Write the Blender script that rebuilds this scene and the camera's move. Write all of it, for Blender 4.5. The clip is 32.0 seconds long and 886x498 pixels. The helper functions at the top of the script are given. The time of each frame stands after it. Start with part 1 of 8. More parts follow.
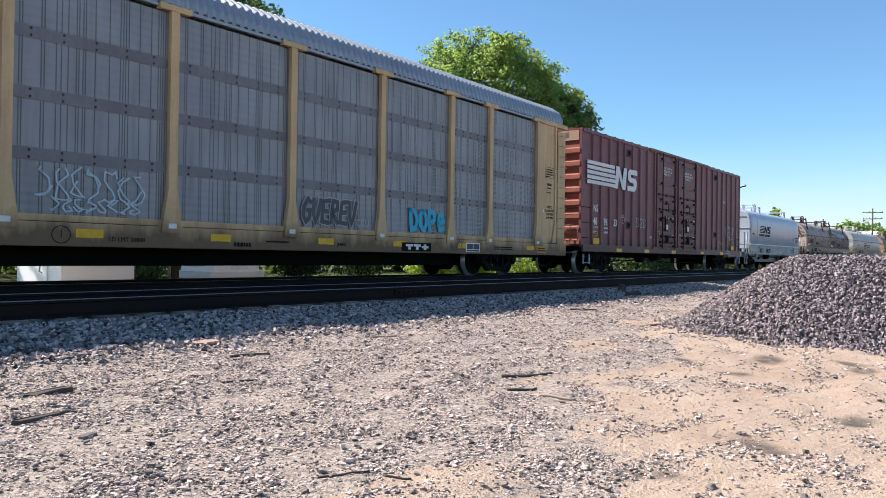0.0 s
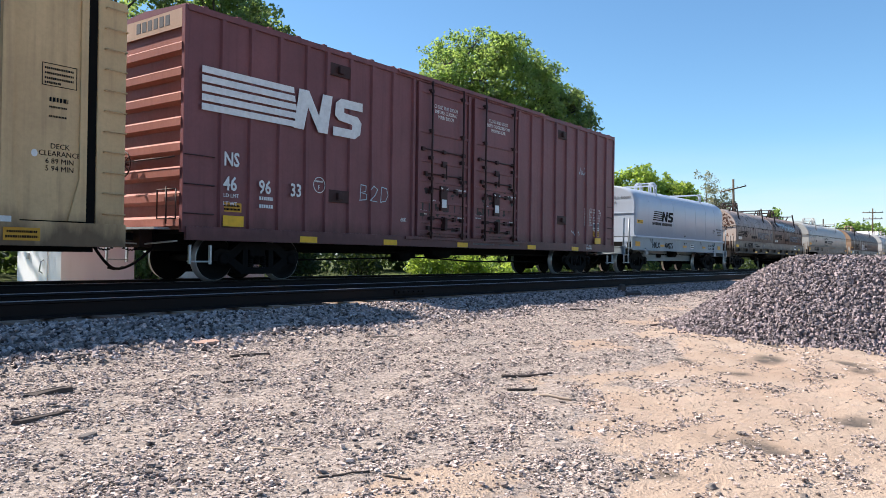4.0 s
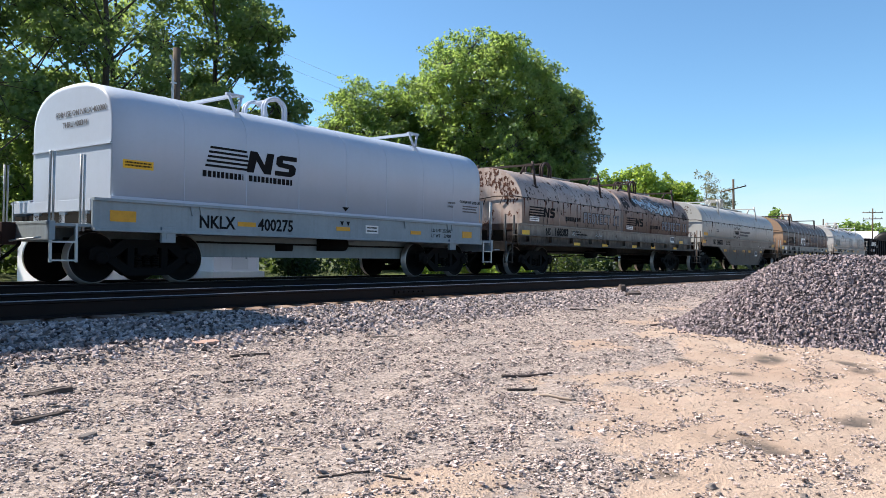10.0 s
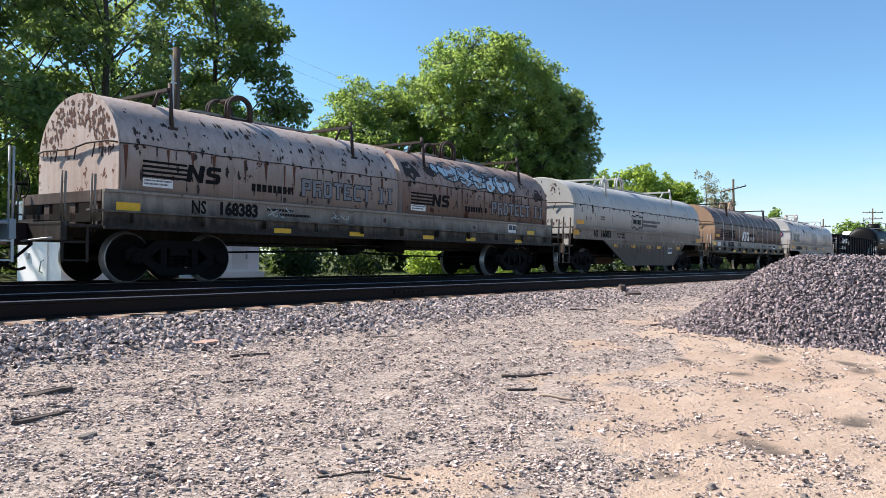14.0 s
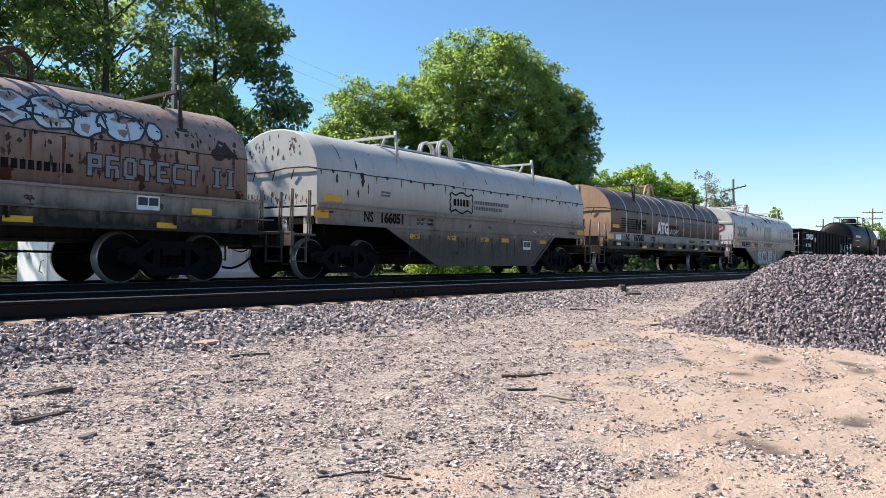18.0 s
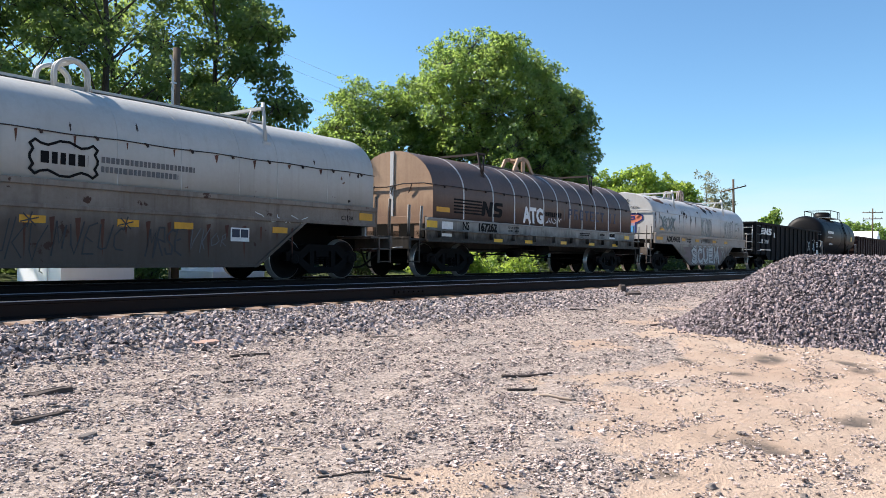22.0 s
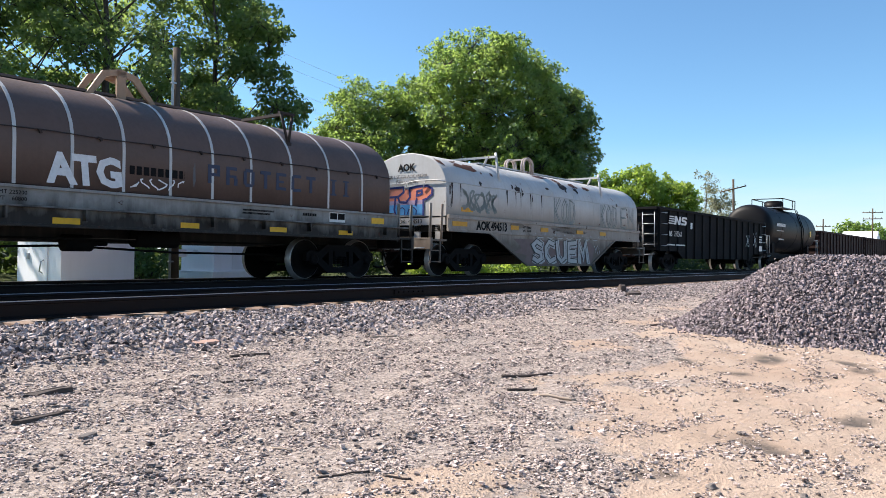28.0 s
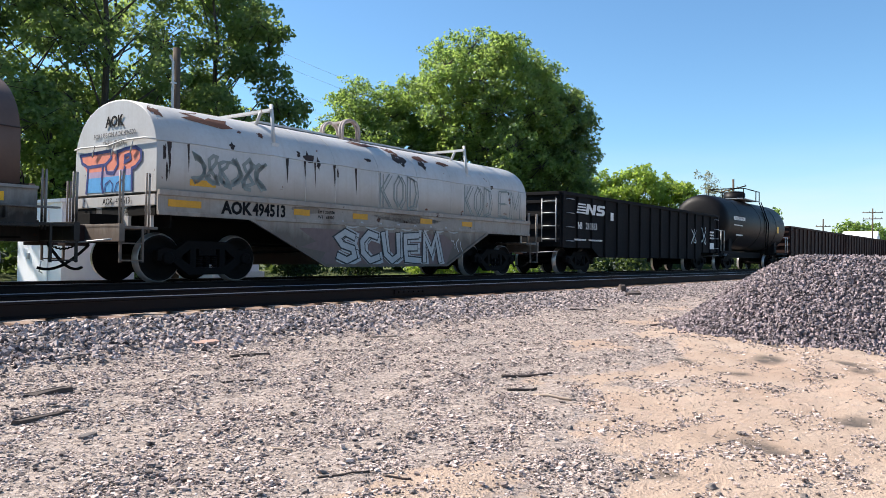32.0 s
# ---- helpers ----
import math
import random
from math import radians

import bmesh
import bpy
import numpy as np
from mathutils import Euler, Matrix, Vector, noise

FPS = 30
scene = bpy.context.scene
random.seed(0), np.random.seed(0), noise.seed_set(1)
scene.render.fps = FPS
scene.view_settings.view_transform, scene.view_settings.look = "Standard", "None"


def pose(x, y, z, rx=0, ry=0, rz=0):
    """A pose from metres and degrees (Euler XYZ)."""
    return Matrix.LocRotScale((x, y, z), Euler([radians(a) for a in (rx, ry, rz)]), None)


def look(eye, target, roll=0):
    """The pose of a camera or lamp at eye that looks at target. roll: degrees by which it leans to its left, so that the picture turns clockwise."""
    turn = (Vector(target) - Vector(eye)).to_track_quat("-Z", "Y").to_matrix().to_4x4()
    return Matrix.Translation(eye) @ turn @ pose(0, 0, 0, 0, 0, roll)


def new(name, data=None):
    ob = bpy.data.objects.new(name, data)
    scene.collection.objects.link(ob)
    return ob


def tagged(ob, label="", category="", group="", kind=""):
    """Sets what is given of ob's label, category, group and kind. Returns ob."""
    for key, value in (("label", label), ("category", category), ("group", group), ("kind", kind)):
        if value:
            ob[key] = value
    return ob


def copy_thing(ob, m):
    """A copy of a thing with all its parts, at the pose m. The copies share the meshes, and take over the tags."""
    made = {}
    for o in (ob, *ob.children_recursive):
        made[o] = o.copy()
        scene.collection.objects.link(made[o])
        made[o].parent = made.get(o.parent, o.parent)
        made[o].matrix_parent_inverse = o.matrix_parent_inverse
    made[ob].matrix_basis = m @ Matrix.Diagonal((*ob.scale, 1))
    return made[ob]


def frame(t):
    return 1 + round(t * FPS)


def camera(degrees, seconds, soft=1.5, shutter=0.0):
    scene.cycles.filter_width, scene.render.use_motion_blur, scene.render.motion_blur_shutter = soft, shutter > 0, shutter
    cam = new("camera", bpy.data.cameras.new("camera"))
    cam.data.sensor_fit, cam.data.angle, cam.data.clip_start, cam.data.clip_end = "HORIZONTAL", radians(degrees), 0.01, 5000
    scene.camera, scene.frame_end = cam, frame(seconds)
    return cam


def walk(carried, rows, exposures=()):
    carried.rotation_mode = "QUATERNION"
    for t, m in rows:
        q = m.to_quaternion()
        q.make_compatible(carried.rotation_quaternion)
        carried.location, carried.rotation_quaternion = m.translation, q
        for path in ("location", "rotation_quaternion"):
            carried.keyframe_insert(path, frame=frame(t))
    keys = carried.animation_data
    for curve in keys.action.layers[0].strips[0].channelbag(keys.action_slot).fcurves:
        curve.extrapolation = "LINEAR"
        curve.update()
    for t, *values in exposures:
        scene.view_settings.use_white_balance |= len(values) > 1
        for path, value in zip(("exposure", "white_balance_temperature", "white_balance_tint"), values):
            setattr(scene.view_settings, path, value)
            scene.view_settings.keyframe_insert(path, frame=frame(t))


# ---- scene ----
from functools import partial

# ---------- camera: stands still beside the double track ----------
cam = camera(60.8, 32.0, soft=0.75)
EYE = (0.0, 0.0, 0.565)
STAND = look(EYE, (0.80286 * 50, 0.59610 * 50, 0.565 + 0.00939 * 50), 0.777)
walk(cam, [(0.0, STAND), (32.0, STAND)])

# ---------- light: clear spring noon, sun behind the train ----------
SUN_FROM = Vector((-1.7, 5.1, 5.4)).normalized()
SUN_EL = math.asin(SUN_FROM.z)
SUN_AZ = math.atan2(SUN_FROM.x, SUN_FROM.y)
world = bpy.data.worlds.new("sky")
world.use_nodes = True
scene.world = world
wn = world.node_tree
sky = wn.nodes.new("ShaderNodeTexSky")
sky.sky_type = "NISHITA"
sky.sun_disc = False
sky.sun_elevation = SUN_EL
sky.sun_rotation = SUN_AZ
sky.altitude = 200
sky.air_density = 1.0
sky.dust_density = 0.25
sky.ozone_density = 4.0
wn.nodes["Background"].inputs["Strength"].default_value = 0.080
clear = wn.nodes.new("ShaderNodeMix")
clear.data_type = "RGBA"
clear.blend_type = "MULTIPLY"
clear.inputs["Factor"].default_value = 1.0
clear.inputs[7].default_value = (0.80, 1.0, 1.055, 1.0)
wn.links.new(sky.outputs[0], clear.inputs[6])
# thin high cloud lying all round above the horizon
way_up = wn.nodes.new("ShaderNodeTexCoord")
split = wn.nodes.new("ShaderNodeSeparateXYZ")
wn.links.new(way_up.outputs["Generated"], split.inputs[0])
wide = wn.nodes.new("ShaderNodeMapping")
wide.inputs["Scale"].default_value = (2.2, 2.2, 13.0)
wn.links.new(way_up.outputs["Generated"], wide.inputs["Vector"])
wisp = wn.nodes.new("ShaderNodeTexNoise")
wisp.inputs["Scale"].default_value = 1.3
wisp.inputs["Detail"].default_value = 7.0
wisp.inputs["Roughness"].default_value = 0.55
wn.links.new(wide.outputs[0], wisp.inputs["Vector"])
streaks = wn.nodes.new("ShaderNodeMapRange")
for key, v in (("From Min", 0.36), ("From Max", 0.68), ("To Min", 0.35), ("To Max", 0.95)):
    streaks.inputs[key].default_value = v
wn.links.new(wisp.outputs["Fac"], streaks.inputs["Value"])
low = wn.nodes.new("ShaderNodeMapRange")
low.interpolation_type = "SMOOTHSTEP"
for key, v in (("From Min", 0.02), ("From Max", 0.16), ("To Min", 1.0), ("To Max", 0.0)):
    low.inputs[key].default_value = v
wn.links.new(split.outputs["Z"], low.inputs["Value"])
amount = wn.nodes.new("ShaderNodeMath")
amount.operation = "MULTIPLY"
wn.links.new(streaks.outputs[0], amount.inputs[0])
wn.links.new(low.outputs[0], amount.inputs[1])
haze = wn.nodes.new("ShaderNodeMix")
haze.data_type = "RGBA"
haze.inputs[7].default_value = (5.0, 5.4, 6.0, 1.0)
wn.links.new(amount.outputs[0], haze.inputs["Factor"])
wn.links.new(clear.outputs[2], haze.inputs[6])
wn.links.new(haze.outputs[2], wn.nodes["Background"].inputs["Color"])
sun = new("sun", bpy.data.lights.new("sun", "SUN"))
sun.data.energy = 5.0
sun.data.angle = radians(0.55)
sun.data.color = (1.0, 0.915, 0.82)
sun.matrix_world = look(SUN_FROM * 100, (0, 0, 0))
scene.view_settings.exposure = 1.15


# ---------- material helpers ----------
def nd(nt, kind, **inputs):
    n = nt.nodes.new("ShaderNode" + kind)
    for k, v in inputs.items():
        n.inputs[k.replace("_", " ")].default_value = v
    return n


def rgb(c):
    return (c[0], c[1], c[2], 1.0)


def blank(name, rough=0.6, metal=0.0):
    m = bpy.data.materials.new(name)
    m.use_nodes = True
    b = m.node_tree.nodes["Principled BSDF"]
    b.inputs["Roughness"].default_value = rough
    b.inputs["Metallic"].default_value = metal
    return m, m.node_tree, b


def coords(nt, scale=(1, 1, 1)):
    tc = nt.nodes.new("ShaderNodeTexCoord")
    mp = nt.nodes.new("ShaderNodeMapping")
    mp.inputs["Scale"].default_value = scale
    nt.links.new(tc.outputs["Object"], mp.inputs["Vector"])
    return mp.outputs["Vector"]


def noisy(nt, vec, scale, detail=5.0, rough=0.6):
    n = nd(nt, "TexNoise", Scale=scale, Detail=detail, Roughness=rough)
    nt.links.new(vec, n.inputs["Vector"])
    return n.outputs["Fac"]


def ramp(nt, fac, lo, hi, a=0.0, b=1.0):
    r = nd(nt, "MapRange", From_Min=lo, From_Max=hi, To_Min=a, To_Max=b)
    nt.links.new(fac, r.inputs["Value"])
    return r.outputs["Result"]


def mixc(nt, fac, a, b):
    m = nt.nodes.new("ShaderNodeMix")
    m.data_type = "RGBA"
    if isinstance(fac, float):
        m.inputs["Factor"].default_value = fac
    else:
        nt.links.new(fac, m.inputs["Factor"])
    for key, v in (("A", a), ("B", b)):
        sock = [s for s in m.inputs if s.name == key and s.type == "RGBA"][0]
        if isinstance(v, tuple):
            sock.default_value = rgb(v)
        else:
            nt.links.new(v, sock)
    return [o for o in m.outputs if o.type == "RGBA"][0]


def bumped(nt, b, fac, strength=0.3, dist=0.01):
    n = nd(nt, "Bump", Strength=strength, Distance=dist)
    nt.links.new(fac, n.inputs["Height"])
    nt.links.new(n.outputs["Normal"], b.inputs["Normal"])


def paint(name, base, dirt, amount=0.5, rough=0.5, streak=0.0, rust=None, rust_at=0.62, metal=0.0, bump=0.15, spec=0.22, low=None):
    """Weathered paint: broad stains, fine grain, optional runs down the side and rust chips."""
    m, nt, b = blank(name, rough, metal)
    b.inputs["Specular IOR Level"].default_value = spec
    v = coords(nt)
    broad = ramp(nt, noisy(nt, v, 0.7), 0.35, 0.75, 0.0, amount)
    fine = noisy(nt, v, 14.0, 6.0, 0.7)
    col = mixc(nt, broad, base, dirt)
    col = mixc(nt, ramp(nt, fine, 0.4, 0.8, 0.0, amount * 0.5), col, dirt)
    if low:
        # darker lower band, weathering on most paints, shade on the two frame greys: colour, height of its upper edge,
        # strength
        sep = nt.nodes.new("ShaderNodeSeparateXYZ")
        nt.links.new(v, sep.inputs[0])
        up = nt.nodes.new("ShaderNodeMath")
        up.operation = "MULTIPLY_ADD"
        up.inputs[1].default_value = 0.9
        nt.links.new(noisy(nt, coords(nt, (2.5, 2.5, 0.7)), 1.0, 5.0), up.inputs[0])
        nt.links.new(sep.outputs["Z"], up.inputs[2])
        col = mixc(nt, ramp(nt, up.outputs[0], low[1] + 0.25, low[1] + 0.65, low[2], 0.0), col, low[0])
    if streak:
        run = noisy(nt, coords(nt, (7.0, 7.0, 0.35)), 1.0, 4.0, 0.6)
        col = mixc(nt, ramp(nt, run, 0.5, 0.75, 0.0, streak), col, dirt)
    if rust:
        chip = noisy(nt, v, 2.3, 8.0, 0.62)
        col = mixc(nt, ramp(nt, chip, rust_at, rust_at + 0.02), col, rust)
    nt.links.new(col, b.inputs["Base Color"])
    nt.links.new(ramp(nt, fine, 0.3, 0.8, rough - 0.08, rough + 0.12), b.inputs["Roughness"])
    bumped(nt, b, fine, bump, 0.004)
    return m


def plain(name, base, rough=0.6, metal=0.0, spec=0.35):
    m, nt, b = blank(name, rough, metal)
    b.inputs["Specular IOR Level"].default_value = spec
    v = coords(nt)
    d = tuple(c * 0.72 for c in base)
    nt.links.new(mixc(nt, ramp(nt, noisy(nt, v, 9.0), 0.4, 0.75, 0.0, 0.7), base, d), b.inputs["Base Color"])
    return m


M = {}
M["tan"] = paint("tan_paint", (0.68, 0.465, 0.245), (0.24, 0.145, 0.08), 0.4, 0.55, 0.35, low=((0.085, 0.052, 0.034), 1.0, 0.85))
M["galv"] = None
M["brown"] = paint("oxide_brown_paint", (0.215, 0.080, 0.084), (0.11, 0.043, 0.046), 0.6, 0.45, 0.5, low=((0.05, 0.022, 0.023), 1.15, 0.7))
# lit copy of brown: sunlight on the boxcar ends is put into the colour
M["brown_lit"] = paint("sunlit_oxide_paint", (0.33, 0.125, 0.095), (0.16, 0.055, 0.045), 0.5, 0.55, 0.3)
M["white_hood"] = paint("pale_grey_paint", (0.42, 0.475, 0.565), (0.32, 0.36, 0.42), 0.28, 0.38, 0.12, spec=0.35)
M["pale_frame"] = paint("pale_green_grey_paint", (0.27, 0.32, 0.35), (0.13, 0.14, 0.15), 0.4, 0.5, 0.3)
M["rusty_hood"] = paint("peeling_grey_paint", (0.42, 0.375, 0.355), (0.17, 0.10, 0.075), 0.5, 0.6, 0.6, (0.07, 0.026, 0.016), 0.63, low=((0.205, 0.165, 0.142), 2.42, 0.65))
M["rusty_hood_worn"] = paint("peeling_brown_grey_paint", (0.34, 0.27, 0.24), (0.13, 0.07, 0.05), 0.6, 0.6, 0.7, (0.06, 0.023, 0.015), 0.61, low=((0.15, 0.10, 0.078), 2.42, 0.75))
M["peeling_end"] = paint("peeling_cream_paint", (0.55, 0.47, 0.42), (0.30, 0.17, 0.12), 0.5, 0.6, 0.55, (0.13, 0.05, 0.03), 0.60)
M["rusty_side"] = paint("rust_stained_paint", (0.12, 0.095, 0.085), (0.035, 0.02, 0.016), 0.85, 0.65, 0.6, (0.045, 0.019, 0.013), 0.60)
M["cream_hood"] = paint("chalky_white_paint", (0.44, 0.445, 0.435), (0.29, 0.265, 0.23), 0.4, 0.5, 0.3, (0.12, 0.07, 0.05), 0.69)
M["cream_side"] = paint("stained_grey_paint", (0.25, 0.212, 0.178), (0.075, 0.047, 0.034), 0.6, 0.6, 0.55, (0.055, 0.026, 0.017), 0.64, low=((0.07, 0.05, 0.039), 1.12, 0.85))
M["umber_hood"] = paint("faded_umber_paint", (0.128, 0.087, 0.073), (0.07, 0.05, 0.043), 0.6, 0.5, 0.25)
# paler than umber_hood; for the hood end, lifting bail and end beam
M["umber_end"] = paint("pale_tan_paint", (0.42, 0.285, 0.19), (0.22, 0.135, 0.09), 0.6, 0.55, 0.5, low=((0.19, 0.115, 0.08), 1.95, 0.7))
# both frame greys carry wear, plus near-black painted shade below the ledge
M["grey_frame"] = paint("weathered_shaded_grey_paint", (0.31, 0.312, 0.30), (0.085, 0.064, 0.054), 0.5, 0.55, 0.4, (0.045, 0.022, 0.016), 0.67, low=((0.013, 0.011, 0.010), 1.28, 0.97))
M["grimy_shaded_frame"] = paint("grimy_shaded_grey_paint", (0.27, 0.245, 0.215), (0.075, 0.054, 0.043), 0.55, 0.6, 0.5, (0.045, 0.022, 0.016), 0.64, low=((0.013, 0.011, 0.010), 1.28, 0.97))
M["aok_hood"] = paint("scuffed_white_paint", (0.52, 0.525, 0.525), (0.32, 0.285, 0.25), 0.45, 0.5, 0.3, (0.13, 0.05, 0.03), 0.665, low=((0.40, 0.375, 0.35), 2.0, 0.5))
M["aok_side"] = paint("grimy_white_paint", (0.37, 0.335, 0.295), (0.13, 0.08, 0.06), 0.5, 0.6, 0.4, (0.065, 0.03, 0.02), 0.65, low=((0.10, 0.077, 0.062), 1.12, 0.85))
M["black"] = paint("black_paint", (0.010, 0.011, 0.013), (0.022, 0.02, 0.019), 0.5, 0.8, 0.3, spec=0.08)
M["dark_red"] = paint("dark_rust_paint", (0.035, 0.018, 0.016), (0.018, 0.012, 0.011), 0.6, 0.7, 0.3, spec=0.15)
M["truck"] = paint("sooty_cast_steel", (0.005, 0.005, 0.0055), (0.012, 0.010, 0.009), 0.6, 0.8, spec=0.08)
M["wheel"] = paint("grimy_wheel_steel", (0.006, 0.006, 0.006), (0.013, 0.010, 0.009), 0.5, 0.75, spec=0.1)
M["tread"] = plain("polished_tread_steel", (0.42, 0.41, 0.40), 0.35, 0.6)
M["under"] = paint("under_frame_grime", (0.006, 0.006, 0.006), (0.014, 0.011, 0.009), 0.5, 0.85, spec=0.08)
M["yellow"] = plain("yellow_reflector", (0.75, 0.42, 0.012), 0.4)
M["ink_white"] = plain("white_lettering", (0.72, 0.72, 0.71), 0.5)
M["ink_black"] = plain("black_lettering", (0.009, 0.009, 0.010), 0.7, spec=0.08)
M["ink_blue"] = plain("dark_blue_plate", (0.012, 0.022, 0.05), 0.4)
M["galv_rail"] = plain("galvanised_steel", (0.42, 0.45, 0.47), 0.45, 0.4)


# ---------- mesh helpers ----------
def part(name, bm, material, parent=None, label="", smooth=False):
    me = bpy.data.meshes.new(name)
    if smooth:
        for f in bm.faces:
            f.smooth = True
    bmesh.ops.recalc_face_normals(bm, faces=bm.faces)
    bm.to_mesh(me)
    bm.free()
    ob = new(name, me)
    for mt in (material if isinstance(material, (list, tuple)) else [material]):
        me.materials.append(mt)
    if parent:
        ob.parent = parent
    if label:
        ob["label"] = label
    return ob


def thing(name, label, category, group="", kind="", at=None):
    ob = new(name)
    ob.empty_display_size = 0.3
    if at is not None:
        ob.matrix_world = at
    return tagged(ob, label, category, group, kind)


def box(bm, x0, x1, y0, y1, z0, z1, bev=0.0, mi=0):
    vs = [bm.verts.new((x, y, z)) for x in (x0, x1) for y in (y0, y1) for z in (z0, z1)]
    q = [(0, 1, 3, 2), (4, 6, 7, 5), (0, 4, 5, 1), (2, 3, 7, 6), (0, 2, 6, 4), (1, 5, 7, 3)]
    fs = [bm.faces.new([vs[i] for i in f]) for f in q]
    for f in fs:
        f.material_index = mi
    if bev:
        bmesh.ops.bevel(bm, geom=list({e for f in fs for e in f.edges}), offset=bev, segments=2, profile=0.7, affect="EDGES", clamp_overlap=True)
    return bm


def rod(bm, p0, p1, r, seg=8, r1=None, caps=True, mi=0):
    p0, p1 = Vector(p0), Vector(p1)
    d = (p1 - p0).normalized()
    a = d.orthogonal().normalized()
    b = d.cross(a)
    r1 = r if r1 is None else r1
    ring = []
    for p, rr in ((p0, r), (p1, r1)):
        ring.append([bm.verts.new(p + (a * math.cos(k * math.tau / seg) + b * math.sin(k * math.tau / seg)) * rr) for k in range(seg)])
    for k in range(seg):
        f = bm.faces.new((ring[0][k], ring[0][(k + 1) % seg], ring[1][(k + 1) % seg], ring[1][k]))
        f.smooth = True
        f.material_index = mi
    if caps:
        for rg in ring:
            bm.faces.new(rg).material_index = mi
    return bm


def bent(bm, pts, r, seg=6):
    """One continuous round bar through the points."""
    P = [Vector(p) for p in pts]
    rings = []
    a = None
    for i, p in enumerate(P):
        d = (P[min(i + 1, len(P) - 1)] - P[max(i - 1, 0)])
        d = d.normalized() if d.length > 1e-6 else Vector((0, 0, 1))
        if a is None:
            a = d.orthogonal().normalized()
        a = (a - d * a.dot(d))
        a = a.normalized() if a.length > 1e-4 else d.orthogonal().normalized()
        b = d.cross(a)
        rings.append([bm.verts.new(p + (a * math.cos(k * math.tau / seg) + b * math.sin(k * math.tau / seg)) * r) for k in range(seg)])
    for u, v in zip(rings, rings[1:]):
        for k in range(seg):
            bm.faces.new((u[k], u[(k + 1) % seg], v[(k + 1) % seg], v[k])).smooth = True
    bm.faces.new(rings[0])
    bm.faces.new(rings[-1][::-1])
    return bm


def slab(bm, pts, y0, y1, mi=0):
    """A flat plate whose outline lies in the x-z plane, thick from y0 to y1."""
    a = [bm.verts.new((x, y0, z)) for x, z in pts]
    b = [bm.verts.new((x, y1, z)) for x, z in pts]
    n = len(pts)
    fs = [bm.faces.new(a), bm.faces.new(b[::-1])]
    fs += [bm.faces.new((a[k], a[(k + 1) % n], b[(k + 1) % n], b[k])) for k in range(n)]
    for f in fs:
        f.material_index = mi
    return bm


def loft(bm, profile, xs, caps=True, mi=0, smooth=True):
    """A skin through copies of a (y, z) outline set at the places xs along the train."""
    rings = []
    for x in xs:
        pr = profile(x) if callable(profile) else profile
        rings.append([bm.verts.new((x, y, z)) for y, z in pr])
    n = len(rings[0])
    for a, b in zip(rings, rings[1:]):
        for k in range(n):
            f = bm.faces.new((a[k], a[(k + 1) % n], b[(k + 1) % n], b[k]))
            f.smooth = smooth
            f.material_index = mi
    if caps:
        bm.faces.new(rings[0]).material_index = mi
        bm.faces.new(rings[-1][::-1]).material_index = mi
    return bm


def lathe(bm, prof, seg=32, axis_y=True, cx=0.0, cz=0.0, mi=0):
    """Turned shape about the y axis; prof: (radius, y)."""
    rings = [[bm.verts.new((cx + r * math.cos(k * math.tau / seg), y, cz + r * math.sin(k * math.tau / seg))) for k in range(seg)] for r, y in prof]
    for a, b in zip(rings, rings[1:]):
        for k in range(seg):
            f = bm.faces.new((a[k], a[(k + 1) % seg], b[(k + 1) % seg], b[k]))
            f.smooth = True
            f.material_index = mi
    bm.faces.new(rings[0])
    bm.faces.new(rings[-1][::-1])
    return bm


def words(text, x, y, z, size, material, parent, name="lettering", width=1.0, turn=0, bold=0.0, align="LEFT", depth=0.002, slant=0.0):
    """Lettering on the near side (turn 0) or on the end that faces down the track (turn -90)."""
    cu = bpy.data.curves.new(name, "FONT")
    cu.body = text
    cu.size = size
    cu.offset = bold
    cu.extrude = depth
    cu.align_x = align
    cu.shear = slant
    cu.resolution_u = 2
    tmp = bpy.data.objects.new(name, cu)
    me = bpy.data.meshes.new_from_object(tmp)
    bpy.data.objects.remove(tmp)
    me.transform(Matrix.Translation((x, y, z)) @ Euler((radians(90), 0, radians(turn))).to_matrix().to_4x4() @ Matrix.Diagonal((width, 1, 1, 1)))
    me.materials.clear()
    me.materials.append(material)
    ob = new(name, me)
    ob.parent = parent
    if size < 0.18:
        ob["kind"] = "stuff"
    return ob


def plates(name, rects, y, material, parent, label="", t=0.006):
    """Small flat plates on the near side: (x0, x1, z0, z1) each; one object each."""
    for x0, x1, z0, z1 in rects:
        part(name, box(bmesh.new(), x0, x1, y - t, y, z0, z1), material, parent, label)


def bars(rows, y, material, parent, name="stencil"):
    """Lettering too small to read: short plain bars, (x0, x1, z, height) each."""
    bm = bmesh.new()
    for x0, x1, z, hgt in rows:
        x = x0
        while x < x1:
            w = hgt * random.uniform(0.45, 0.75)
            box(bm, x, min(x + w, x1), y - 0.003, y, z, z + hgt)
            x += w + hgt * 0.25
    ob = part(name, bm, material, parent)
    ob["kind"] = "stuff"


# ---------- the train: speed, running gear ----------
YC = 13.67       # centre of the track that the train runs on
YN = 9.57        # centre of the empty track before it
SIDE = -1.48     # near side of a car, from its centre line
R = 0.457        # wheel radius


BEND = 0.00026   # the line curves gently towards the camera's side ahead


def bend(x):
    """How far the tracks have swung aside at x metres along them."""
    return 0.0 if x < 0 else BEND * x * x if x < 250 else BEND * 250 * (2 * x - 250)


def run(t):
    """Metres that the train has rolled after t seconds; it slows gently."""
    return 4.16397 * t - 0.0276053 * t * t - 4.93363e-4 * t ** 3 + 9.27323e-6 * t ** 4


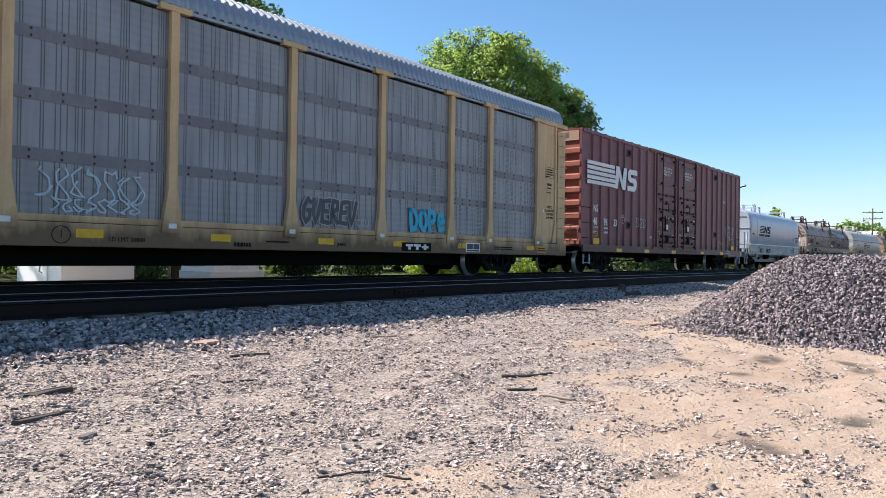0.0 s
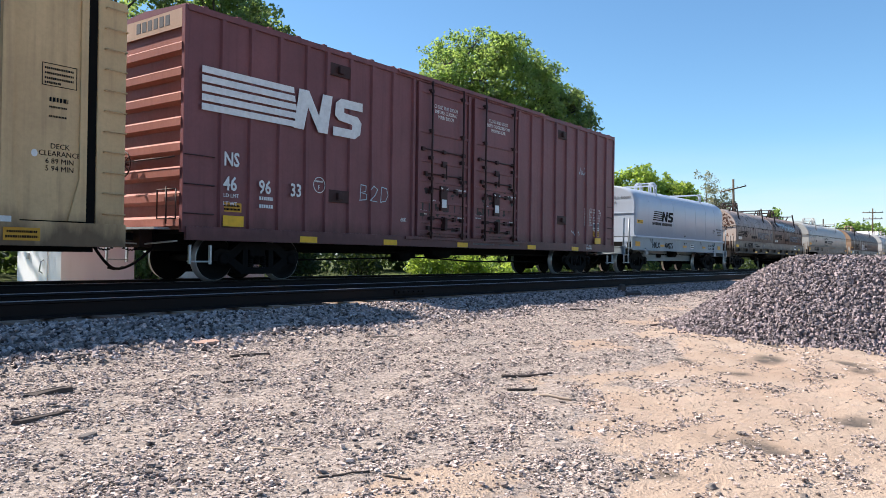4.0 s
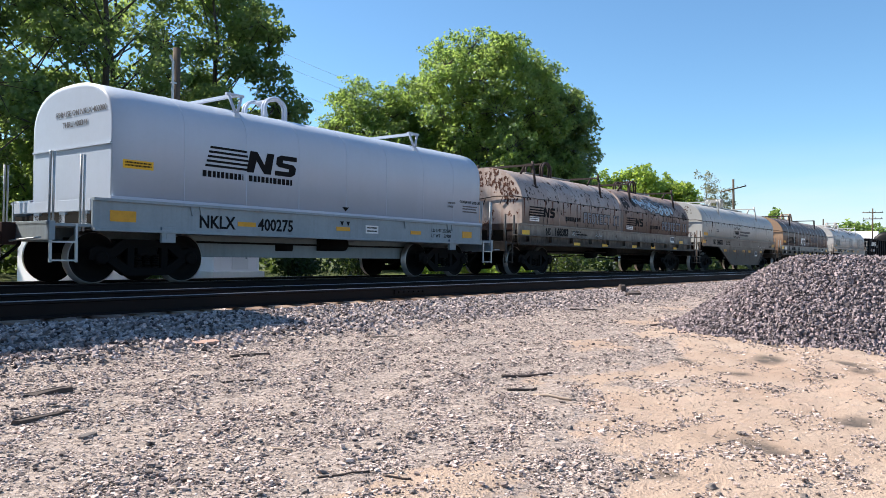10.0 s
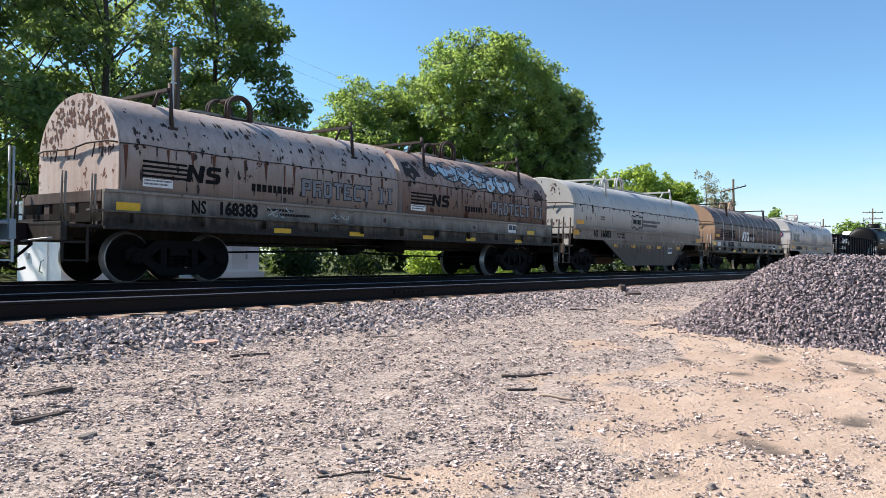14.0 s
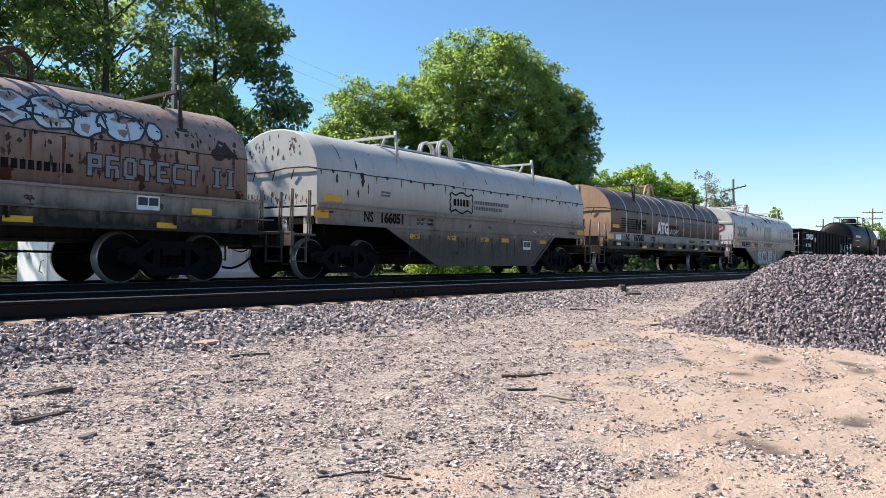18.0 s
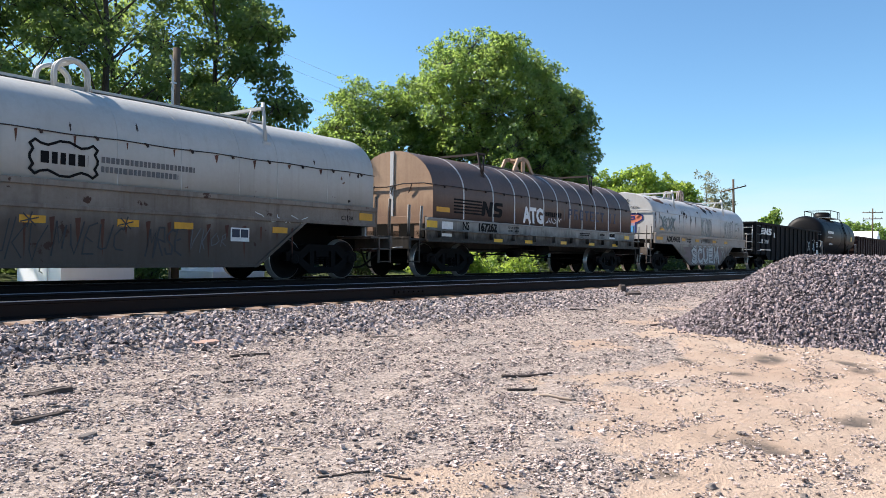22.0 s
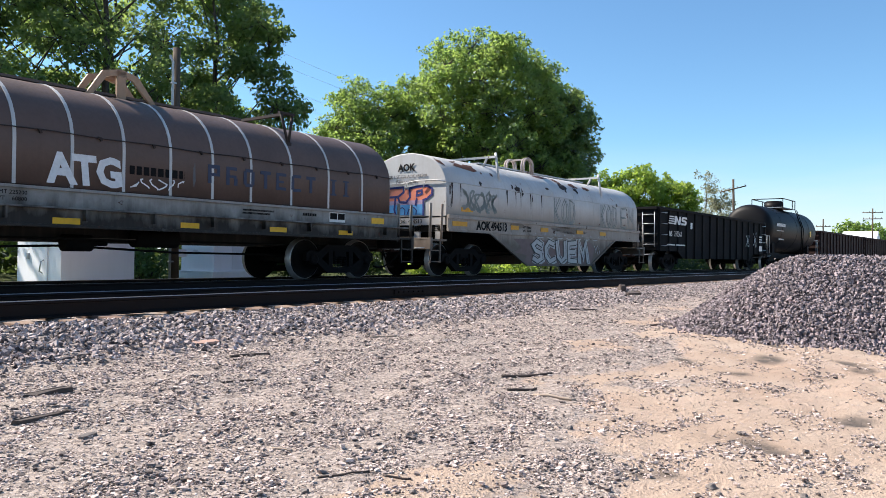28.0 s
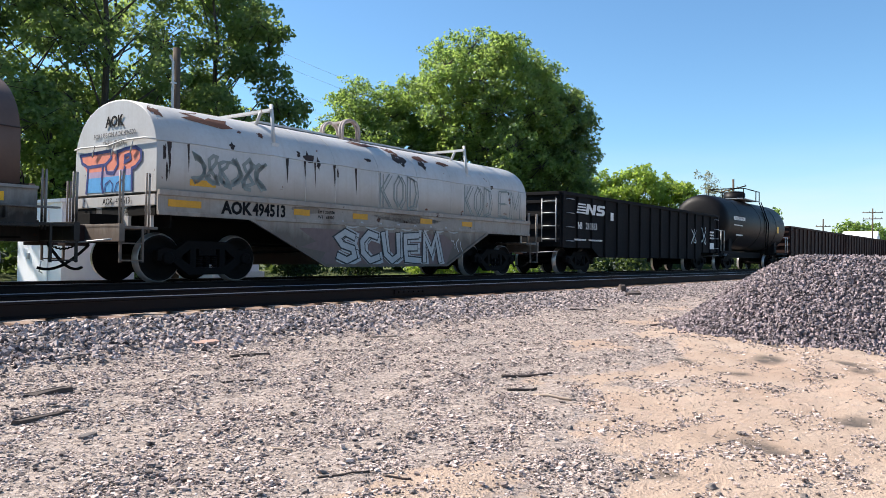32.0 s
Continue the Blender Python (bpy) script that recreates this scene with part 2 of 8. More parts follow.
ROLLING = []     # (car, centre)
TURNING = []     # wheelsets


def build_wheelset():
    bm = bmesh.new()
    for sgn in (-1, 1):
        pr = [(0.07, 0.80), (0.13, 0.80), (0.16, 0.735), (0.35, 0.775), (0.385, 0.84), (0.434, 0.842), (0.456, 0.828), (0.462, 0.735), (0.487, 0.722), (0.484, 0.70), (0.385, 0.70), (0.34, 0.73), (0.15, 0.69), (0.07, 0.66)]
        lathe(bm, [(r, y * sgn) for r, y in pr], 40)
    for f in bm.faces:
        c = f.calc_center_median()
        rr = math.hypot(c.x, c.z)
        f.material_index = 1 if rr > 0.443 else 0
    rod(bm, (0, -1.0, 0), (0, 1.0, 0), 0.075, 14)
    me_ob = part("wheelset", bm, [M["wheel"], M["tread"]])
    cap = bmesh.new()
    lathe(cap, [(0.10, -1.02), (0.12, -1.06), (0.12, -1.16), (0.085, -1.175)], 18)
    for k in range(3):
        a = k * math.tau / 3
        rod(cap, (0.055 * math.cos(a), -1.17, 0.055 * math.sin(a)), (0.055 * math.cos(a), -1.195, 0.055 * math.sin(a)), 0.016, 6)
    part("bearing_cap", cap, M["truck"], me_ob)
    return me_ob


WHEELSET = build_wheelset()


def side_frame_mesh():
    bm = bmesh.new()
    wb = 0.889
    top = [(-1.10, 0.42), (-1.10, 0.60), (-0.96, 0.66), (-0.72, 0.62), (-0.48, 0.79), (0.48, 0.79), (0.72, 0.62), (0.96, 0.66), (1.10, 0.60), (1.10, 0.42), (0.98, 0.36), (0.98, 0.50), (0.80, 0.50), (0.70, 0.44), (0.42, 0.66), (-0.42, 0.66), (-0.70, 0.44), (-0.80, 0.50), (-0.98, 0.50), (-0.98, 0.36)]
    slab(bm, top[:10] + [(0.80, 0.40), (0.68, 0.42), (0.40, 0.64), (-0.40, 0.64), (-0.68, 0.42), (-0.80, 0.40)], -1.12, -0.98)
    slab(bm, [(-0.80, 0.40), (-0.64, 0.47), (-0.34, 0.28), (0.34, 0.28), (0.64, 0.47), (0.80, 0.40), (0.44, 0.14), (-0.44, 0.14)], -1.13, -0.97)
    for s in (-1, 1):
        slab(bm, [(s * 0.40, 0.24), (s * 0.27, 0.24), (s * 0.27, 0.70), (s * 0.40, 0.70)], -1.115, -0.985)
    return bm


def add_trucks(car, spots, cheap=False):
    for x in spots:
        for sgn in (-1, 1):
            if cheap and sgn > 0:
                continue
            bm = side_frame_mesh()
            if sgn > 0:
                bmesh.ops.rotate(bm, verts=bm.verts, cent=(0, 0, 0), matrix=Matrix.Rotation(math.pi, 3, "Z"))
            bmesh.ops.translate(bm, verts=bm.verts, vec=(x, 0, 0))
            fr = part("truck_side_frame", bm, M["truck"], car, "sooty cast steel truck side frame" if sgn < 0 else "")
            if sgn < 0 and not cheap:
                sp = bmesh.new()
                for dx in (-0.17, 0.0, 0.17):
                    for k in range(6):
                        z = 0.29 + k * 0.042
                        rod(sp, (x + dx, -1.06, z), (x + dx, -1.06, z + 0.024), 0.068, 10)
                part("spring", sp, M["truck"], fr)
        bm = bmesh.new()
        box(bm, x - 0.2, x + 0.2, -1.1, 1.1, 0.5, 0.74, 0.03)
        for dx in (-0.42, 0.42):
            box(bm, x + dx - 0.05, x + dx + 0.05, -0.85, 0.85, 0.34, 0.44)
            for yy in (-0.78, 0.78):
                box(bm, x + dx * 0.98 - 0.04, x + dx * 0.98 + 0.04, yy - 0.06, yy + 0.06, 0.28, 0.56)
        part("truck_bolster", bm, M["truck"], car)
        for dx in (-0.889, 0.889):
            ws = copy_thing(WHEELSET, pose(x + dx, 0, R))
            ws.parent = car
            TURNING.append((ws, x + dx))


def couple(car, x_end, sgn):
    """Coupler, air hose and cut lever at one end of a car."""
    bm = bmesh.new()
    box(bm, min(x_end, x_end + sgn * 0.62), max(x_end, x_end + sgn * 0.62), -0.07, 0.07, 0.80, 0.94, 0.02)
    box(bm, x_end + sgn * 0.62 - 0.13, x_end + sgn * 0.62 + 0.13, -0.17, 0.13, 0.73, 1.0, 0.04)
    part("coupler", bm, M["truck"], car, "grimy cast steel knuckle coupler")
    bm = bmesh.new()
    box(bm, min(x_end - sgn * 0.1, x_end + sgn * 0.22), max(x_end - sgn * 0.1, x_end + sgn * 0.22), -0.3, 0.3, 0.66, 1.04, 0.02)
    part("striker_casting", bm, M["dark_red"], car, "dark rusty striker casting")
    bm = bmesh.new()
    for k in range(7):
        rod(bm, (x_end + sgn * (0.15 + 0.06 * k), -0.2, 0.66 - 0.05 * math.sin(k * 0.52)), (x_end + sgn * (0.2 + 0.06 * k), -0.2, 0.64 - 0.05 * math.sin(k * 0.52 + 0.4)), 0.014, 5)
    part("chain", bm, M["under"], car)
    bm = bmesh.new()
    pts = [(x_end, -0.42, 0.72)]
    for k in range(9):
        a = k / 8
        pts.append((x_end + sgn * 0.75 * a, -0.42 + 0.3 * a, 0.66 - 0.42 * math.sin(a * math.pi * 0.62)))
    bent(bm, pts, 0.026)
    part("air_hose", bm, M["under"], car, "black rubber air hose")
    bm = bmesh.new()
    bent(bm, [(x_end + sgn * 0.06, -1.3, 0.78), (x_end + sgn * 0.08, -0.9, 0.76), (x_end + sgn * 0.1, -0.25, 0.72), (x_end + sgn * 0.42, -0.12, 0.74)], 0.016)
    part("cut_lever", bm, M["galv_rail"], car)


def under_gear(car, half, z=0.62, cyl_at=0.6):
    """Brake cylinder, reservoir, rods and pipes under the sill."""
    bm = bmesh.new()
    rod(bm, (cyl_at - 0.45, -0.62, z + 0.06), (cyl_at + 0.45, -0.62, z + 0.06), 0.17, 16)
    part("air_reservoir", bm, M["under"], car)
    bm = bmesh.new()
    rod(bm, (cyl_at - 1.7, -0.5, z - 0.05), (cyl_at - 1.2, -0.5, z - 0.05), 0.15, 14)
    rod(bm, (cyl_at - 1.2, -0.5, z - 0.05), (cyl_at - 0.9, -0.5, z - 0.05), 0.05, 8)
    part("brake_cylinder", bm, M["under"], car)
    bm = bmesh.new()
    bent(bm, [(-half + 2.2, -0.35, z - 0.22), (-1.0, -0.35, z - 0.1), (1.2, -0.4, z - 0.2), (half - 2.2, -0.35, z - 0.22)], 0.022)
    bent(bm, [(-half + 0.6, -0.7, z + 0.02), (half - 0.6, -0.7, z + 0.02)], 0.02)
    part("brake_rod", bm, M["under"], car)


def ladder(car, x0, x1, z0, z1, y, n, material, name="ladder", r=0.016, stiles=True):
    if not stiles:
        for k in range(n):
            z = z0 + (z1 - z0) * k / max(1, n - 1)
            bm = bmesh.new()
            bent(bm, [(x0, y + 0.06, z), (x0, y - 0.05, z), (x1, y - 0.05, z), (x1, y + 0.06, z)], r)
            part(name, bm, material, car)
        return None
    bm = bmesh.new()
    if stiles:
        for x in (x0, x1):
            box(bm, x - 0.02, x + 0.02, y - 0.03, y + 0.02, z0 - 0.05, z1 + 0.05)
    for k in range(n):
        z = z0 + (z1 - z0) * k / max(1, n - 1)
        bent(bm, [(x0, y + 0.06, z), (x0, y - 0.05, z), (x1, y - 0.05, z), (x1, y + 0.06, z)], r)
    return part(name, bm, material, car)


def start_car(name, label, category, x0, x1):
    cx = (x0 + x1) / 2
    car = thing(name, label, category, "cars of the freight train")
    ROLLING.append((car, cx))
    car.location = (cx, YC, 0)
    return car, cx


# ---------- coil cars ----------
def hood_profile(zb, zs, zt, w, power, n=14):
    """Open-bottomed hood outline: upright sides to zs, then a rounded top."""
    pts = [(-w, zb)]
    for k in range(n + 1):
        a = math.pi - math.pi * k / n
        c, s = math.cos(a), math.sin(a)
        e = 2.0 / power
        pts.append((w * math.copysign(abs(c) ** e, c), zs + (zt - zs) * abs(s) ** e))
    pts.append((w, zb))
    return pts


def hood(car, x0, x1, prof, material, end_material, label, ribs=(), rib_mat=None, rib_w=0.02, round_end=0.0, rib_t=0.012):
    bm = bmesh.new()
    xs = [x0, x0 + 0.012] + [x0 + (x1 - x0) * k / 24 for k in range(1, 24)] + [x1 - 0.012, x1]
    def pr(x):
        d = min(x - x0, x1 - x)
        k = 1.0 if d > 0.006 or not round_end else 1 - round_end
        zb = prof[0][1]
        return [(y * k, zb + (z - zb) * k) for y, z in prof]
    loft(bm, pr, xs)
    for f in bm.faces:
        if abs(f.normal.x) > 0.8 or (len(f.verts) > 6):
            f.material_index = 1
    h = part("hood", bm, [material, end_material], car, label)
    zb = prof[0][1]
    for x in ribs:
        bm = bmesh.new()
        o = [(y * 1.0 + (rib_t if y > 0 else -rib_t) * (abs(y) > 0.02), z + rib_t * (z > zb + 0.01)) for y, z in prof]
        loft(bm, o, [x - rib_w / 2, x + rib_w / 2], smooth=False)
        part("seam" if rib_mat is None else "strap", bm, rib_mat or material, h)
    return h


def hood_stand(h, x, foot, zt, material, vee=False, r=0.042):
    """Stacking bracket on each shoulder (foot: its distance from the middle and its height) and a bar across the roof."""
    yf, zf = foot
    for sgn in (-1, 1):
        bm = bmesh.new()
        if vee:
            for dx in (-0.17, 0.17):
                bent(bm, [(x, sgn * yf, zf), (x + dx, sgn * (yf - 0.07), zt + 0.16)], r * 0.8)
            box(bm, x - 0.21, x + 0.21, sgn * (yf - 0.07) - 0.04, sgn * (yf - 0.07) + 0.04, zt + 0.12, zt + 0.17)
            box(bm, x - 0.07, x + 0.07, sgn * yf - 0.03, sgn * yf + 0.03, zf - 0.07, zf + 0.05, 0.01)
        else:
            bent(bm, [(x, sgn * yf, zf), (x + 0.05, sgn * (yf - 0.16), zt + 0.27)], r)
            bent(bm, [(x - 0.04, sgn * (yf - 0.55), zt - 0.14), (x - 0.01, sgn * (yf - 0.42), zt + 0.14)], r * 0.9)
            box(bm, x - 0.10, x + 0.10, sgn * yf - 0.05, sgn * yf + 0.05, zf - 0.06, zf + 0.03, 0.01)
        part("stacking_bracket", bm, material, h)
    bm = bmesh.new()
    box(bm, x - 0.045, x + 0.045, -(yf - 0.1), yf - 0.1, zt + 0.11, zt + 0.17)
    part("bracket_bar", bm, material, h)


def lifting_loop(h, x, zt, material, kind="bail"):
    """Lifting bail on the crest of the hood."""
    bm = bmesh.new()
    if kind == "arch":
        for sgn in (-1, 1):
            slab(bm, [(x - 0.72, zt - 0.06), (x - 0.60, zt - 0.06), (x - 0.30, zt + 0.36), (x - 0.05, zt + 0.42), (x + 0.22, zt + 0.36), (x + 0.62, zt - 0.06), (x + 0.74, zt - 0.06), (x + 0.32, zt + 0.46), (x - 0.02, zt + 0.54), (x - 0.38, zt + 0.46)], sgn * 0.26 - 0.03, sgn * 0.26 + 0.03)
        box(bm, x - 0.10, x + 0.08, -0.29, -0.23, zt - 0.04, zt + 0.5)
        box(bm, x - 0.12, x + 0.12, -0.26, 0.26, zt + 0.42, zt + 0.49)
    else:
        for sgn in (-1, 1):
            ring = [(x - 0.3, zt - 0.05)] + [(x + 0.3 * math.cos(q), zt + 0.25 + 0.25 * math.sin(q)) for q in [math.pi * (1 - k / 10) for k in range(11)]] + [(x + 0.3, zt - 0.05)]
            for d in (-0.045, 0.045):
                bent(bm, [(p, sgn * 0.34 + d, q) for p, q in ring], 0.036, 8)
        box(bm, x - 0.06, x + 0.06, -0.36, 0.36, zt + 0.45, zt + 0.50, 0.01)
        box(bm, x - 0.3, x + 0.3, -0.3, 0.3, zt - 0.03, zt + 0.05, 0.01)
    part("lifting_bail", bm, material, h)


def clamps(h, x0, x1, n, z, y, material):
    """Row of hold-down hooks along the side of a hood."""
    for k in range(n):
        x = x0 + (x1 - x0) * (k + 0.5) / n
        bm = bmesh.new()
        slab(bm, [(x - 0.05, z + 0.03), (x + 0.02, z + 0.02), (x + 0.035, z - 0.035), (x + 0.005, z - 0.045), (x - 0.015, z)], y - 0.03, y + 0.01)
        part("hold_down_hook", bm, material, h)


def end_platform(car, x, sgn, frame_mat, rail_mat, tall=0.75, zdeck=1.02, zbeam=1.62, beam_mat=None):
    """Deck, end sill, corner rails, steps and brake wheel at one end."""
    xi = x - sgn * 0.75
    bm = bmesh.new()
    box(bm, min(x, xi), max(x, xi), SIDE + 0.05, -SIDE - 0.05, zdeck - 0.05, zdeck, 0.008)
    part("end_deck", bm, frame_mat, car)
    bm = bmesh.new()
    box(bm, min(x, x - sgn * 0.1), max(x, x - sgn * 0.1), SIDE + 0.02, -SIDE - 0.02, zdeck - 0.28, zdeck + 0.03, 0.01)
    part("end_sill", bm, frame_mat, car)
    for yy in (SIDE + 0.07, -SIDE - 0.07):
        for dx in (0.06, 0.56):
            bm = bmesh.new()
            xx = x - sgn * dx
            bent(bm, [(xx - 0.03, yy + 0.02, zdeck - 0.12), (xx - 0.03, yy, zdeck + tall), (xx + 0.03, yy, zdeck + tall), (xx + 0.03, yy + 0.02, zdeck - 0.12)], 0.019, 8)
            part("grab_post", bm, rail_mat, car)
        bm = bmesh.new()
        for dx in (0.04, 0.46):
            box(bm, x - sgn * dx - 0.02, x - sgn * dx + 0.02, yy - 0.03, yy + 0.01, 0.38, zdeck)
        for zz in (0.40, 0.70):
            box(bm, min(x - sgn * 0.04, x - sgn * 0.46), max(x - sgn * 0.04, x - sgn * 0.46), yy - 0.06, yy + 0.04, zz, zz + 0.025)
        part("sill_step", bm, rail_mat, car)
    bm = bmesh.new()
    for yy in (-1.15, -0.4, 0.55):
        box(bm, xi - 0.03, xi + 0.03, yy - 0.1, yy + 0.1, zdeck, zbeam - 0.18)
    box(bm, xi - 0.05, xi + 0.05, SIDE + 0.08, -SIDE - 0.08, zbeam - 0.2, zbeam, 0.01)
    part("end_beam", bm, beam_mat or frame_mat, car)
    bm = bmesh.new()
    box(bm, xi - sgn * 0.3 - 0.02, xi - sgn * 0.3 + 0.02, SIDE + 0.1, -SIDE - 0.1, zdeck, zbeam)
    part("end_bulkhead", bm, M["under"], car)


def brake_wheel(car, x, y, z, material):
    bm = bmesh.new()
    pts = [(x, y + 0.25 * math.cos(k * math.tau / 20), z + 0.25 * math.sin(k * math.tau / 20)) for k in range(21)]
    bent(bm, pts, 0.014)
    for k in range(5):
        a = k * math.tau / 5
        rod(bm, (x, y, z), (x, y + 0.25 * math.cos(a), z + 0.25 * math.sin(a)), 0.011)
    rod(bm, (x - 0.12, y, z), (x + 0.12, y, z), 0.03)
    part("brake_wheel", bm, material, car)


def coil_car(label, x0, x1, hx0, hx1, truck, frame, hoodm, endm, zt=3.45, zs=2.35, power=2.1, belly=None, pockets=True, sill=(0.92, 1.40), w=1.40, gear=True, tall=0.85, beam=None, brake_end=1, ledge=False, zbeam=1.62, rails=None):
    car, cx = start_car("coil_car", label, "coil car", x0, x1)
    half = (x1 - x0) / 2
    # trough floor between the sills
    bm = bmesh.new()
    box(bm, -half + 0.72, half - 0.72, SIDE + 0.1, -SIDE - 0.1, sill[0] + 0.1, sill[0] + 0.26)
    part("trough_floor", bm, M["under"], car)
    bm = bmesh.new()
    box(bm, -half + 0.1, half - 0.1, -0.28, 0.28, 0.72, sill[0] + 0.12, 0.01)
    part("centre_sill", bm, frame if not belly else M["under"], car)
    for sgn in (-1, 1):
        bm = bmesh.new()
        if belly:
            b0, b1, s0, s1 = belly
            pts = [(-half + 0.7, sill[0] + 0.12), (s0, sill[0] + 0.12), (b0, 0.32), (b1, 0.32), (s1, sill[0] + 0.12), (half - 0.7, sill[0] + 0.12), (half - 0.7, sill[1]), (-half + 0.7, sill[1])]
            slab(bm, pts, sgn * -SIDE - 0.02, sgn * -SIDE + 0.02)
            sl = part("side_girder", bm, frame, car)
            for zz, hh, out in ((sill[1] - 0.06, 0.10, 0.07), (sill[0] + 0.10, 0.07, 0.06)):
                bm = bmesh.new()
                y0 = sgn * -SIDE
                box(bm, -half + 0.7, half - 0.7, min(y0, y0 + sgn * out), max(y0, y0 + sgn * out), zz, zz + hh, 0.008)
                part("flange", bm, frame, sl)
            bm = bmesh.new()
            y0 = sgn * -SIDE
            for (xa, za), (xb, zb) in (((s0, sill[0] + 0.12), (b0, 0.32)), ((b1, 0.32), (s1, sill[0] + 0.12)), ((b0, 0.32), (b1, 0.32))):
                d = Vector((xb - xa, 0, zb - za)).normalized()
                nx, nz = -d.z * 0.03, d.x * 0.03
                slab(bm, [(xa - nx, za - nz), (xb - nx, zb - nz), (xb + nx, zb + nz), (xa + nx, za + nz)], min(y0, y0 + sgn * 0.06), max(y0, y0 + sgn * 0.06))
            part("lower_flange", bm, frame, sl)
        else:
            y0 = sgn * -SIDE
            box(bm, -half + 0.7, half - 0.7, min(y0, y0 - sgn * 0.05), max(y0, y0 - sgn * 0.05), sill[0], sill[1], 0.008)
            sl = part("side_sill", bm, frame, car)
            bm = bmesh.new()
            box(bm, -half + 0.7, half - 0.7, min(y0, y0 + sgn * 0.07), max(y0, y0 + sgn * 0.07), sill[0] - 0.03, sill[0] + 0.02, 0.006)
            box(bm, -half + 0.7, half - 0.7, min(y0, y0 + sgn * 0.05), max(y0, y0 + sgn * 0.05), sill[1] - 0.05, sill[1], 0.006)
            part("flange", bm, frame, sl)
            if ledge:
                bm = bmesh.new()
                box(bm, -half + 0.4, half - 0.4, min(y0, y0 + sgn * 0.13), max(y0, y0 + sgn * 0.13), 1.24, 1.27)
                part("walkway_ledge", bm, frame, sl)
                for k in range(11):
                    xk = -half + 1.2 + k * (2 * half - 2.4) / 10
                    bm = bmesh.new()
                    box(bm, xk - 0.015, xk + 0.015, min(y0, y0 + sgn * 0.11), max(y0, y0 + sgn * 0.11), 1.06, 1.24)
                    slab(bm, [(xk + 0.02, 1.24), (xk + 0.2, 1.24), (xk + 0.02, 1.1)], min(y0, y0 + sgn * 0.03), max(y0, y0 + sgn * 0.03))
                    part("ledge_bracket", bm, frame, sl)
    for sgn in (-1, 1):
        end_platform(car, sgn * half, sgn, frame, rails or (M["galv_rail"] if not belly else frame), tall, beam_mat=beam, zbeam=zbeam)
        couple(car, sgn * half, sgn)
    brake_wheel(car, brake_end * (half - 0.2), 0.35, 1.75, M["under"])
    add_trucks(car, (-truck, truck))
    if gear:
        under_gear(car, half, 0.76)
    return car, cx


# ---------- lettering and spray paint helpers for the cars ----------
def reflectors(car, rects, y=SIDE - 0.002, material=None, name="reflector", label="yellow reflective strip"):
    plates(name, rects, y, material or M["yellow"], car, label)


ZIGZAG = ((0.0, 0.0), (0.12, 1.0), (0.36, 1.0), (0.62, 0.42), (0.72, 1.0), (0.97, 1.0), (0.85, 0.0), (0.61, 0.0), (0.34, 0.58), (0.24, 0.0))
HOOKED = ((0.0, 0.0), (0.74, 0.0), (0.93, 0.14), (0.97, 0.45), (0.84, 0.60), (0.36, 0.64), (0.36, 0.77), (1.0, 0.77), (1.0, 1.0), (0.25, 1.0), (0.08, 0.87), (0.05, 0.54), (0.18, 0.42), (0.64, 0.37), (0.64, 0.23), (0.0, 0.23))


def stripes_mark(car, y, x0, x1, z0, z1, n, x2, material, slant=0.12, fat=1.0):
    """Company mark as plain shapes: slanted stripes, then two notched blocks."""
    h = (z1 - z0) / (2 * n - 1)
    for k in range(n):
        bm = bmesh.new()
        za = z1 - 2 * k * h + (fat - 1) * h * 0.5
        sl = slant * (z1 - za)
        slab(bm, [(x0 - sl, za), (x1 + 0.2 * (z1 - za) + 0.03, za), (x1 + 0.2 * (z1 - za + h) + 0.03, za - h * fat), (x0 - sl - slant * h, za - h * fat)], y - 0.004, y)
        part("painted_stripe", bm, material, car)
    w, d = x2 - x1, z1 - z0
    for form, a, b in ((ZIGZAG, 0.02, 0.56), (HOOKED, 0.56, 1.0)):
        bm = bmesh.new()
        slab(bm, [(x1 + w * (a + (b - a) * p), z0 - 0.05 * d + 1.08 * d * q) for p, q in form], y - 0.0045, y)
        part("painted_mark", bm, material, car)


def initials(car, x, z, h, y, material):
    """Reporting mark in front of the car number."""
    words("NS", x, y, z, h * 1.4, material, car, width=0.8, bold=0.008)


def hood_y(z, zs, zt, w, power):
    if z <= zs:
        return -w
    u = min(0.999, (z - zs) / (zt - zs))
    return -w * (1 - u ** power) ** (1 / power)


def strip(bm, pts, w, place):
    """One spray-painted line as a joined ribbon with mitred bends."""
    P = [Vector(p) for p in pts]
    P = [p for k, p in enumerate(P) if k == 0 or (p - P[k - 1]).length > 1e-4]
    if len(P) < 2:
        return
    dirs = [(b - a).normalized() for a, b in zip(P, P[1:])]
    P[0], P[-1] = P[0] - dirs[0] * w * 0.35, P[-1] + dirs[-1] * w * 0.35
    last = None
    for k, p in enumerate(P):
        a, b = dirs[max(0, k - 1)], dirs[min(k, len(dirs) - 1)]
        m = a + b
        m = m.normalized() if m.length > 0.3 else b
        n = Vector((-m.y, m.x)) * w / 2 / max(0.55, abs(m.dot(b)))
        row = [bm.verts.new(place(q.x, q.y)) for q in (p + n, p - n)]
        if last:
            bm.faces.new((last[0], row[0], row[1], last[1]))
        last = row


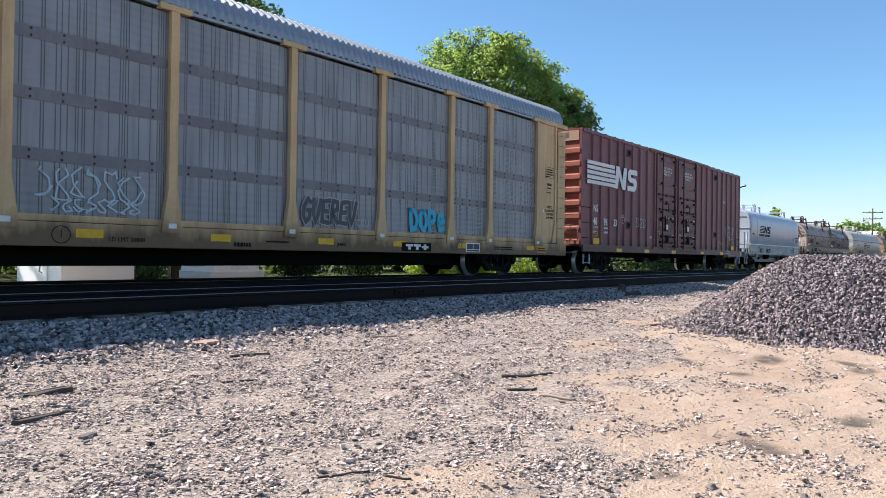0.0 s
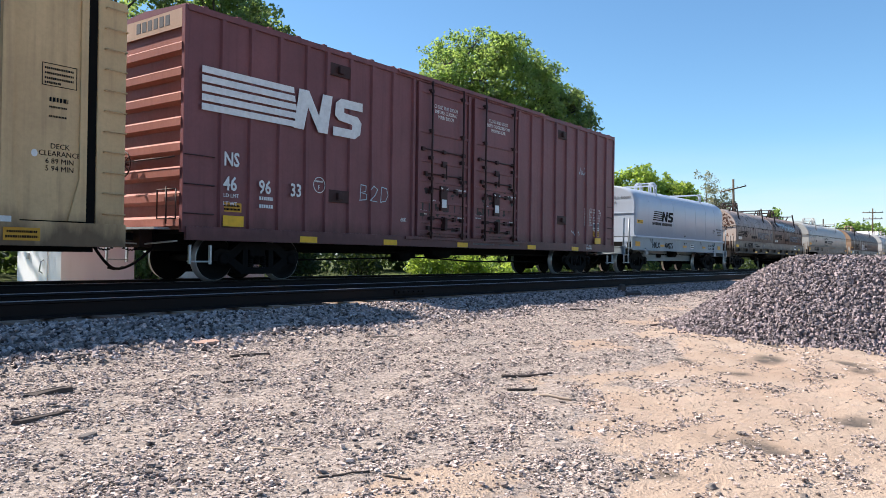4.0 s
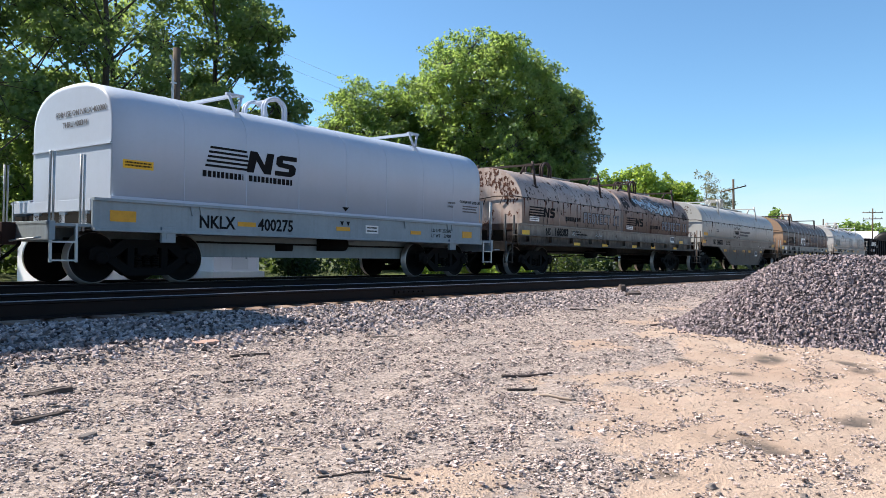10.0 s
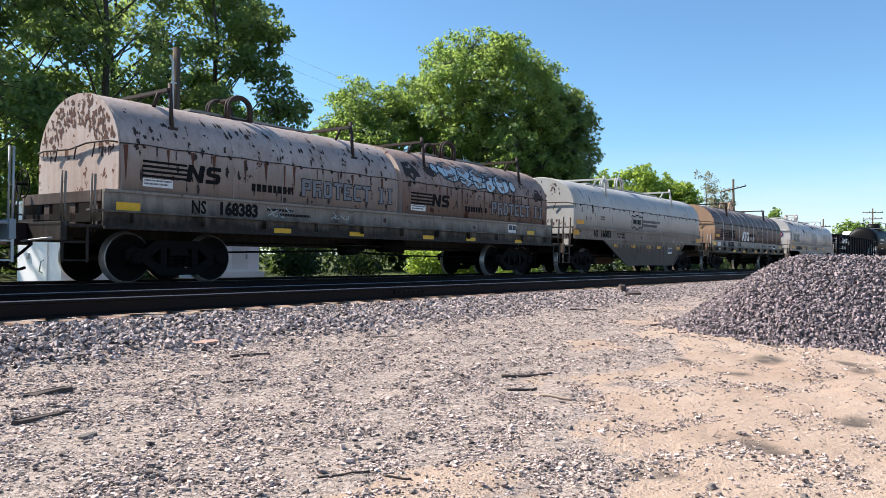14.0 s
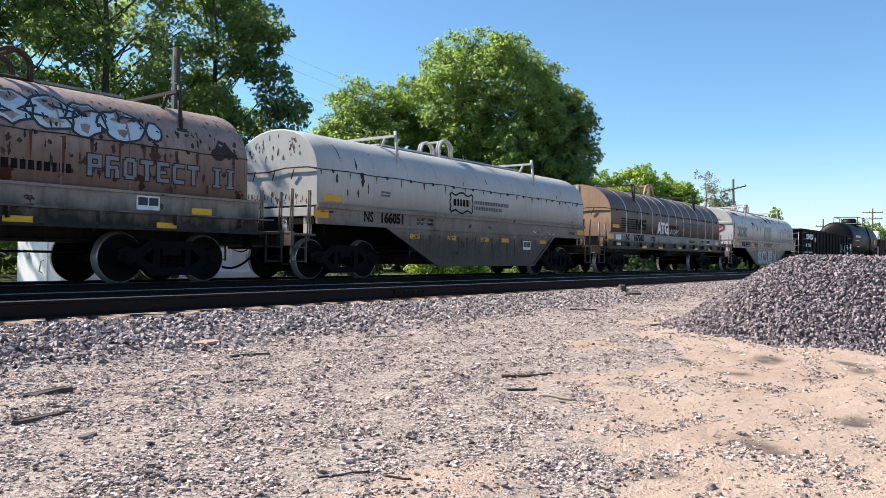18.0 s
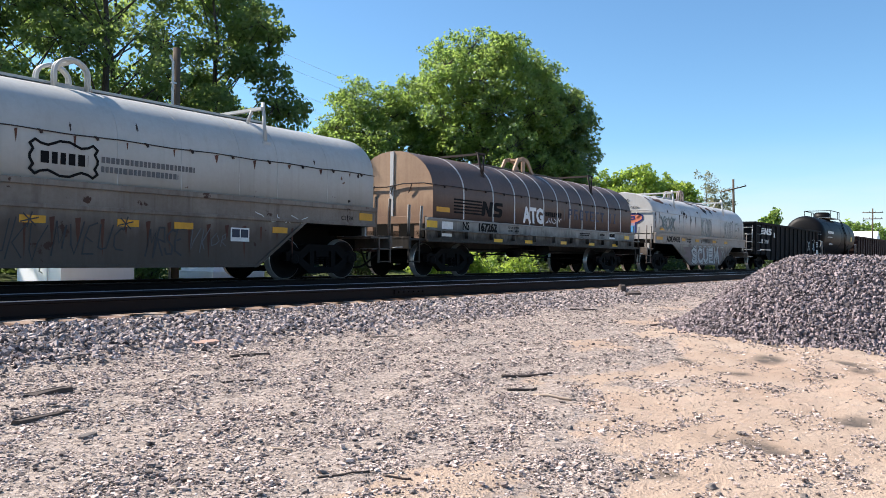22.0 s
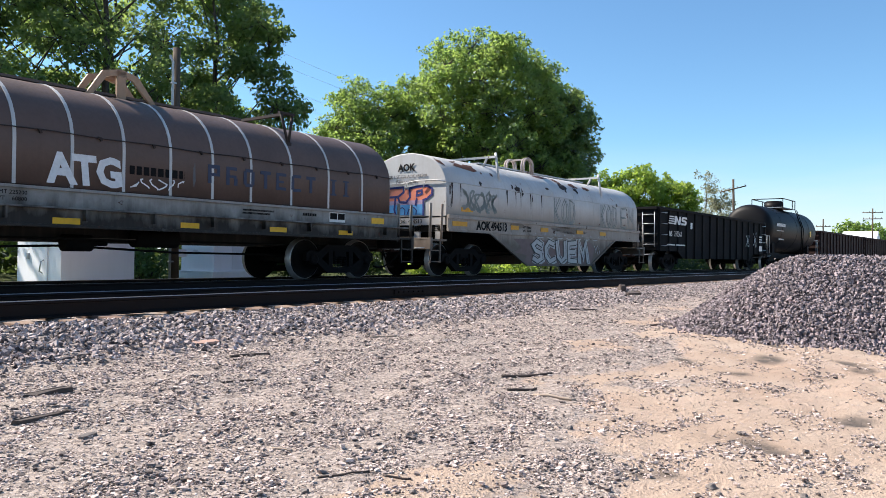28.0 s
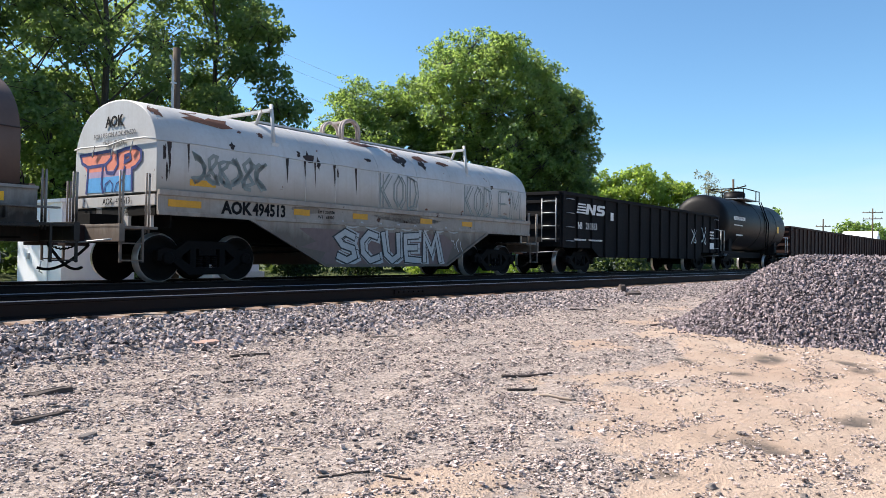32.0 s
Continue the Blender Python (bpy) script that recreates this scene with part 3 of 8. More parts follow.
def ribbon(strokes, surf, w, material, parent, name="graffiti", label=""):
    """Spray-painted lines laid on a side whose depth is surf(z); few lines are parts of their own."""
    whole = bmesh.new()
    for k, pts in enumerate(strokes):
        bm = bmesh.new() if len(strokes) <= 9 else whole
        off = 0.006 + 0.0005 * (k % 8)
        strip(bm, pts, w, lambda x, z: (x, surf(z) - off, z))
        if bm is not whole:
            part(name, bm, material, parent, label)
    if len(strokes) > 9:
        ob = part(name, whole, material, parent, label)
        ob["kind"] = "stuff"
    else:
        whole.free()


def filled(loops, surf, material, parent, name="graffiti_fill", label=""):
    bm = bmesh.new()
    for k, pts in enumerate(loops):
        cx = sum(p[0] for p in pts) / len(pts)
        cz = sum(p[1] for p in pts) / len(pts)
        off = 0.004 + 0.0003 * (k % 5)
        c = bm.verts.new((cx, surf(cz) - off, cz))
        ring = [bm.verts.new((a, surf(b) - off, b)) for a, b in pts]
        for i in range(len(ring)):
            bm.faces.new((c, ring[i], ring[(i + 1) % len(ring)]))
    return part(name, bm, material, parent, label)


def blob(rnd, cx, cz, w, h, n=16, rough=0.16):
    return [(cx + w / 2 * (1 + rnd.uniform(-rough, rough)) * math.cos(k * math.tau / n), cz + h / 2 * (1 + rnd.uniform(-rough, rough)) * math.sin(k * math.tau / n)) for k in range(n)]


def tag_letters(rnd, x0, x1, z0, z1, n, turns=5, jag=0.5):
    """Hand-drawn looping strokes, one group per letter."""
    out = []
    w = (x1 - x0) / n
    for k in range(n):
        pts = []
        cx = x0 + (k + 0.5) * w
        a = rnd.uniform(0, 6)
        for i in range(turns * 3):
            a += rnd.uniform(0.5, 1.5)
            pts.append((cx + w * 0.55 * math.cos(a) * rnd.uniform(0.5, 1), (z0 + z1) / 2 + (z1 - z0) * 0.52 * math.sin(a * jag + k) * rnd.uniform(0.6, 1)))
        out.append(pts)
    return out


GLYPHS = {
    "G": [[(0.9, 0.85), (0.5, 1.0), (0.1, 0.65), (0.12, 0.25), (0.5, 0.0), (0.9, 0.2), (0.88, 0.5), (0.55, 0.5)]],
    "Z": [[(0.1, 0.75), (0.4, 1.0), (0.85, 0.8), (0.6, 0.4), (0.1, 0.05), (0.9, 0.0)]],
    "R": [[(0.12, 0.0), (0.15, 1.0), (0.75, 0.95), (0.8, 0.62), (0.2, 0.5), (0.95, 0.0)]],
    "U": [[(0.08, 1.0), (0.12, 0.25), (0.45, 0.0), (0.85, 0.2), (0.92, 1.0)]],
    "e": [[(0.1, 0.4), (0.85, 0.5), (0.75, 0.8), (0.35, 0.85), (0.08, 0.45), (0.3, 0.05), (0.9, 0.12)]],
    "B": [[(0.15, 0.0), (0.12, 1.0), (0.7, 0.95), (0.72, 0.6), (0.2, 0.5), (0.85, 0.42), (0.85, 0.08), (0.1, 0.0)]],
    "S": [[(0.9, 0.85), (0.5, 1.0), (0.1, 0.8), (0.3, 0.55), (0.8, 0.42), (0.85, 0.15), (0.45, 0.0), (0.05, 0.15)]],
    "C": [[(0.9, 0.9), (0.5, 1.0), (0.12, 0.7), (0.1, 0.3), (0.45, 0.0), (0.9, 0.12)]],
    "V": [[(0.05, 1.0), (0.2, 0.3), (0.5, 0.0), (0.75, 0.35), (0.95, 1.0)]],
    "E": [[(0.9, 1.0), (0.15, 0.95), (0.1, 0.5), (0.1, 0.05), (0.9, 0.0)], [(0.12, 0.5), (0.75, 0.52)]],
    "M": [[(0.0, 0.0), (0.12, 1.0), (0.48, 0.35), (0.85, 1.0), (1.0, 0.0)]],
    "K": [[(0.1, 1.0), (0.12, 0.0)], [(0.85, 1.0), (0.15, 0.5), (0.9, 0.0)]],
    "O": [[(0.5, 1.0), (0.1, 0.7), (0.1, 0.25), (0.5, 0.0), (0.9, 0.3), (0.88, 0.75), (0.5, 1.0)]],
    "D": [[(0.1, 1.0), (0.12, 0.0), (0.7, 0.1), (0.92, 0.5), (0.7, 0.92), (0.1, 1.0)]],
    "T": [[(0.0, 0.95), (1.0, 1.0)], [(0.5, 0.95), (0.45, 0.0)]],
    "P": [[(0.15, 0.0), (0.12, 1.0), (0.75, 0.95), (0.85, 0.65), (0.6, 0.45), (0.15, 0.45)]],
}


def letter_strokes(text, x0, x1, z0, z1, lean=0.0):
    w = (x1 - x0) / len(text)
    return [[(x0 + w * (k + 0.08 + 0.84 * a) + lean * (b - 0.5) * (z1 - z0), z0 + (z1 - z0) * b) for a, b in st] for k, ch in enumerate(text) for st in GLYPHS[ch]]


M["faded_blue"] = plain("faded_blue_white_lettering", (0.17, 0.185, 0.21), 0.6)
M["faded_navy"] = plain("faded_navy_lettering", (0.035, 0.045, 0.085), 0.6)
M["strap"] = paint("dirty_white_strap", (0.55, 0.55, 0.55), (0.28, 0.26, 0.24), 0.5, 0.5, 0.3)
M["mauve"] = plain("dull_mauve_spray_paint", (0.17, 0.115, 0.11), 0.6)
M["spray_silver"] = plain("silver_grey_spray_paint", (0.42, 0.43, 0.435), 0.5)
M["spray_dusk"] = plain("dark_grey_spray_paint", (0.085, 0.085, 0.09), 0.6)
M["spray_lilac"] = plain("lilac_spray_paint", (0.42, 0.30, 0.42), 0.5)
M["spray_white"] = plain("white_spray_paint", (0.70, 0.71, 0.72), 0.5)
M["spray_pale"] = plain("pale_blue_spray_paint", (0.45, 0.56, 0.62), 0.5)
M["spray_cyan"] = plain("turquoise_spray_paint", (0.02, 0.42, 0.60), 0.5)
M["spray_black"] = plain("black_spray_paint", (0.03, 0.03, 0.034), 0.5)
M["spray_green"] = plain("grey_green_spray_paint", (0.23, 0.26, 0.25), 0.6)
M["spray_pink"] = plain("coral_spray_paint", (0.75, 0.24, 0.15), 0.5)
M["spray_blue"] = plain("sky_blue_spray_paint", (0.10, 0.34, 0.66), 0.5)
M["spray_navy"] = plain("navy_spray_paint", (0.03, 0.035, 0.16), 0.5)
M["amber"] = plain("faded_amber_strip", (0.62, 0.30, 0.02), 0.5)
M["ink_grey"] = plain("faded_grey_lettering", (0.13, 0.13, 0.135), 0.7, spec=0.1)
M["rust_patch"] = paint("bare_rusty_steel", (0.12, 0.05, 0.032), (0.04, 0.02, 0.016), 0.7, 0.8)
M["dark_patch"] = paint("soot_black_bare_metal", (0.03, 0.026, 0.025), (0.06, 0.035, 0.03), 0.6, 0.75)


def chips(hd, rnd, spots, surf, material, name="paint_loss"):
    """Flaked-off paint with its own ragged outline: (x, z, width, height) each."""
    for x, z, w, h in spots:
        filled([blob(rnd, x, z, w, h, 13, 0.55)], surf, material, hd, name)


def runs_of_rust(hd, rnd, xs, z, surf, material, lo=0.15, hi=0.5):
    for x in xs:
        L = rnd.uniform(lo, hi)
        w = rnd.uniform(0.02, 0.05)
        filled([[(x - w, z), (x + w, z + 0.02), (x + w * 0.5, z - L * 0.6), (x + w * 0.1, z - L), (x - w * 0.5, z - L * 0.5)]], surf, material, hd, "rust_run")


def crease_rod(h, x0, x1, z, y, material, ends=True):
    bm = bmesh.new()
    n = 14
    bent(bm, [(x0 + (x1 - x0) * k / n, y - 0.02, z + (0.012 if k % 2 else -0.008)) for k in range(n + 1)], 0.010, 5)
    part("hold_down_rod", bm, material, h)
    if ends:
        bm = bmesh.new()
        bent(bm, [(x0 - 0.03, y * 1.0, z), (x0 - 0.05, y * 0.8, z + 0.05), (x0 - 0.05, y * 0.3, z + 0.06), (x0 - 0.05, -y * 0.1, z - 0.01), (x0 - 0.05, -y * 0.8, z + 0.02), (x0 - 0.03, -y, z)], 0.017, 6)
        for yy in (-0.75, -0.1, 0.6):
            rod(bm, (x0 - 0.06, yy, z + 0.03), (x0 - 0.04, yy + 0.12, z - 0.2), 0.014, 5)
        part("end_rod", bm, material, h)


def crest_walk(h, x0, x1, zt, material):
    bm = bmesh.new()
    box(bm, x0, x1, -0.24, 0.24, zt + 0.03, zt + 0.08, 0.006)
    for k in range(9):
        x = x0 + (x1 - x0) * k / 8
        box(bm, x - 0.03, x + 0.03, -0.2, 0.2, zt - 0.06, zt + 0.04)
    part("crest_rail", bm, material, h)


BAR_SETS = (((0, 0.3, 0, 1), (0.3, 1, 0.8, 1), (0.3, 1, 0.4, 0.55), (0.75, 1, 0.5, 0.9)), ((0, 0.3, 0, 1), (0.3, 0.95, 0.82, 1), (0.7, 1, 0, 0.4), (0.3, 0.9, 0.4, 0.55)), ((0, 0.28, 0.12, 0.88), (0.72, 1, 0.12, 0.88), (0.15, 0.85, 0.82, 1), (0.15, 0.85, 0, 0.18)), ((0.36, 0.66, 0, 0.8), (0, 1, 0.8, 1)), ((0, 0.28, 0, 1), (0.28, 1, 0, 0.18), (0.28, 1, 0.82, 1), (0.28, 0.75, 0.42, 0.56)), ((0, 0.28, 0.1, 0.9), (0.15, 1, 0.82, 1), (0.15, 1, 0, 0.18)))


def blocks(h, x, z, tall, wide, pitch, y, material, edge=None):
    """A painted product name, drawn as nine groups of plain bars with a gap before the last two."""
    for k in range(10):
        if k == 7:
            continue
        xa = x + k * pitch * (1 if k < 7 else 0.96)
        rows = BAR_SETS[(0, 1, 2, 3, 4, 5, 3)[k]] if k < 7 else ((0.3, 0.62, 0, 1), (0.1, 0.8, 0.9, 1), (0.1, 0.8, 0, 0.1))
        for grow, mat_, yy in ((0.022, edge, y), (0.0, material, y - 0.004)):
            if mat_ is None:
                continue
            bm = bmesh.new()
            for i, (a, b, c, d) in enumerate(rows):
                e = 0.0004 * i
                box(bm, xa + wide * a - grow, xa + wide * b + grow, yy - 0.003 - e, yy, z + tall * c - grow, z + tall * d + grow)
            part("painted_mark", bm, mat_, h)["kind"] = "stuff"


# ---------- pale grey coil car with a smooth one-piece cover ----------
def pale_coil_car():
    car, cx = coil_car("pale grey coil car with a smooth one-piece steel cover", 44.4, 57.3, 45.5, 56.6, 4.5, M["pale_frame"], None, None, sill=(0.94, 1.47), tall=1.15, beam=M["white_hood"], zbeam=1.45)
    zs, zt, w, pw = 2.72, 3.60, 1.44, 2.6
    pr = hood_profile(1.49, zs, zt, w, pw, 20)
    h = hood(car, 45.45 - cx, 56.6 - cx, pr, M["white_hood"], M["white_hood"], "smooth pale grey steel cover", [x - cx for x in (46.86, 48.28, 49.68, 51.14, 52.53, 53.98, 55.3)], None, 0.016, 0.035, 0.005)
    for x in (48.2, 53.9):
        hood_stand(h, x - cx, (1.2, 3.34), 3.62, M["white_hood"], True)
    lifting_loop(h, 49.9 - cx, 3.58, M["white_hood"])
    bm = bmesh.new()
    box(bm, 45.4 - cx, 56.65 - cx, -1.50, -1.42, 1.47, 1.52, 0.008)
    box(bm, 45.4 - cx, 56.65 - cx, 1.42, 1.50, 1.47, 1.52, 0.008)
    part("cover_flange", bm, M["white_hood"], h)
    y = -w - 0.004
    stripes_mark(h, y, 47.42 - cx, 48.25 - cx, 2.22, 2.62, 5, 49.6 - cx, M["ink_black"], 0.3)
    bars([(47.25 - cx, 48.2 - cx, 2.02, 0.12), (48.34 - cx, 49.48 - cx, 2.02, 0.12)], y, M["ink_black"], h, "painted_name")
    plates("caution_label", [(45.64 - cx, 46.22 - cx, 2.02, 2.17)], y, M["yellow"], h, "yellow caution label")
    bars([(45.68 - cx, 46.18 - cx, 2.11, 0.03), (45.68 - cx, 46.18 - cx, 2.06, 0.03)], y - 0.007, M["ink_black"], h)
    words("NKLX", 47.16 - cx, SIDE - 0.004, 1.04, 0.34, M["ink_black"], car, width=0.92, bold=0.008)
    words("400275", 48.56 - cx, SIDE - 0.004, 1.04, 0.34, M["ink_black"], car, width=0.92, bold=0.008)
    reflectors(car, [(45.4 - cx, 45.88 - cx, 1.08, 1.27), (48.05 - cx, 48.5 - cx, 1.1, 1.19), (50.78 - cx, 51.22 - cx, 1.11, 1.2), (53.43 - cx, 53.85 - cx, 1.11, 1.2), (55.7 - cx, 56.15 - cx, 1.08, 1.26)], material=M["amber"], label="amber reflective strip")
    words("LD LMT 232100", 54.3 - cx, SIDE - 0.004, 1.2, 0.13, M["ink_black"], car)
    words("LT WT    53900", 54.3 - cx, SIDE - 0.004, 1.06, 0.13, M["ink_black"], car)
    words("COVER WT 6000 LBS", 55.6 - cx, y - 0.002, 2.05, 0.11, M["ink_black"], h)
    bars([(55.75 - cx, 56.45 - cx, 1.95, 0.035), (55.75 - cx, 56.4 - cx, 1.88, 0.035), (55.75 - cx, 56.45 - cx, 1.8, 0.035)], y, M["ink_grey"], h)
    bars([(55.05 - cx, 55.4 - cx, 2.0, 0.05), (55.05 - cx, 55.3 - cx, 1.9, 0.05)], y, M["ink_grey"], h)
    plates("data_plate", [(51.75 - cx, 52.2 - cx, 1.08, 1.27)], SIDE - 0.002, M["ink_white"], car, "white data plate")
    bars([(51.8 - cx, 52.15 - cx, 1.2, 0.035), (51.8 - cx, 52.15 - cx, 1.12, 0.035)], SIDE - 0.009, M["ink_black"], car)
    for xx in (50.9, 51.1):
        filled([[(xx - cx, 1.33), (xx + 0.12 - cx, 1.33), (xx + 0.06 - cx, 1.22)]], lambda z: SIDE - 0.004, M["ink_black"], car, "warning_mark")
    filled([[(51.0 - cx, 1.66), (51.22 - cx, 1.66), (51.11 - cx, 1.56)]], lambda z: y, M["ink_black"], h, "warning_mark")
    words("FOR USE ON NKLX 400000", 45.44 - cx, 0.55, 3.02, 0.15, M["ink_grey"], h, turn=-90)
    words("THRU 400314", 45.44 - cx, 0.28, 2.82, 0.15, M["ink_grey"], h, turn=-90)
    bm = bmesh.new()
    box(bm, 45.42 - cx, 45.46 - cx, -1.40, 1.40, 2.42, 2.45)
    part("end_seam", bm, M["white_hood"], h)
    for xx in (46.5, 55.2):
        bm = bmesh.new()
        box(bm, xx - 0.14 - cx, xx + 0.14 - cx, SIDE - 0.05, SIDE + 0.02, 0.74, 1.02, 0.01)
        box(bm, xx - 0.05 - cx, xx + 0.05 - cx, SIDE - 0.055, SIDE - 0.045, 0.80, 0.90, 0.0)
        part("jacking_pad", bm, M["pale_frame"], car)
    for xx in (47.0, 47.2, 53.2, 55.0, 55.2):
        bm = bmesh.new()
        slab(bm, [(xx - cx - 0.05, 1.44), (xx - cx + 0.05, 1.44), (xx - cx, 1.25)], SIDE - 0.03, SIDE + 0.0)
        part("gusset", bm, M["pale_frame"], car)
    bm = bmesh.new()
    box(bm, -3.4, 3.4, -0.62, -0.55, 0.48, 0.92)
    part("centre_girder", bm, M["pale_frame"], car)


# ---------- rust-streaked coil car with two hoods ----------
def old_coil_car():
    car, cx = coil_car("rust-streaked coil car with two peeling hoods", 58.0, 74.9, 58.98, 73.93, 6.03, M["grimy_shaded_frame"], None, None, sill=(0.98, 1.63), beam=M["rusty_side"], brake_end=-1, ledge=True, rails=M["grimy_shaded_frame"])
    zs, zt, w, pw = 2.30, 3.46, 1.44, 2.05
    pr = hood_profile(1.62, zs, zt, w, pw, 20)
    surf = partial(hood_y, zs=zs, zt=zt, w=w + 0.002, power=pw)
    rnd = random.Random(4)
    for i, (x0, x1) in enumerate(((58.98, 66.36), (66.54, 73.93))):
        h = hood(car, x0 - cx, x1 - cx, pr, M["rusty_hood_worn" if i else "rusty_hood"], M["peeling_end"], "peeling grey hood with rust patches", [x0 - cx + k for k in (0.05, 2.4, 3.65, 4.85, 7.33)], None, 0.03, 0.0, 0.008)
        for f in (0.155, 0.81):
            xx = x0 + (x1 - x0) * f - cx
            hood_stand(h, xx, (1.24, 2.86), 3.46, M["dark_patch"])
        lifting_loop(h, x0 + 3.35 - cx, 3.44, M["dark_patch"])
        crest_walk(h, x0 + 2.2 - cx, x0 + 5.4 - cx, 3.44, M["grey_frame"])
        clamps(h, x0 - cx, x1 - cx, 8, 2.44, -w, M["dark_patch"])
        crease_rod(h, x0 - cx, x1 - cx, 2.45, -w, M["dark_patch"], i == 0)
        spots = [(x0 - cx + rnd.uniform(0.2, 7.1), rnd.uniform(2.5, 3.15), rnd.uniform(0.015, 0.07), rnd.uniform(0.03, 0.15)) for _ in range(110)]
        spots += [(x0 - cx + rnd.uniform(0.2, 7.1), rnd.uniform(1.7, 2.5), rnd.uniform(0.02, 0.08), rnd.uniform(0.05, 0.22)) for _ in range(50)]
        chips(h, rnd, spots, surf, M["dark_patch"])
        runs_of_rust(h, rnd, [x0 - cx + 0.3 + 0.55 * k + rnd.uniform(-0.2, 0.2) for k in range(13)], 2.42, surf, M["rust_patch"], 0.25, 0.75)
        if i:
            chips(h, rnd, [(x0 - cx + 0.45, 2.75, 0.75, 0.45), (x1 - cx - 0.55, 2.52, 0.5, 0.4), (x0 - cx + 1.3, 2.85, 0.6, 0.3)], surf, M["dark_patch"])
        y = -w - 0.004
        b = 59.43 if i == 0 else 66.88
        stripes_mark(h, y, b - cx, b + 0.86 - cx, 1.9, 2.2, 4, b + 1.65 - cx, M["ink_black"], 0.02)
        plates("notice_plate", [(b - cx, b + 0.6 - cx, 1.73, 1.88)], y, M["ink_white"], h, "white stencilled notice")
        bars([(b + 0.03 - cx, b + 0.57 - cx, 1.83, 0.03), (b + 0.03 - cx, b + 0.5 - cx, 1.77, 0.03)], y - 0.007, M["ink_grey"], h)
        bars([(b + 2.4 - cx, b + 3.5 - cx, 1.83, 0.15)], y, M["ink_black"], h, "painted_name")
        blocks(h, b + 3.75 - cx, 1.83, 0.36, 0.24, 0.32, y, M["faded_blue"], M["dark_patch"])
        # flaked end wall
        if i == 0:
            bm = bmesh.new()
            for _ in range(260):
                a, r = rnd.uniform(0.1, 3.04), rnd.uniform(0.75, 1.32)
                yy, zz = r * math.cos(a) * 1.05, 2.2 + r * math.sin(a) * 0.92
                if zz > 3.35 or abs(yy) > 1.3:
                    continue
                pts = blob(rnd, yy, zz, rnd.uniform(0.02, 0.085), rnd.uniform(0.03, 0.15), 8, 0.6)
                bm.faces.new([bm.verts.new((x0 - cx - 0.004 - 0.001 * rnd.random(), p, q)) for p, q in pts])
            part("end_paint_loss", bm, M["rust_patch"], h)["kind"] = "stuff"
    sm = lambda z: -1.4 - 0.0
    h2 = h
    rnd = random.Random(12)
    letters = [blob(rnd, 68.1 - cx, 2.93, 0.34, 0.27), blob(rnd, 68.75 - cx, 2.90, 0.95, 0.57), blob(rnd, 69.45 - cx, 2.83, 0.78, 0.57), blob(rnd, 70.1 - cx, 2.80, 0.78, 0.60), blob(rnd, 70.65 - cx, 2.76, 0.67, 0.57), blob(rnd, 71.3 - cx, 2.74, 0.84, 0.60), blob(rnd, 71.9 - cx, 2.72, 0.31, 0.35)]
    filled(letters, surf, M["spray_pale"], h2, "graffiti_fill", "pale blue bubble graffiti")
    ribbon([q + q[:1] for q in letters] + tag_letters(rnd, 68.4 - cx, 71.7 - cx, 2.7, 2.95, 6, 2), lambda z: surf(z) - 0.003, 0.04, M["spray_black"], h2, "graffiti_outline")
    y = SIDE - 0.004
    initials(car, 60.4 - cx, 1.31, 0.24, y, M["ink_black"])
    words("168383", 61.0 - cx, y, 1.31, 0.34, M["ink_black"], car, width=0.95, bold=0.016)
    bars([(62.2 - cx, 62.9 - cx, 1.45, 0.05), (62.5 - cx, 63.4 - cx, 1.36, 0.05)], y, M["ink_black"], car)
    reflectors(car, [(58.92 - cx, 59.37 - cx, 1.28, 1.42), (62.39 - cx, 62.85 - cx, 1.0, 1.1), (64.62 - cx, 65.1 - cx, 1.0, 1.1), (67.35 - cx, 67.8 - cx, 1.0, 1.1), (69.3 - cx, 69.75 - cx, 1.0, 1.1), (71.9 - cx, 72.3 - cx, 1.0, 1.1), (72.62 - cx, 73.06 - cx, 1.28, 1.4)])
    plates("data_plate", [(71.5 - cx, 71.95 - cx, 1.31, 1.56)], y + 0.002, M["ink_white"], car, "black and white data plate")
    plates("data_field", [(71.53 - cx, 71.71 - cx, 1.39, 1.53), (71.74 - cx, 71.92 - cx, 1.39, 1.53)], y - 0.005, M["ink_blue"], car)
    words("168383", 58.72 - cx, 0.2, 1.46, 0.15, M["ink_black"], car, turn=-90)
    ribbon(tag_letters(random.Random(3), 62.2 - cx, 62.8 - cx, 1.32, 1.55, 4, 2) + tag_letters(random.Random(5), 64.0 - cx, 64.6 - cx, 1.35, 1.55, 4, 2), lambda z: SIDE - 0.004, 0.012, M["spray_pale"], car)


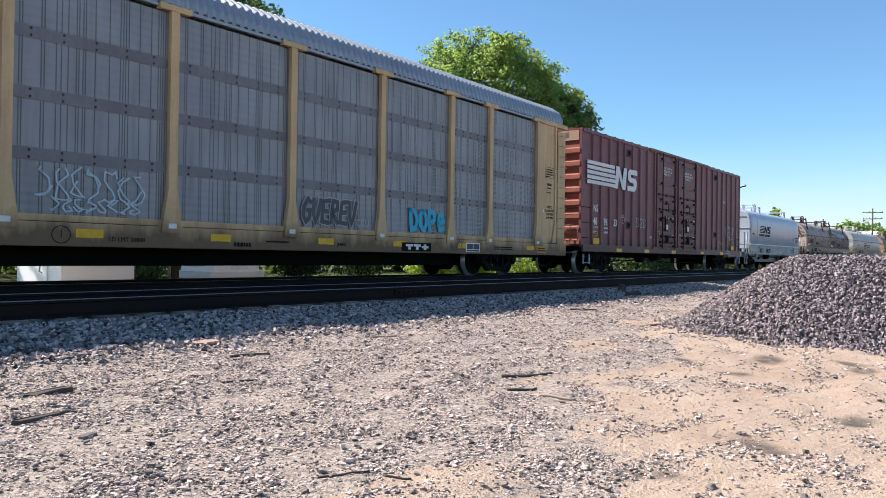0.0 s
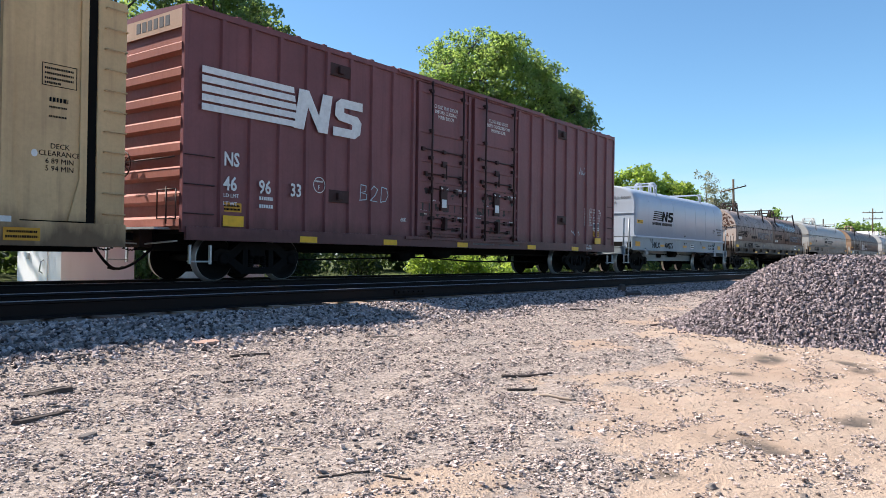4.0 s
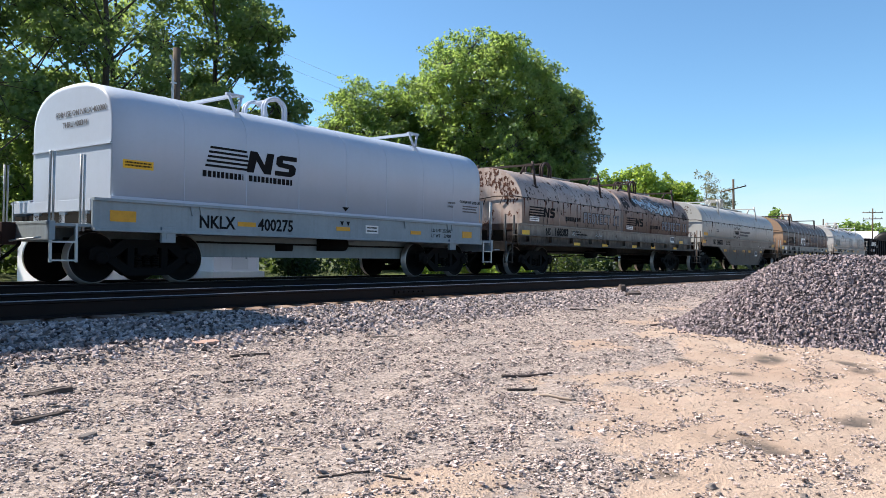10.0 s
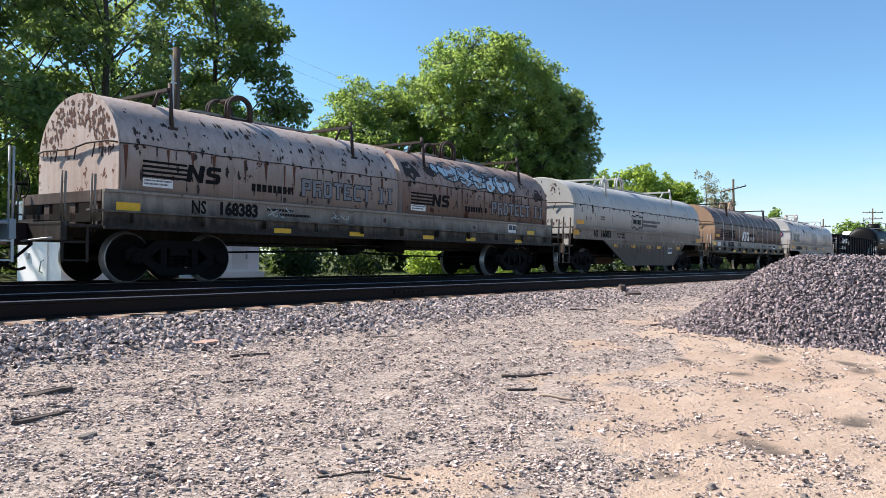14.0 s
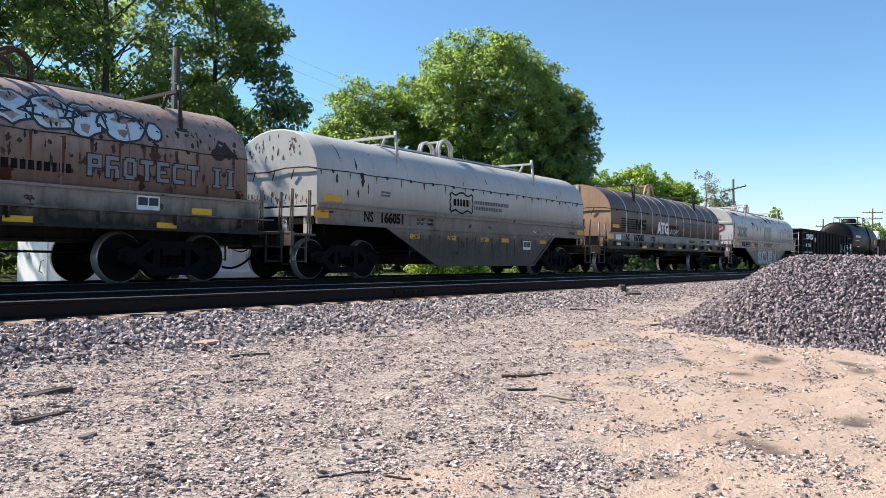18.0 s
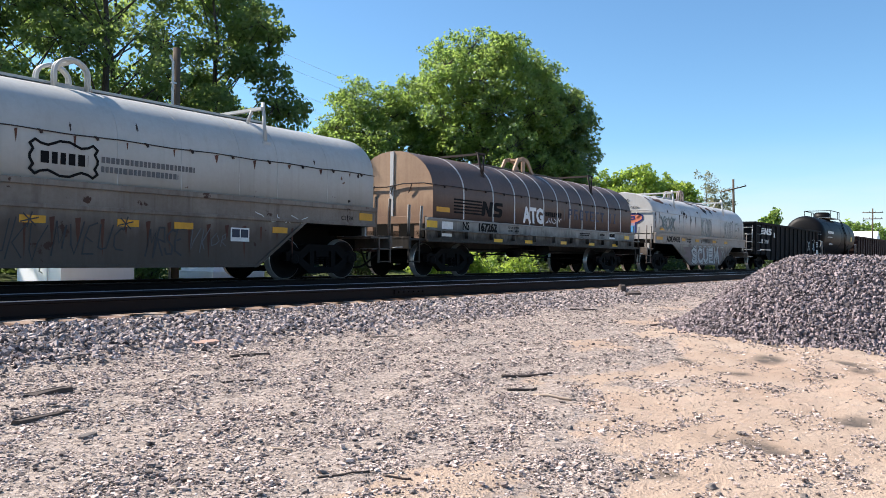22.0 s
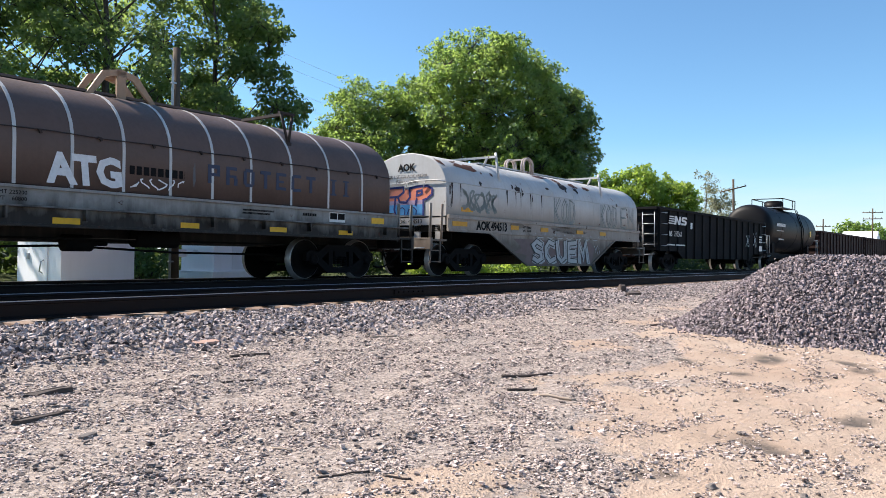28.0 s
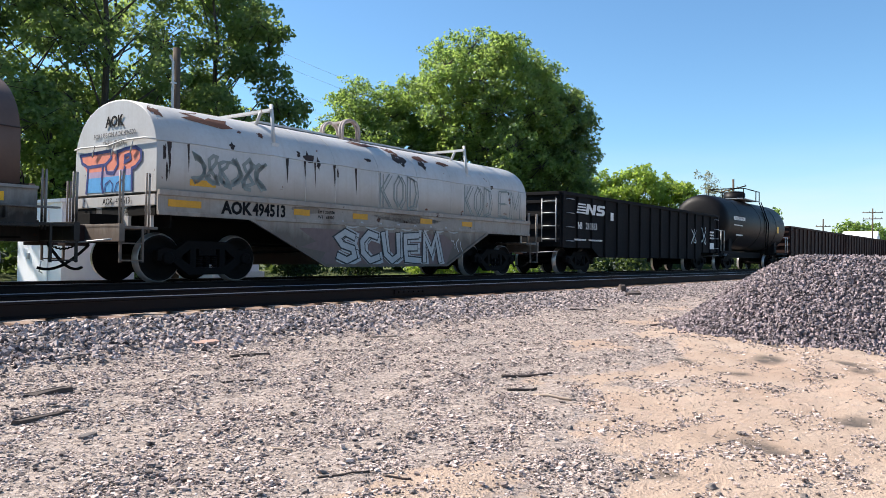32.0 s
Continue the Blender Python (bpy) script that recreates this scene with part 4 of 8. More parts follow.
# ---------- chalky white coil car on a fishbelly frame ----------
def cream_coil_car():
    car, cx = coil_car("chalky white coil car on a stained fishbelly frame", 75.1, 89.45, 75.85, 88.75, 5.15, M["cream_side"], None, None, belly=(80.16 - 82.28, 85.2 - 82.28, 78.1 - 82.28, 86.5 - 82.28), sill=(1.14, 1.66), beam=M["cream_hood"], tall=0.95)
    zs, zt, w, pw = 2.40, 3.46, 1.45, 2.15
    pr = hood_profile(1.67, zs, zt, w, pw, 20)
    surf = partial(hood_y, zs=zs, zt=zt, w=w + 0.002, power=pw)
    h = hood(car, 75.85 - cx, 88.75 - cx, pr, M["cream_hood"], M["cream_hood"], "chalky white domed steel hood", [x - cx for x in (76.66, 77.72, 78.98, 80.2, 82.22, 83.47, 84.78, 85.76, 87.2)], None, 0.014, 0.012, 0.004)
    for x in (78.75, 85.55):
        hood_stand(h, x - cx, (1.30, 2.86), 3.46, M["cream_hood"])
    lifting_loop(h, 81.95 - cx, 3.46, M["cream_hood"])
    crest_walk(h, 79.2 - cx, 86.4 - cx, 3.46, M["cream_hood"])
    clamps(h, 75.85 - cx, 88.75 - cx, 14, 2.46, -w, M["dark_patch"])
    crease_rod(h, 75.85 - cx, 88.75 - cx, 2.47, -w, M["dark_patch"])
    rnd = random.Random(41)
    chips(h, rnd, [(x - cx, z, a, b) for x, z, a, b in ((77.3, 2.36, 0.12, 0.32), (77.1, 2.68, 0.05, 0.25), (76.8, 2.0, 0.05, 0.14), (77.15, 1.98, 0.05, 0.2), (76.45, 2.3, 0.06, 0.2), (81.4, 2.6, 0.04, 0.12), (82.6, 2.75, 0.05, 0.14), (88.2, 2.4, 0.06, 0.12), (87.9, 1.8, 0.07, 0.05), (86.8, 2.6, 0.04, 0.1), (77.5, 2.15, 0.04, 0.2), (76.6, 2.95, 0.03, 0.4))], surf, M["dark_patch"])
    runs_of_rust(h, rnd, [75.95 - cx + 0.92 * k for k in range(14)], 2.44, surf, M["rust_patch"], 0.06, 0.22)
    bm = bmesh.new()
    for _ in range(110):
        yy, zz = rnd.uniform(-1.45, 1.45), rnd.uniform(1.7, 1.95) if rnd.random() < 0.5 else rnd.uniform(2.75, 3.3)
        if math.hypot(yy / 1.3, max(0, zz - 2.4) / 1.02) > 0.97:
            continue
        pts = blob(rnd, yy * 0.9, zz, rnd.uniform(0.015, 0.07), rnd.uniform(0.03, 0.15), 8, 0.5)
        bm.faces.new([bm.verts.new((75.85 - cx - 0.004 - 0.001 * rnd.random(), p, q)) for p, q in pts])
    part("end_paint_loss", bm, M["rust_patch"], h)["kind"] = "stuff"
    y = -w - 0.004
    plates("caution_label", [(76.05 - cx, 76.62 - cx, 1.77, 1.92)], y, M["amber"], h, "faded yellow caution label")
    # shield: scalloped corners and a waist between two lobes above and below
    quarter = [(0.55, 0.03), (0.50, 0.12), (0.55, 0.20), (0.47, 0.27), (0.38, 0.22), (0.27, 0.20), (0.17, 0.24), (0.08, 0.28), (0.0, 0.28)]
    upper = quarter + [(-a, b) for a, b in quarter[-2::-1]]
    outline = [(81.31 + a, 2.05 + b) for a, b in upper] + [(81.31 - a, 2.05 - b) for a, b in upper]
    ribbon([[(a - cx, b) for a, b in outline + outline[:1]]], lambda z: -w - 0.002, 0.042, M["ink_black"], h, "emblem_outline", "black shield emblem outline")
    bars([(80.93 - cx, 81.7 - cx, 1.96, 0.19)], y, M["ink_black"], h, "emblem_mark")
    bars([(81.93 - cx, 83.75 - cx, 2.06, 0.10), (81.93 - cx, 83.4 - cx, 1.90, 0.10)], y, M["ink_grey"], h, "painted_name")
    bars([(77.95 - cx, 78.3 - cx, 2.08, 0.05), (77.95 - cx, 78.3 - cx, 2.0, 0.05)], y, M["ink_grey"], h)
    y = SIDE - 0.027
    initials(car, 77.3 - cx, 1.36, 0.24, y, M["ink_black"])
    words("166051", 77.87 - cx, y, 1.36, 0.34, M["ink_black"], car, width=0.9, bold=0.016)
    words("LD LMT 223600", 79.3 - cx, y, 1.47, 0.1, M["ink_black"], car)
    words("LT WT    58400", 79.3 - cx, y, 1.36, 0.1, M["ink_black"], car)
    reflectors(car, y=SIDE - 0.024, rects=[(75.72 - cx, 76.15 - cx, 1.38, 1.55), (79.0 - cx, 79.4 - cx, 1.0, 1.12), (80.6 - cx, 81.0 - cx, 1.0, 1.12), (82.2 - cx, 82.6 - cx, 1.0, 1.12), (83.3 - cx, 83.7 - cx, 1.0, 1.12), (88.2 - cx, 88.65 - cx, 1.38, 1.55), (85.6 - cx, 86.0 - cx, 1.0, 1.12)], material=M["amber"], label="faded amber reflective strip")
    plates("data_plate", [(84.55 - cx, 85.0 - cx, 0.8, 1.07)], y + 0.002, M["ink_white"], car, "black and white data plate")
    plates("data_field", [(84.58 - cx, 84.76 - cx, 0.88, 1.04), (84.79 - cx, 84.97 - cx, 0.88, 1.04)], y - 0.005, M["ink_blue"], car)
    rnd = random.Random(6)
    for text, xa, xb, za, zb, wd, key in (("VMR", 78.95, 79.95, 0.62, 1.08, 0.024, "spray_black"), ("UKV", 80.15, 81.0, 0.45, 1.02, 0.02, "spray_black"), ("MVEUC", 81.1, 82.35, 0.55, 1.0, 0.026, "spray_black"), ("MRSE", 82.75, 83.5, 0.52, 0.98, 0.034, "spray_black"), ("VK", 83.6, 84.05, 0.6, 1.05, 0.022, "ink_grey"), ("OR", 84.1, 84.5, 0.7, 0.95, 0.018, "ink_grey")):
        st = letter_strokes(text, xa - cx, xb - cx, za, zb, 0.2)
        st = [[(x + rnd.uniform(-0.03, 0.03), z + rnd.uniform(-0.06, 0.06)) for x, z in q] for q in st]
        ribbon(st, lambda z: SIDE - 0.022, wd, M[key], car, label="scribbled spray tag")
    for xs in (79.25, 80.75, 82.35):
        ribbon([[(xs - cx + 0.14 * math.cos(a), 1.05 + 0.12 * math.sin(a)), (xs - cx - 0.14 * math.cos(a), 1.05 - 0.12 * math.sin(a))] for a in (0.3, 1.3, 2.3)], lambda z: SIDE - 0.032, 0.022, M["spray_black"], car)
    ribbon(tag_letters(rnd, 85.1 - cx, 86.6 - cx, 1.22, 1.42, 5, 2), lambda z: SIDE - 0.022, 0.016, M["ink_white"], car)
    words("C519A", 87.6 - cx, y, 1.36, 0.14, M["ink_black"], car)
    bars([(75.9 - cx, 76.3 - cx, 1.5, 0.04)], y, M["ink_black"], car)
    runs_of_rust(car, rnd, [79 - cx + 0.42 * k for k in range(18)], 1.1, lambda z: SIDE - 0.021, M["rust_patch"], 0.2, 0.75)


# ---------- umber coil car with white straps ----------
def umber_coil_car():
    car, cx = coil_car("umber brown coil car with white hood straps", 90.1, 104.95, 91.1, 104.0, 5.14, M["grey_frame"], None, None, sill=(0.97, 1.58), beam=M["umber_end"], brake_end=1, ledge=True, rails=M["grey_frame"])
    zs, zt, w, pw = 2.30, 3.46, 1.44, 2.05
    pr = hood_profile(1.6, zs, zt, w, pw, 20)
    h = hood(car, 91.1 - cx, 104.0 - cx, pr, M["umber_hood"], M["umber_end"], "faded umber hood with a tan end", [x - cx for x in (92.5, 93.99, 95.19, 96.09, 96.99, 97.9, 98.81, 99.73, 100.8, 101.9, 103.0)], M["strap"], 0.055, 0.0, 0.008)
    for x in (93.75, 100.9):
        hood_stand(h, x - cx, (1.21, 2.93), 3.46, M["dark_patch"], True)
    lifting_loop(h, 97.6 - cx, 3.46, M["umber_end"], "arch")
    crest_walk(h, 95.0 - cx, 100.4 - cx, 3.44, M["umber_hood"])
    clamps(h, 91.1 - cx, 104.0 - cx, 13, 2.46, -w, M["dark_patch"])
    crease_rod(h, 91.1 - cx, 104.0 - cx, 2.47, -w, M["dark_patch"])
    bm = bmesh.new()
    box(bm, 91.07 - cx, 91.105 - cx, -0.06, 0.06, 1.65, 3.44)
    part("end_strap", bm, M["strap"], h)
    y = -w - 0.004
    stripes_mark(h, y, 92.04 - cx, 93.36 - cx, 1.76, 2.16, 5, 94.5 - cx, M["ink_black"], 0.02)
    plates("caution_label", [(91.25 - cx, 91.84 - cx, 1.76, 1.89)], y, M["amber"], h, "faded yellow caution label")
    surf = lambda z: -w - 0.002
    words("ATG", 95.72 - cx, y - 0.006, 1.68, 0.66, M["spray_white"], h, "graffiti", width=0.95, bold=0.03, slant=-0.1)
    ribbon(tag_letters(random.Random(2), 97.1 - cx, 98.2 - cx, 1.68, 1.88, 6, 2), lambda z: -w - 0.006, 0.025, M["spray_white"], h, label="white spray-painted tag")
    bars([(97.1 - cx, 98.2 - cx, 1.92, 0.15)], y, M["ink_black"], h, "painted_name")
    blocks(h, 98.7 - cx, 1.9, 0.36, 0.27, 0.42, y, M["faded_navy"])
    chips(h, random.Random(8), [(102.9 - cx, 2.0, 0.03, 0.5), (98.4 - cx, 2.05, 0.06, 0.4)], surf, M["ink_grey"])
    y = SIDE - 0.004
    initials(car, 92.4 - cx, 1.31, 0.24, y, M["ink_black"])
    words("167262", 93.15 - cx, y, 1.31, 0.35, M["ink_black"], car, width=0.95, bold=0.02)
    words("LD LMT 225200", 94.78 - cx, y, 1.43, 0.09, M["ink_black"], car)
    words("LT WT    60800", 94.78 - cx, y, 1.33, 0.09, M["ink_black"], car)
    reflectors(car, [(90.8 - cx, 91.25 - cx, 1.32, 1.5), (94.0 - cx, 94.46 - cx, 1.0, 1.1), (95.77 - cx, 96.22 - cx, 1.0, 1.1), (98.1 - cx, 98.5 - cx, 1.02, 1.12), (100.2 - cx, 100.65 - cx, 1.02, 1.12), (102.2 - cx, 102.65 - cx, 1.02, 1.12), (103.3 - cx, 103.75 - cx, 1.32, 1.46)])
    plates("white_patch", [(91.45 - cx, 91.95 - cx, 1.3, 1.5), (91.35 - cx, 91.9 - cx, 1.1, 1.18)], y + 0.002, M["ink_white"], car, "white painted patch")
    plates("data_plate", [(101.9 - cx, 102.4 - cx, 1.3, 1.52)], y + 0.002, M["ink_white"], car, "black and white data plate")
    plates("data_field", [(101.92 - cx, 102.13 - cx, 1.36, 1.5), (102.16 - cx, 102.38 - cx, 1.36, 1.5)], y - 0.005, M["ink_black"], car)
    bars([(99.5 - cx, 100.3 - cx, 1.42, 0.035), (99.5 - cx, 100.2 - cx, 1.36, 0.035), (101.1 - cx, 101.5 - cx, 1.4, 0.06)], y, M["ink_black"], car)
    words("167262", 90.83 - cx, 0.3, 1.46, 0.15, M["ink_black"], car, turn=-90)


# ---------- scuffed white coil car with graffiti ----------
def white_coil_car():
    car, cx = coil_car("scuffed white coil car covered in graffiti", 105.65, 120.05, 106.35, 119.25, 5.15, M["aok_side"], None, None, belly=(110.5 - 112.85, 115.0 - 112.85, 108.4 - 112.85, 117.0 - 112.85), sill=(1.14, 1.66), beam=M["aok_hood"], tall=0.95)
    zs, zt, w, pw = 2.40, 3.46, 1.45, 2.15
    pr = hood_profile(1.67, zs, zt, w, pw, 20)
    surf = partial(hood_y, zs=zs, zt=zt, w=w + 0.002, power=pw)
    h = hood(car, 106.35 - cx, 119.25 - cx, pr, M["aok_hood"], M["aok_hood"], "scuffed white domed hood with rust patches", [x - cx for x in (109.92, 110.83, 112.3, 113.79, 115.25, 117.23)], None, 0.014, 0.012, 0.004)
    for x in (109.15, 116.2):
        hood_stand(h, x - cx, (1.30, 2.86), 3.46, M["aok_hood"])
    lifting_loop(h, 112.4 - cx, 3.46, M["rusty_hood"])
    crest_walk(h, 109.6 - cx, 116.8 - cx, 3.46, M["aok_hood"])
    crease_rod(h, 106.35 - cx, 119.25 - cx, 2.6, -w + 0.03, M["aok_hood"])
    rnd = random.Random(31)
    chips(h, rnd, [(x - cx, z, a, b) for x, z, a, b in ((106.55, 3.18, 0.3, 0.2), (107.6, 3.16, 0.9, 0.26), (112.3, 3.3, 0.9, 0.12), (108.85, 3.02, 0.2, 0.1), (114.3, 3.15, 0.5, 0.2), (115.2, 3.1, 0.5, 0.14), (113.2, 3.22, 0.5, 0.2))], surf, M["rust_patch"])
    chips(h, rnd, [(x - cx, z, a, b) for x, z, a, b in ((113.3, 3.0, 0.45, 0.3), (110.0, 2.68, 0.3, 0.2), (109.75, 2.72, 0.1, 0.12), (108.0, 2.68, 0.14, 0.12), (106.5, 2.4, 0.06, 0.3), (106.55, 2.05, 0.05, 0.3), (110.3, 2.55, 0.1, 0.25), (110.9, 2.42, 0.06, 0.2), (112.0, 2.85, 0.2, 0.08), (114.2, 2.95, 0.25, 0.2), (117.3, 2.6, 0.14, 0.12), (118.2, 2.5, 0.08, 0.1))], surf, M["dark_patch"])
    runs_of_rust(h, rnd, [109.4 - cx, 109.9 - cx, 110.2 - cx, 110.8 - cx, 111.5 - cx, 106.6 - cx, 107.0 - cx], 2.58, surf, M["dark_patch"], 0.3, 0.7)
    s0 = lambda z: -w - 0.003
    ribbon(tag_letters(rnd, 107.1 - cx, 108.8 - cx, 1.85, 2.45, 6, 6), s0, 0.075, M["spray_green"], h, label="grey-green scrawled spray tag")
    for word, xa, xb in (("KOD", 112.25, 113.8), ("KOD", 115.8, 117.25), ("EM", 117.5, 118.9)):
        st = letter_strokes(word, xa - cx, xb - cx, 1.76, 2.56)
        ribbon(st, s0, 0.045, M["spray_green"], h, label="faded green outline graffiti")
        ribbon([[(x + 0.11, z - 0.03) for x, z in q] for q in st], s0, 0.03, M["spray_green"], h)
    plates("caution_label", [(107.03 - cx, 107.6 - cx, 1.82, 1.94)], -w - 0.003, M["amber"], h, "faded yellow caution label")
    y = SIDE - 0.027
    words("AOK", 107.72 - cx, y, 1.34, 0.34, M["ink_black"], car, width=0.95, bold=0.014)
    words("494513", 108.46 - cx, y, 1.34, 0.34, M["ink_black"], car, width=0.85, bold=0.010)
    words("LMT 226500", 110.25 - cx, y, 1.47, 0.1, M["ink_black"], car)
    words("WT   65500", 110.25 - cx, y, 1.36, 0.1, M["ink_black"], car)
    reflectors(car, y=SIDE - 0.024, rects=[(106.55 - cx, 107.25 - cx, 1.4, 1.53), (109.55 - cx, 110.0 - cx, 1.4, 1.53), (111.35 - cx, 111.85 - cx, 1.4, 1.53), (113.85 - cx, 114.35 - cx, 1.4, 1.53), (115.7 - cx, 116.2 - cx, 1.4, 1.53)], material=M["amber"], label="faded amber reflective strip")
    # large block graffiti on the fishbelly plate
    rnd = random.Random(77)
    sb = lambda z: SIDE - 0.022
    big = letter_strokes("SCUEM", 110.75 - cx, 114.7 - cx, 0.44, 1.08, -0.16)
    filled([[(109.7 - cx, 1.13), (110.5 - cx, 1.14), (111.5 - cx, 1.12), (114.9 - cx, 1.13), (115.3 - cx, 0.9), (115.0 - cx, 0.36), (110.3 - cx, 0.36), (110.5 - cx, 0.62), (109.75 - cx, 0.72), (110.2 - cx, 0.85)]], sb, M["mauve"], car, "graffiti_backing", "dull mauve graffiti backing")
    ribbon([[(x + 0.07, z - 0.02) for x, z in q] for q in big], lambda z: SIDE - 0.024, 0.27, M["spray_silver"], car, "graffiti_shade", "pale hatched graffiti edge")
    for dx in (-0.10, 0.10, 0.2):
        ribbon([[(x + dx, z - 0.03) for x, z in q] for q in big], lambda z: SIDE - 0.027, 0.018, M["spray_black"], car, "graffiti_line")
    ribbon(big, lambda z: SIDE - 0.031, 0.205, M["spray_black"], car, "graffiti_outline", "black graffiti outline")
    ribbon(big, lambda z: SIDE - 0.037, 0.135, M["spray_silver"], car, "graffiti_fill", "silver block graffiti letters")
    for k in range(7):
        xa = 111.0 - cx + k * 0.66
        ribbon([[(xa + 0.33 + 0.31 * math.cos(a), 1.34 - 0.14 * math.sin(a)) for a in [math.pi * i / 8 for i in range(9)]]], lambda z: SIDE - 0.026, 0.035, M["spray_silver"], car, "graffiti_scallop")
    filled([blob(rnd, 113.2 - cx, 1.49, 2.6, 0.2, 18, 0.3), blob(rnd, 110.0 - cx, 1.52, 0.9, 0.18, 14, 0.3)], lambda z: SIDE - 0.016, M["cream_side"], car, "graffiti_fill")
    ribbon(tag_letters(rnd, 115.2 - cx, 115.8 - cx, 0.6, 1.05, 3, 2), lambda z: SIDE - 0.022, 0.016, M["spray_white"], car)
    # end wall: notice and painted throw-up
    xe = 106.33 - cx
    words("AOK", xe, 0.28, 2.96, 0.28, M["ink_black"], h, turn=-90, bold=0.01)
    words("FOR USE ON AOK 494500", xe, 0.72, 2.76, 0.13, M["ink_grey"], h, turn=-90)
    words("THRU 494799", xe, 0.38, 2.6, 0.13, M["ink_grey"], h, turn=-90)
    on_end = lambda p, q: (1.45 - (p - 70) / 360 * 2.9, 1.70 + (430 - q) / 355 * 1.26)

    def end_fill(pts, dx, key, label=""):
        bm = bmesh.new()
        bm.faces.new([bm.verts.new((xe + dx, *on_end(p, q))) for p, q in pts])
        part("graffiti_fill", bm, M[key], h, label)

    end_fill(((97, 213), (130, 210), (240, 205), (268, 235), (272, 213), (300, 205), (345, 203), (368, 225), (368, 270), (345, 305), (330, 312), (130, 312), (105, 255)), 0.012, "spray_pink", "coral graffiti with a navy outline")
    end_fill(((130, 312), (330, 312), (330, 345), (131, 345)), 0.012, "spray_lilac")
    end_fill(((131, 345), (330, 345), (331, 428), (127, 426)), 0.012, "spray_blue", "sky blue foot of the graffiti")
    for k, line in enumerate((((97, 213), (130, 210), (240, 205), (240, 245), (215, 278), (135, 282), (105, 255), (97, 213)), ((135, 282), (132, 350), (127, 426)), ((203, 280), (198, 380), (205, 426)), ((215, 285), (222, 322), (252, 328), (270, 285), (268, 215)), ((268, 215), (300, 205), (345, 203), (368, 225), (368, 270), (345, 305), (330, 312), (331, 428)), ((302, 242), (322, 236), (324, 262), (300, 276), (302, 242)), ((300, 300), (296, 350)), ((212, 424), (216, 385), (236, 365), (248, 385), (246, 424)), ((258, 424), (266, 385), (288, 368), (300, 390), (298, 424)))):
        bm = bmesh.new()
        strip(bm, [on_end(p, q) for p, q in line], 0.028 if k > 6 else 0.064, lambda p, q: (xe + 0.008 - 0.0005 * k, p, q))
        part("graffiti_outline", bm, M["spray_navy"], h, "navy graffiti outline")
    words("AOK  494513", 105.65 + 0.68 - cx, 0.35, 1.47, 0.17, M["ink_black"], car, turn=-90)


pale_coil_car()
old_coil_car()
cream_coil_car()
umber_coil_car()
white_coil_car()


# ---------- autorack ----------
def galvanised_perforated():
    m, nt, b = blank("perforated_galvanised_panel", 0.5, 0.25)

    def op(kind, a, c=None):
        n = nt.nodes.new("ShaderNodeMath")
        n.operation = kind
        for i, q in enumerate((a, c)):
            if q is None:
                continue
            if isinstance(q, float):
                n.inputs[i].default_value = q
            else:
                nt.links.new(q, n.inputs[i])
        return n.outputs[0]

    tc = nt.nodes.new("ShaderNodeTexCoord")
    sep = nt.nodes.new("ShaderNodeSeparateXYZ")
    nt.links.new(tc.outputs["Object"], sep.inputs[0])

    def dash(sock, period, width, shift=0.0):
        f = op("FRACT", op("ADD", op("DIVIDE", sock, period), shift))
        return op("LESS_THAN", op("ABSOLUTE", op("SUBTRACT", f, 0.5)), width / 2)

    # irregular columns of small holes, the same on every panel
    f = op("FRACT", op("DIVIDE", op("ADD", sep.outputs["X"], 12.9), 2.94))
    cols = None
    for c in (0.07, 0.086, 0.15, 0.178, 0.215, 0.262, 0.276, 0.300, 0.314, 0.37, 0.455, 0.522, 0.54, 0.556, 0.574, 0.645, 0.72, 0.768, 0.784, 0.80, 0.816, 0.86, 0.885, 0.906, 0.955, 0.97):
        one = op("LESS_THAN", op("ABSOLUTE", op("SUBTRACT", f, c)), 0.0034)
        cols = one if cols is None else op("MAXIMUM", cols, one)
    hole = op("MULTIPLY", cols, dash(sep.outputs["Z"], 0.038, 0.62))
    v = coords(nt)
    tone = mixc(nt, ramp(nt, noisy(nt, v, 0.9), 0.35, 0.7), (0.245, 0.242, 0.252), (0.315, 0.31, 0.315))
    tone = mixc(nt, ramp(nt, noisy(nt, coords(nt, (5, 5, 0.4)), 1.0), 0.45, 0.8, 0.0, 0.5), tone, (0.105, 0.098, 0.098))
    tone = mixc(nt, hole, tone, (0.008, 0.008, 0.01))
    nt.links.new(tone, b.inputs["Base Color"])
    cor = nd(nt, "TexWave", Scale=2.2, Distortion=0.0)
    cor.bands_direction = "Z"
    nt.links.new(v, cor.inputs["Vector"])
    bumped(nt, b, cor.outputs["Fac"], 0.3, 0.02)
    return m


M["galv"] = galvanised_perforated()
M["galv_plain"] = paint("dull_galvanised_band", (0.225, 0.215, 0.222), (0.115, 0.096, 0.098), 0.7, 0.5, 0.3, metal=0.2)
M["roof_steel"] = paint("galvanised_roof_steel", (0.34, 0.37, 0.41), (0.22, 0.22, 0.24), 0.4, 0.42, metal=0.35)


SILL_LOW = 0.30  # underside of the deep centre sill


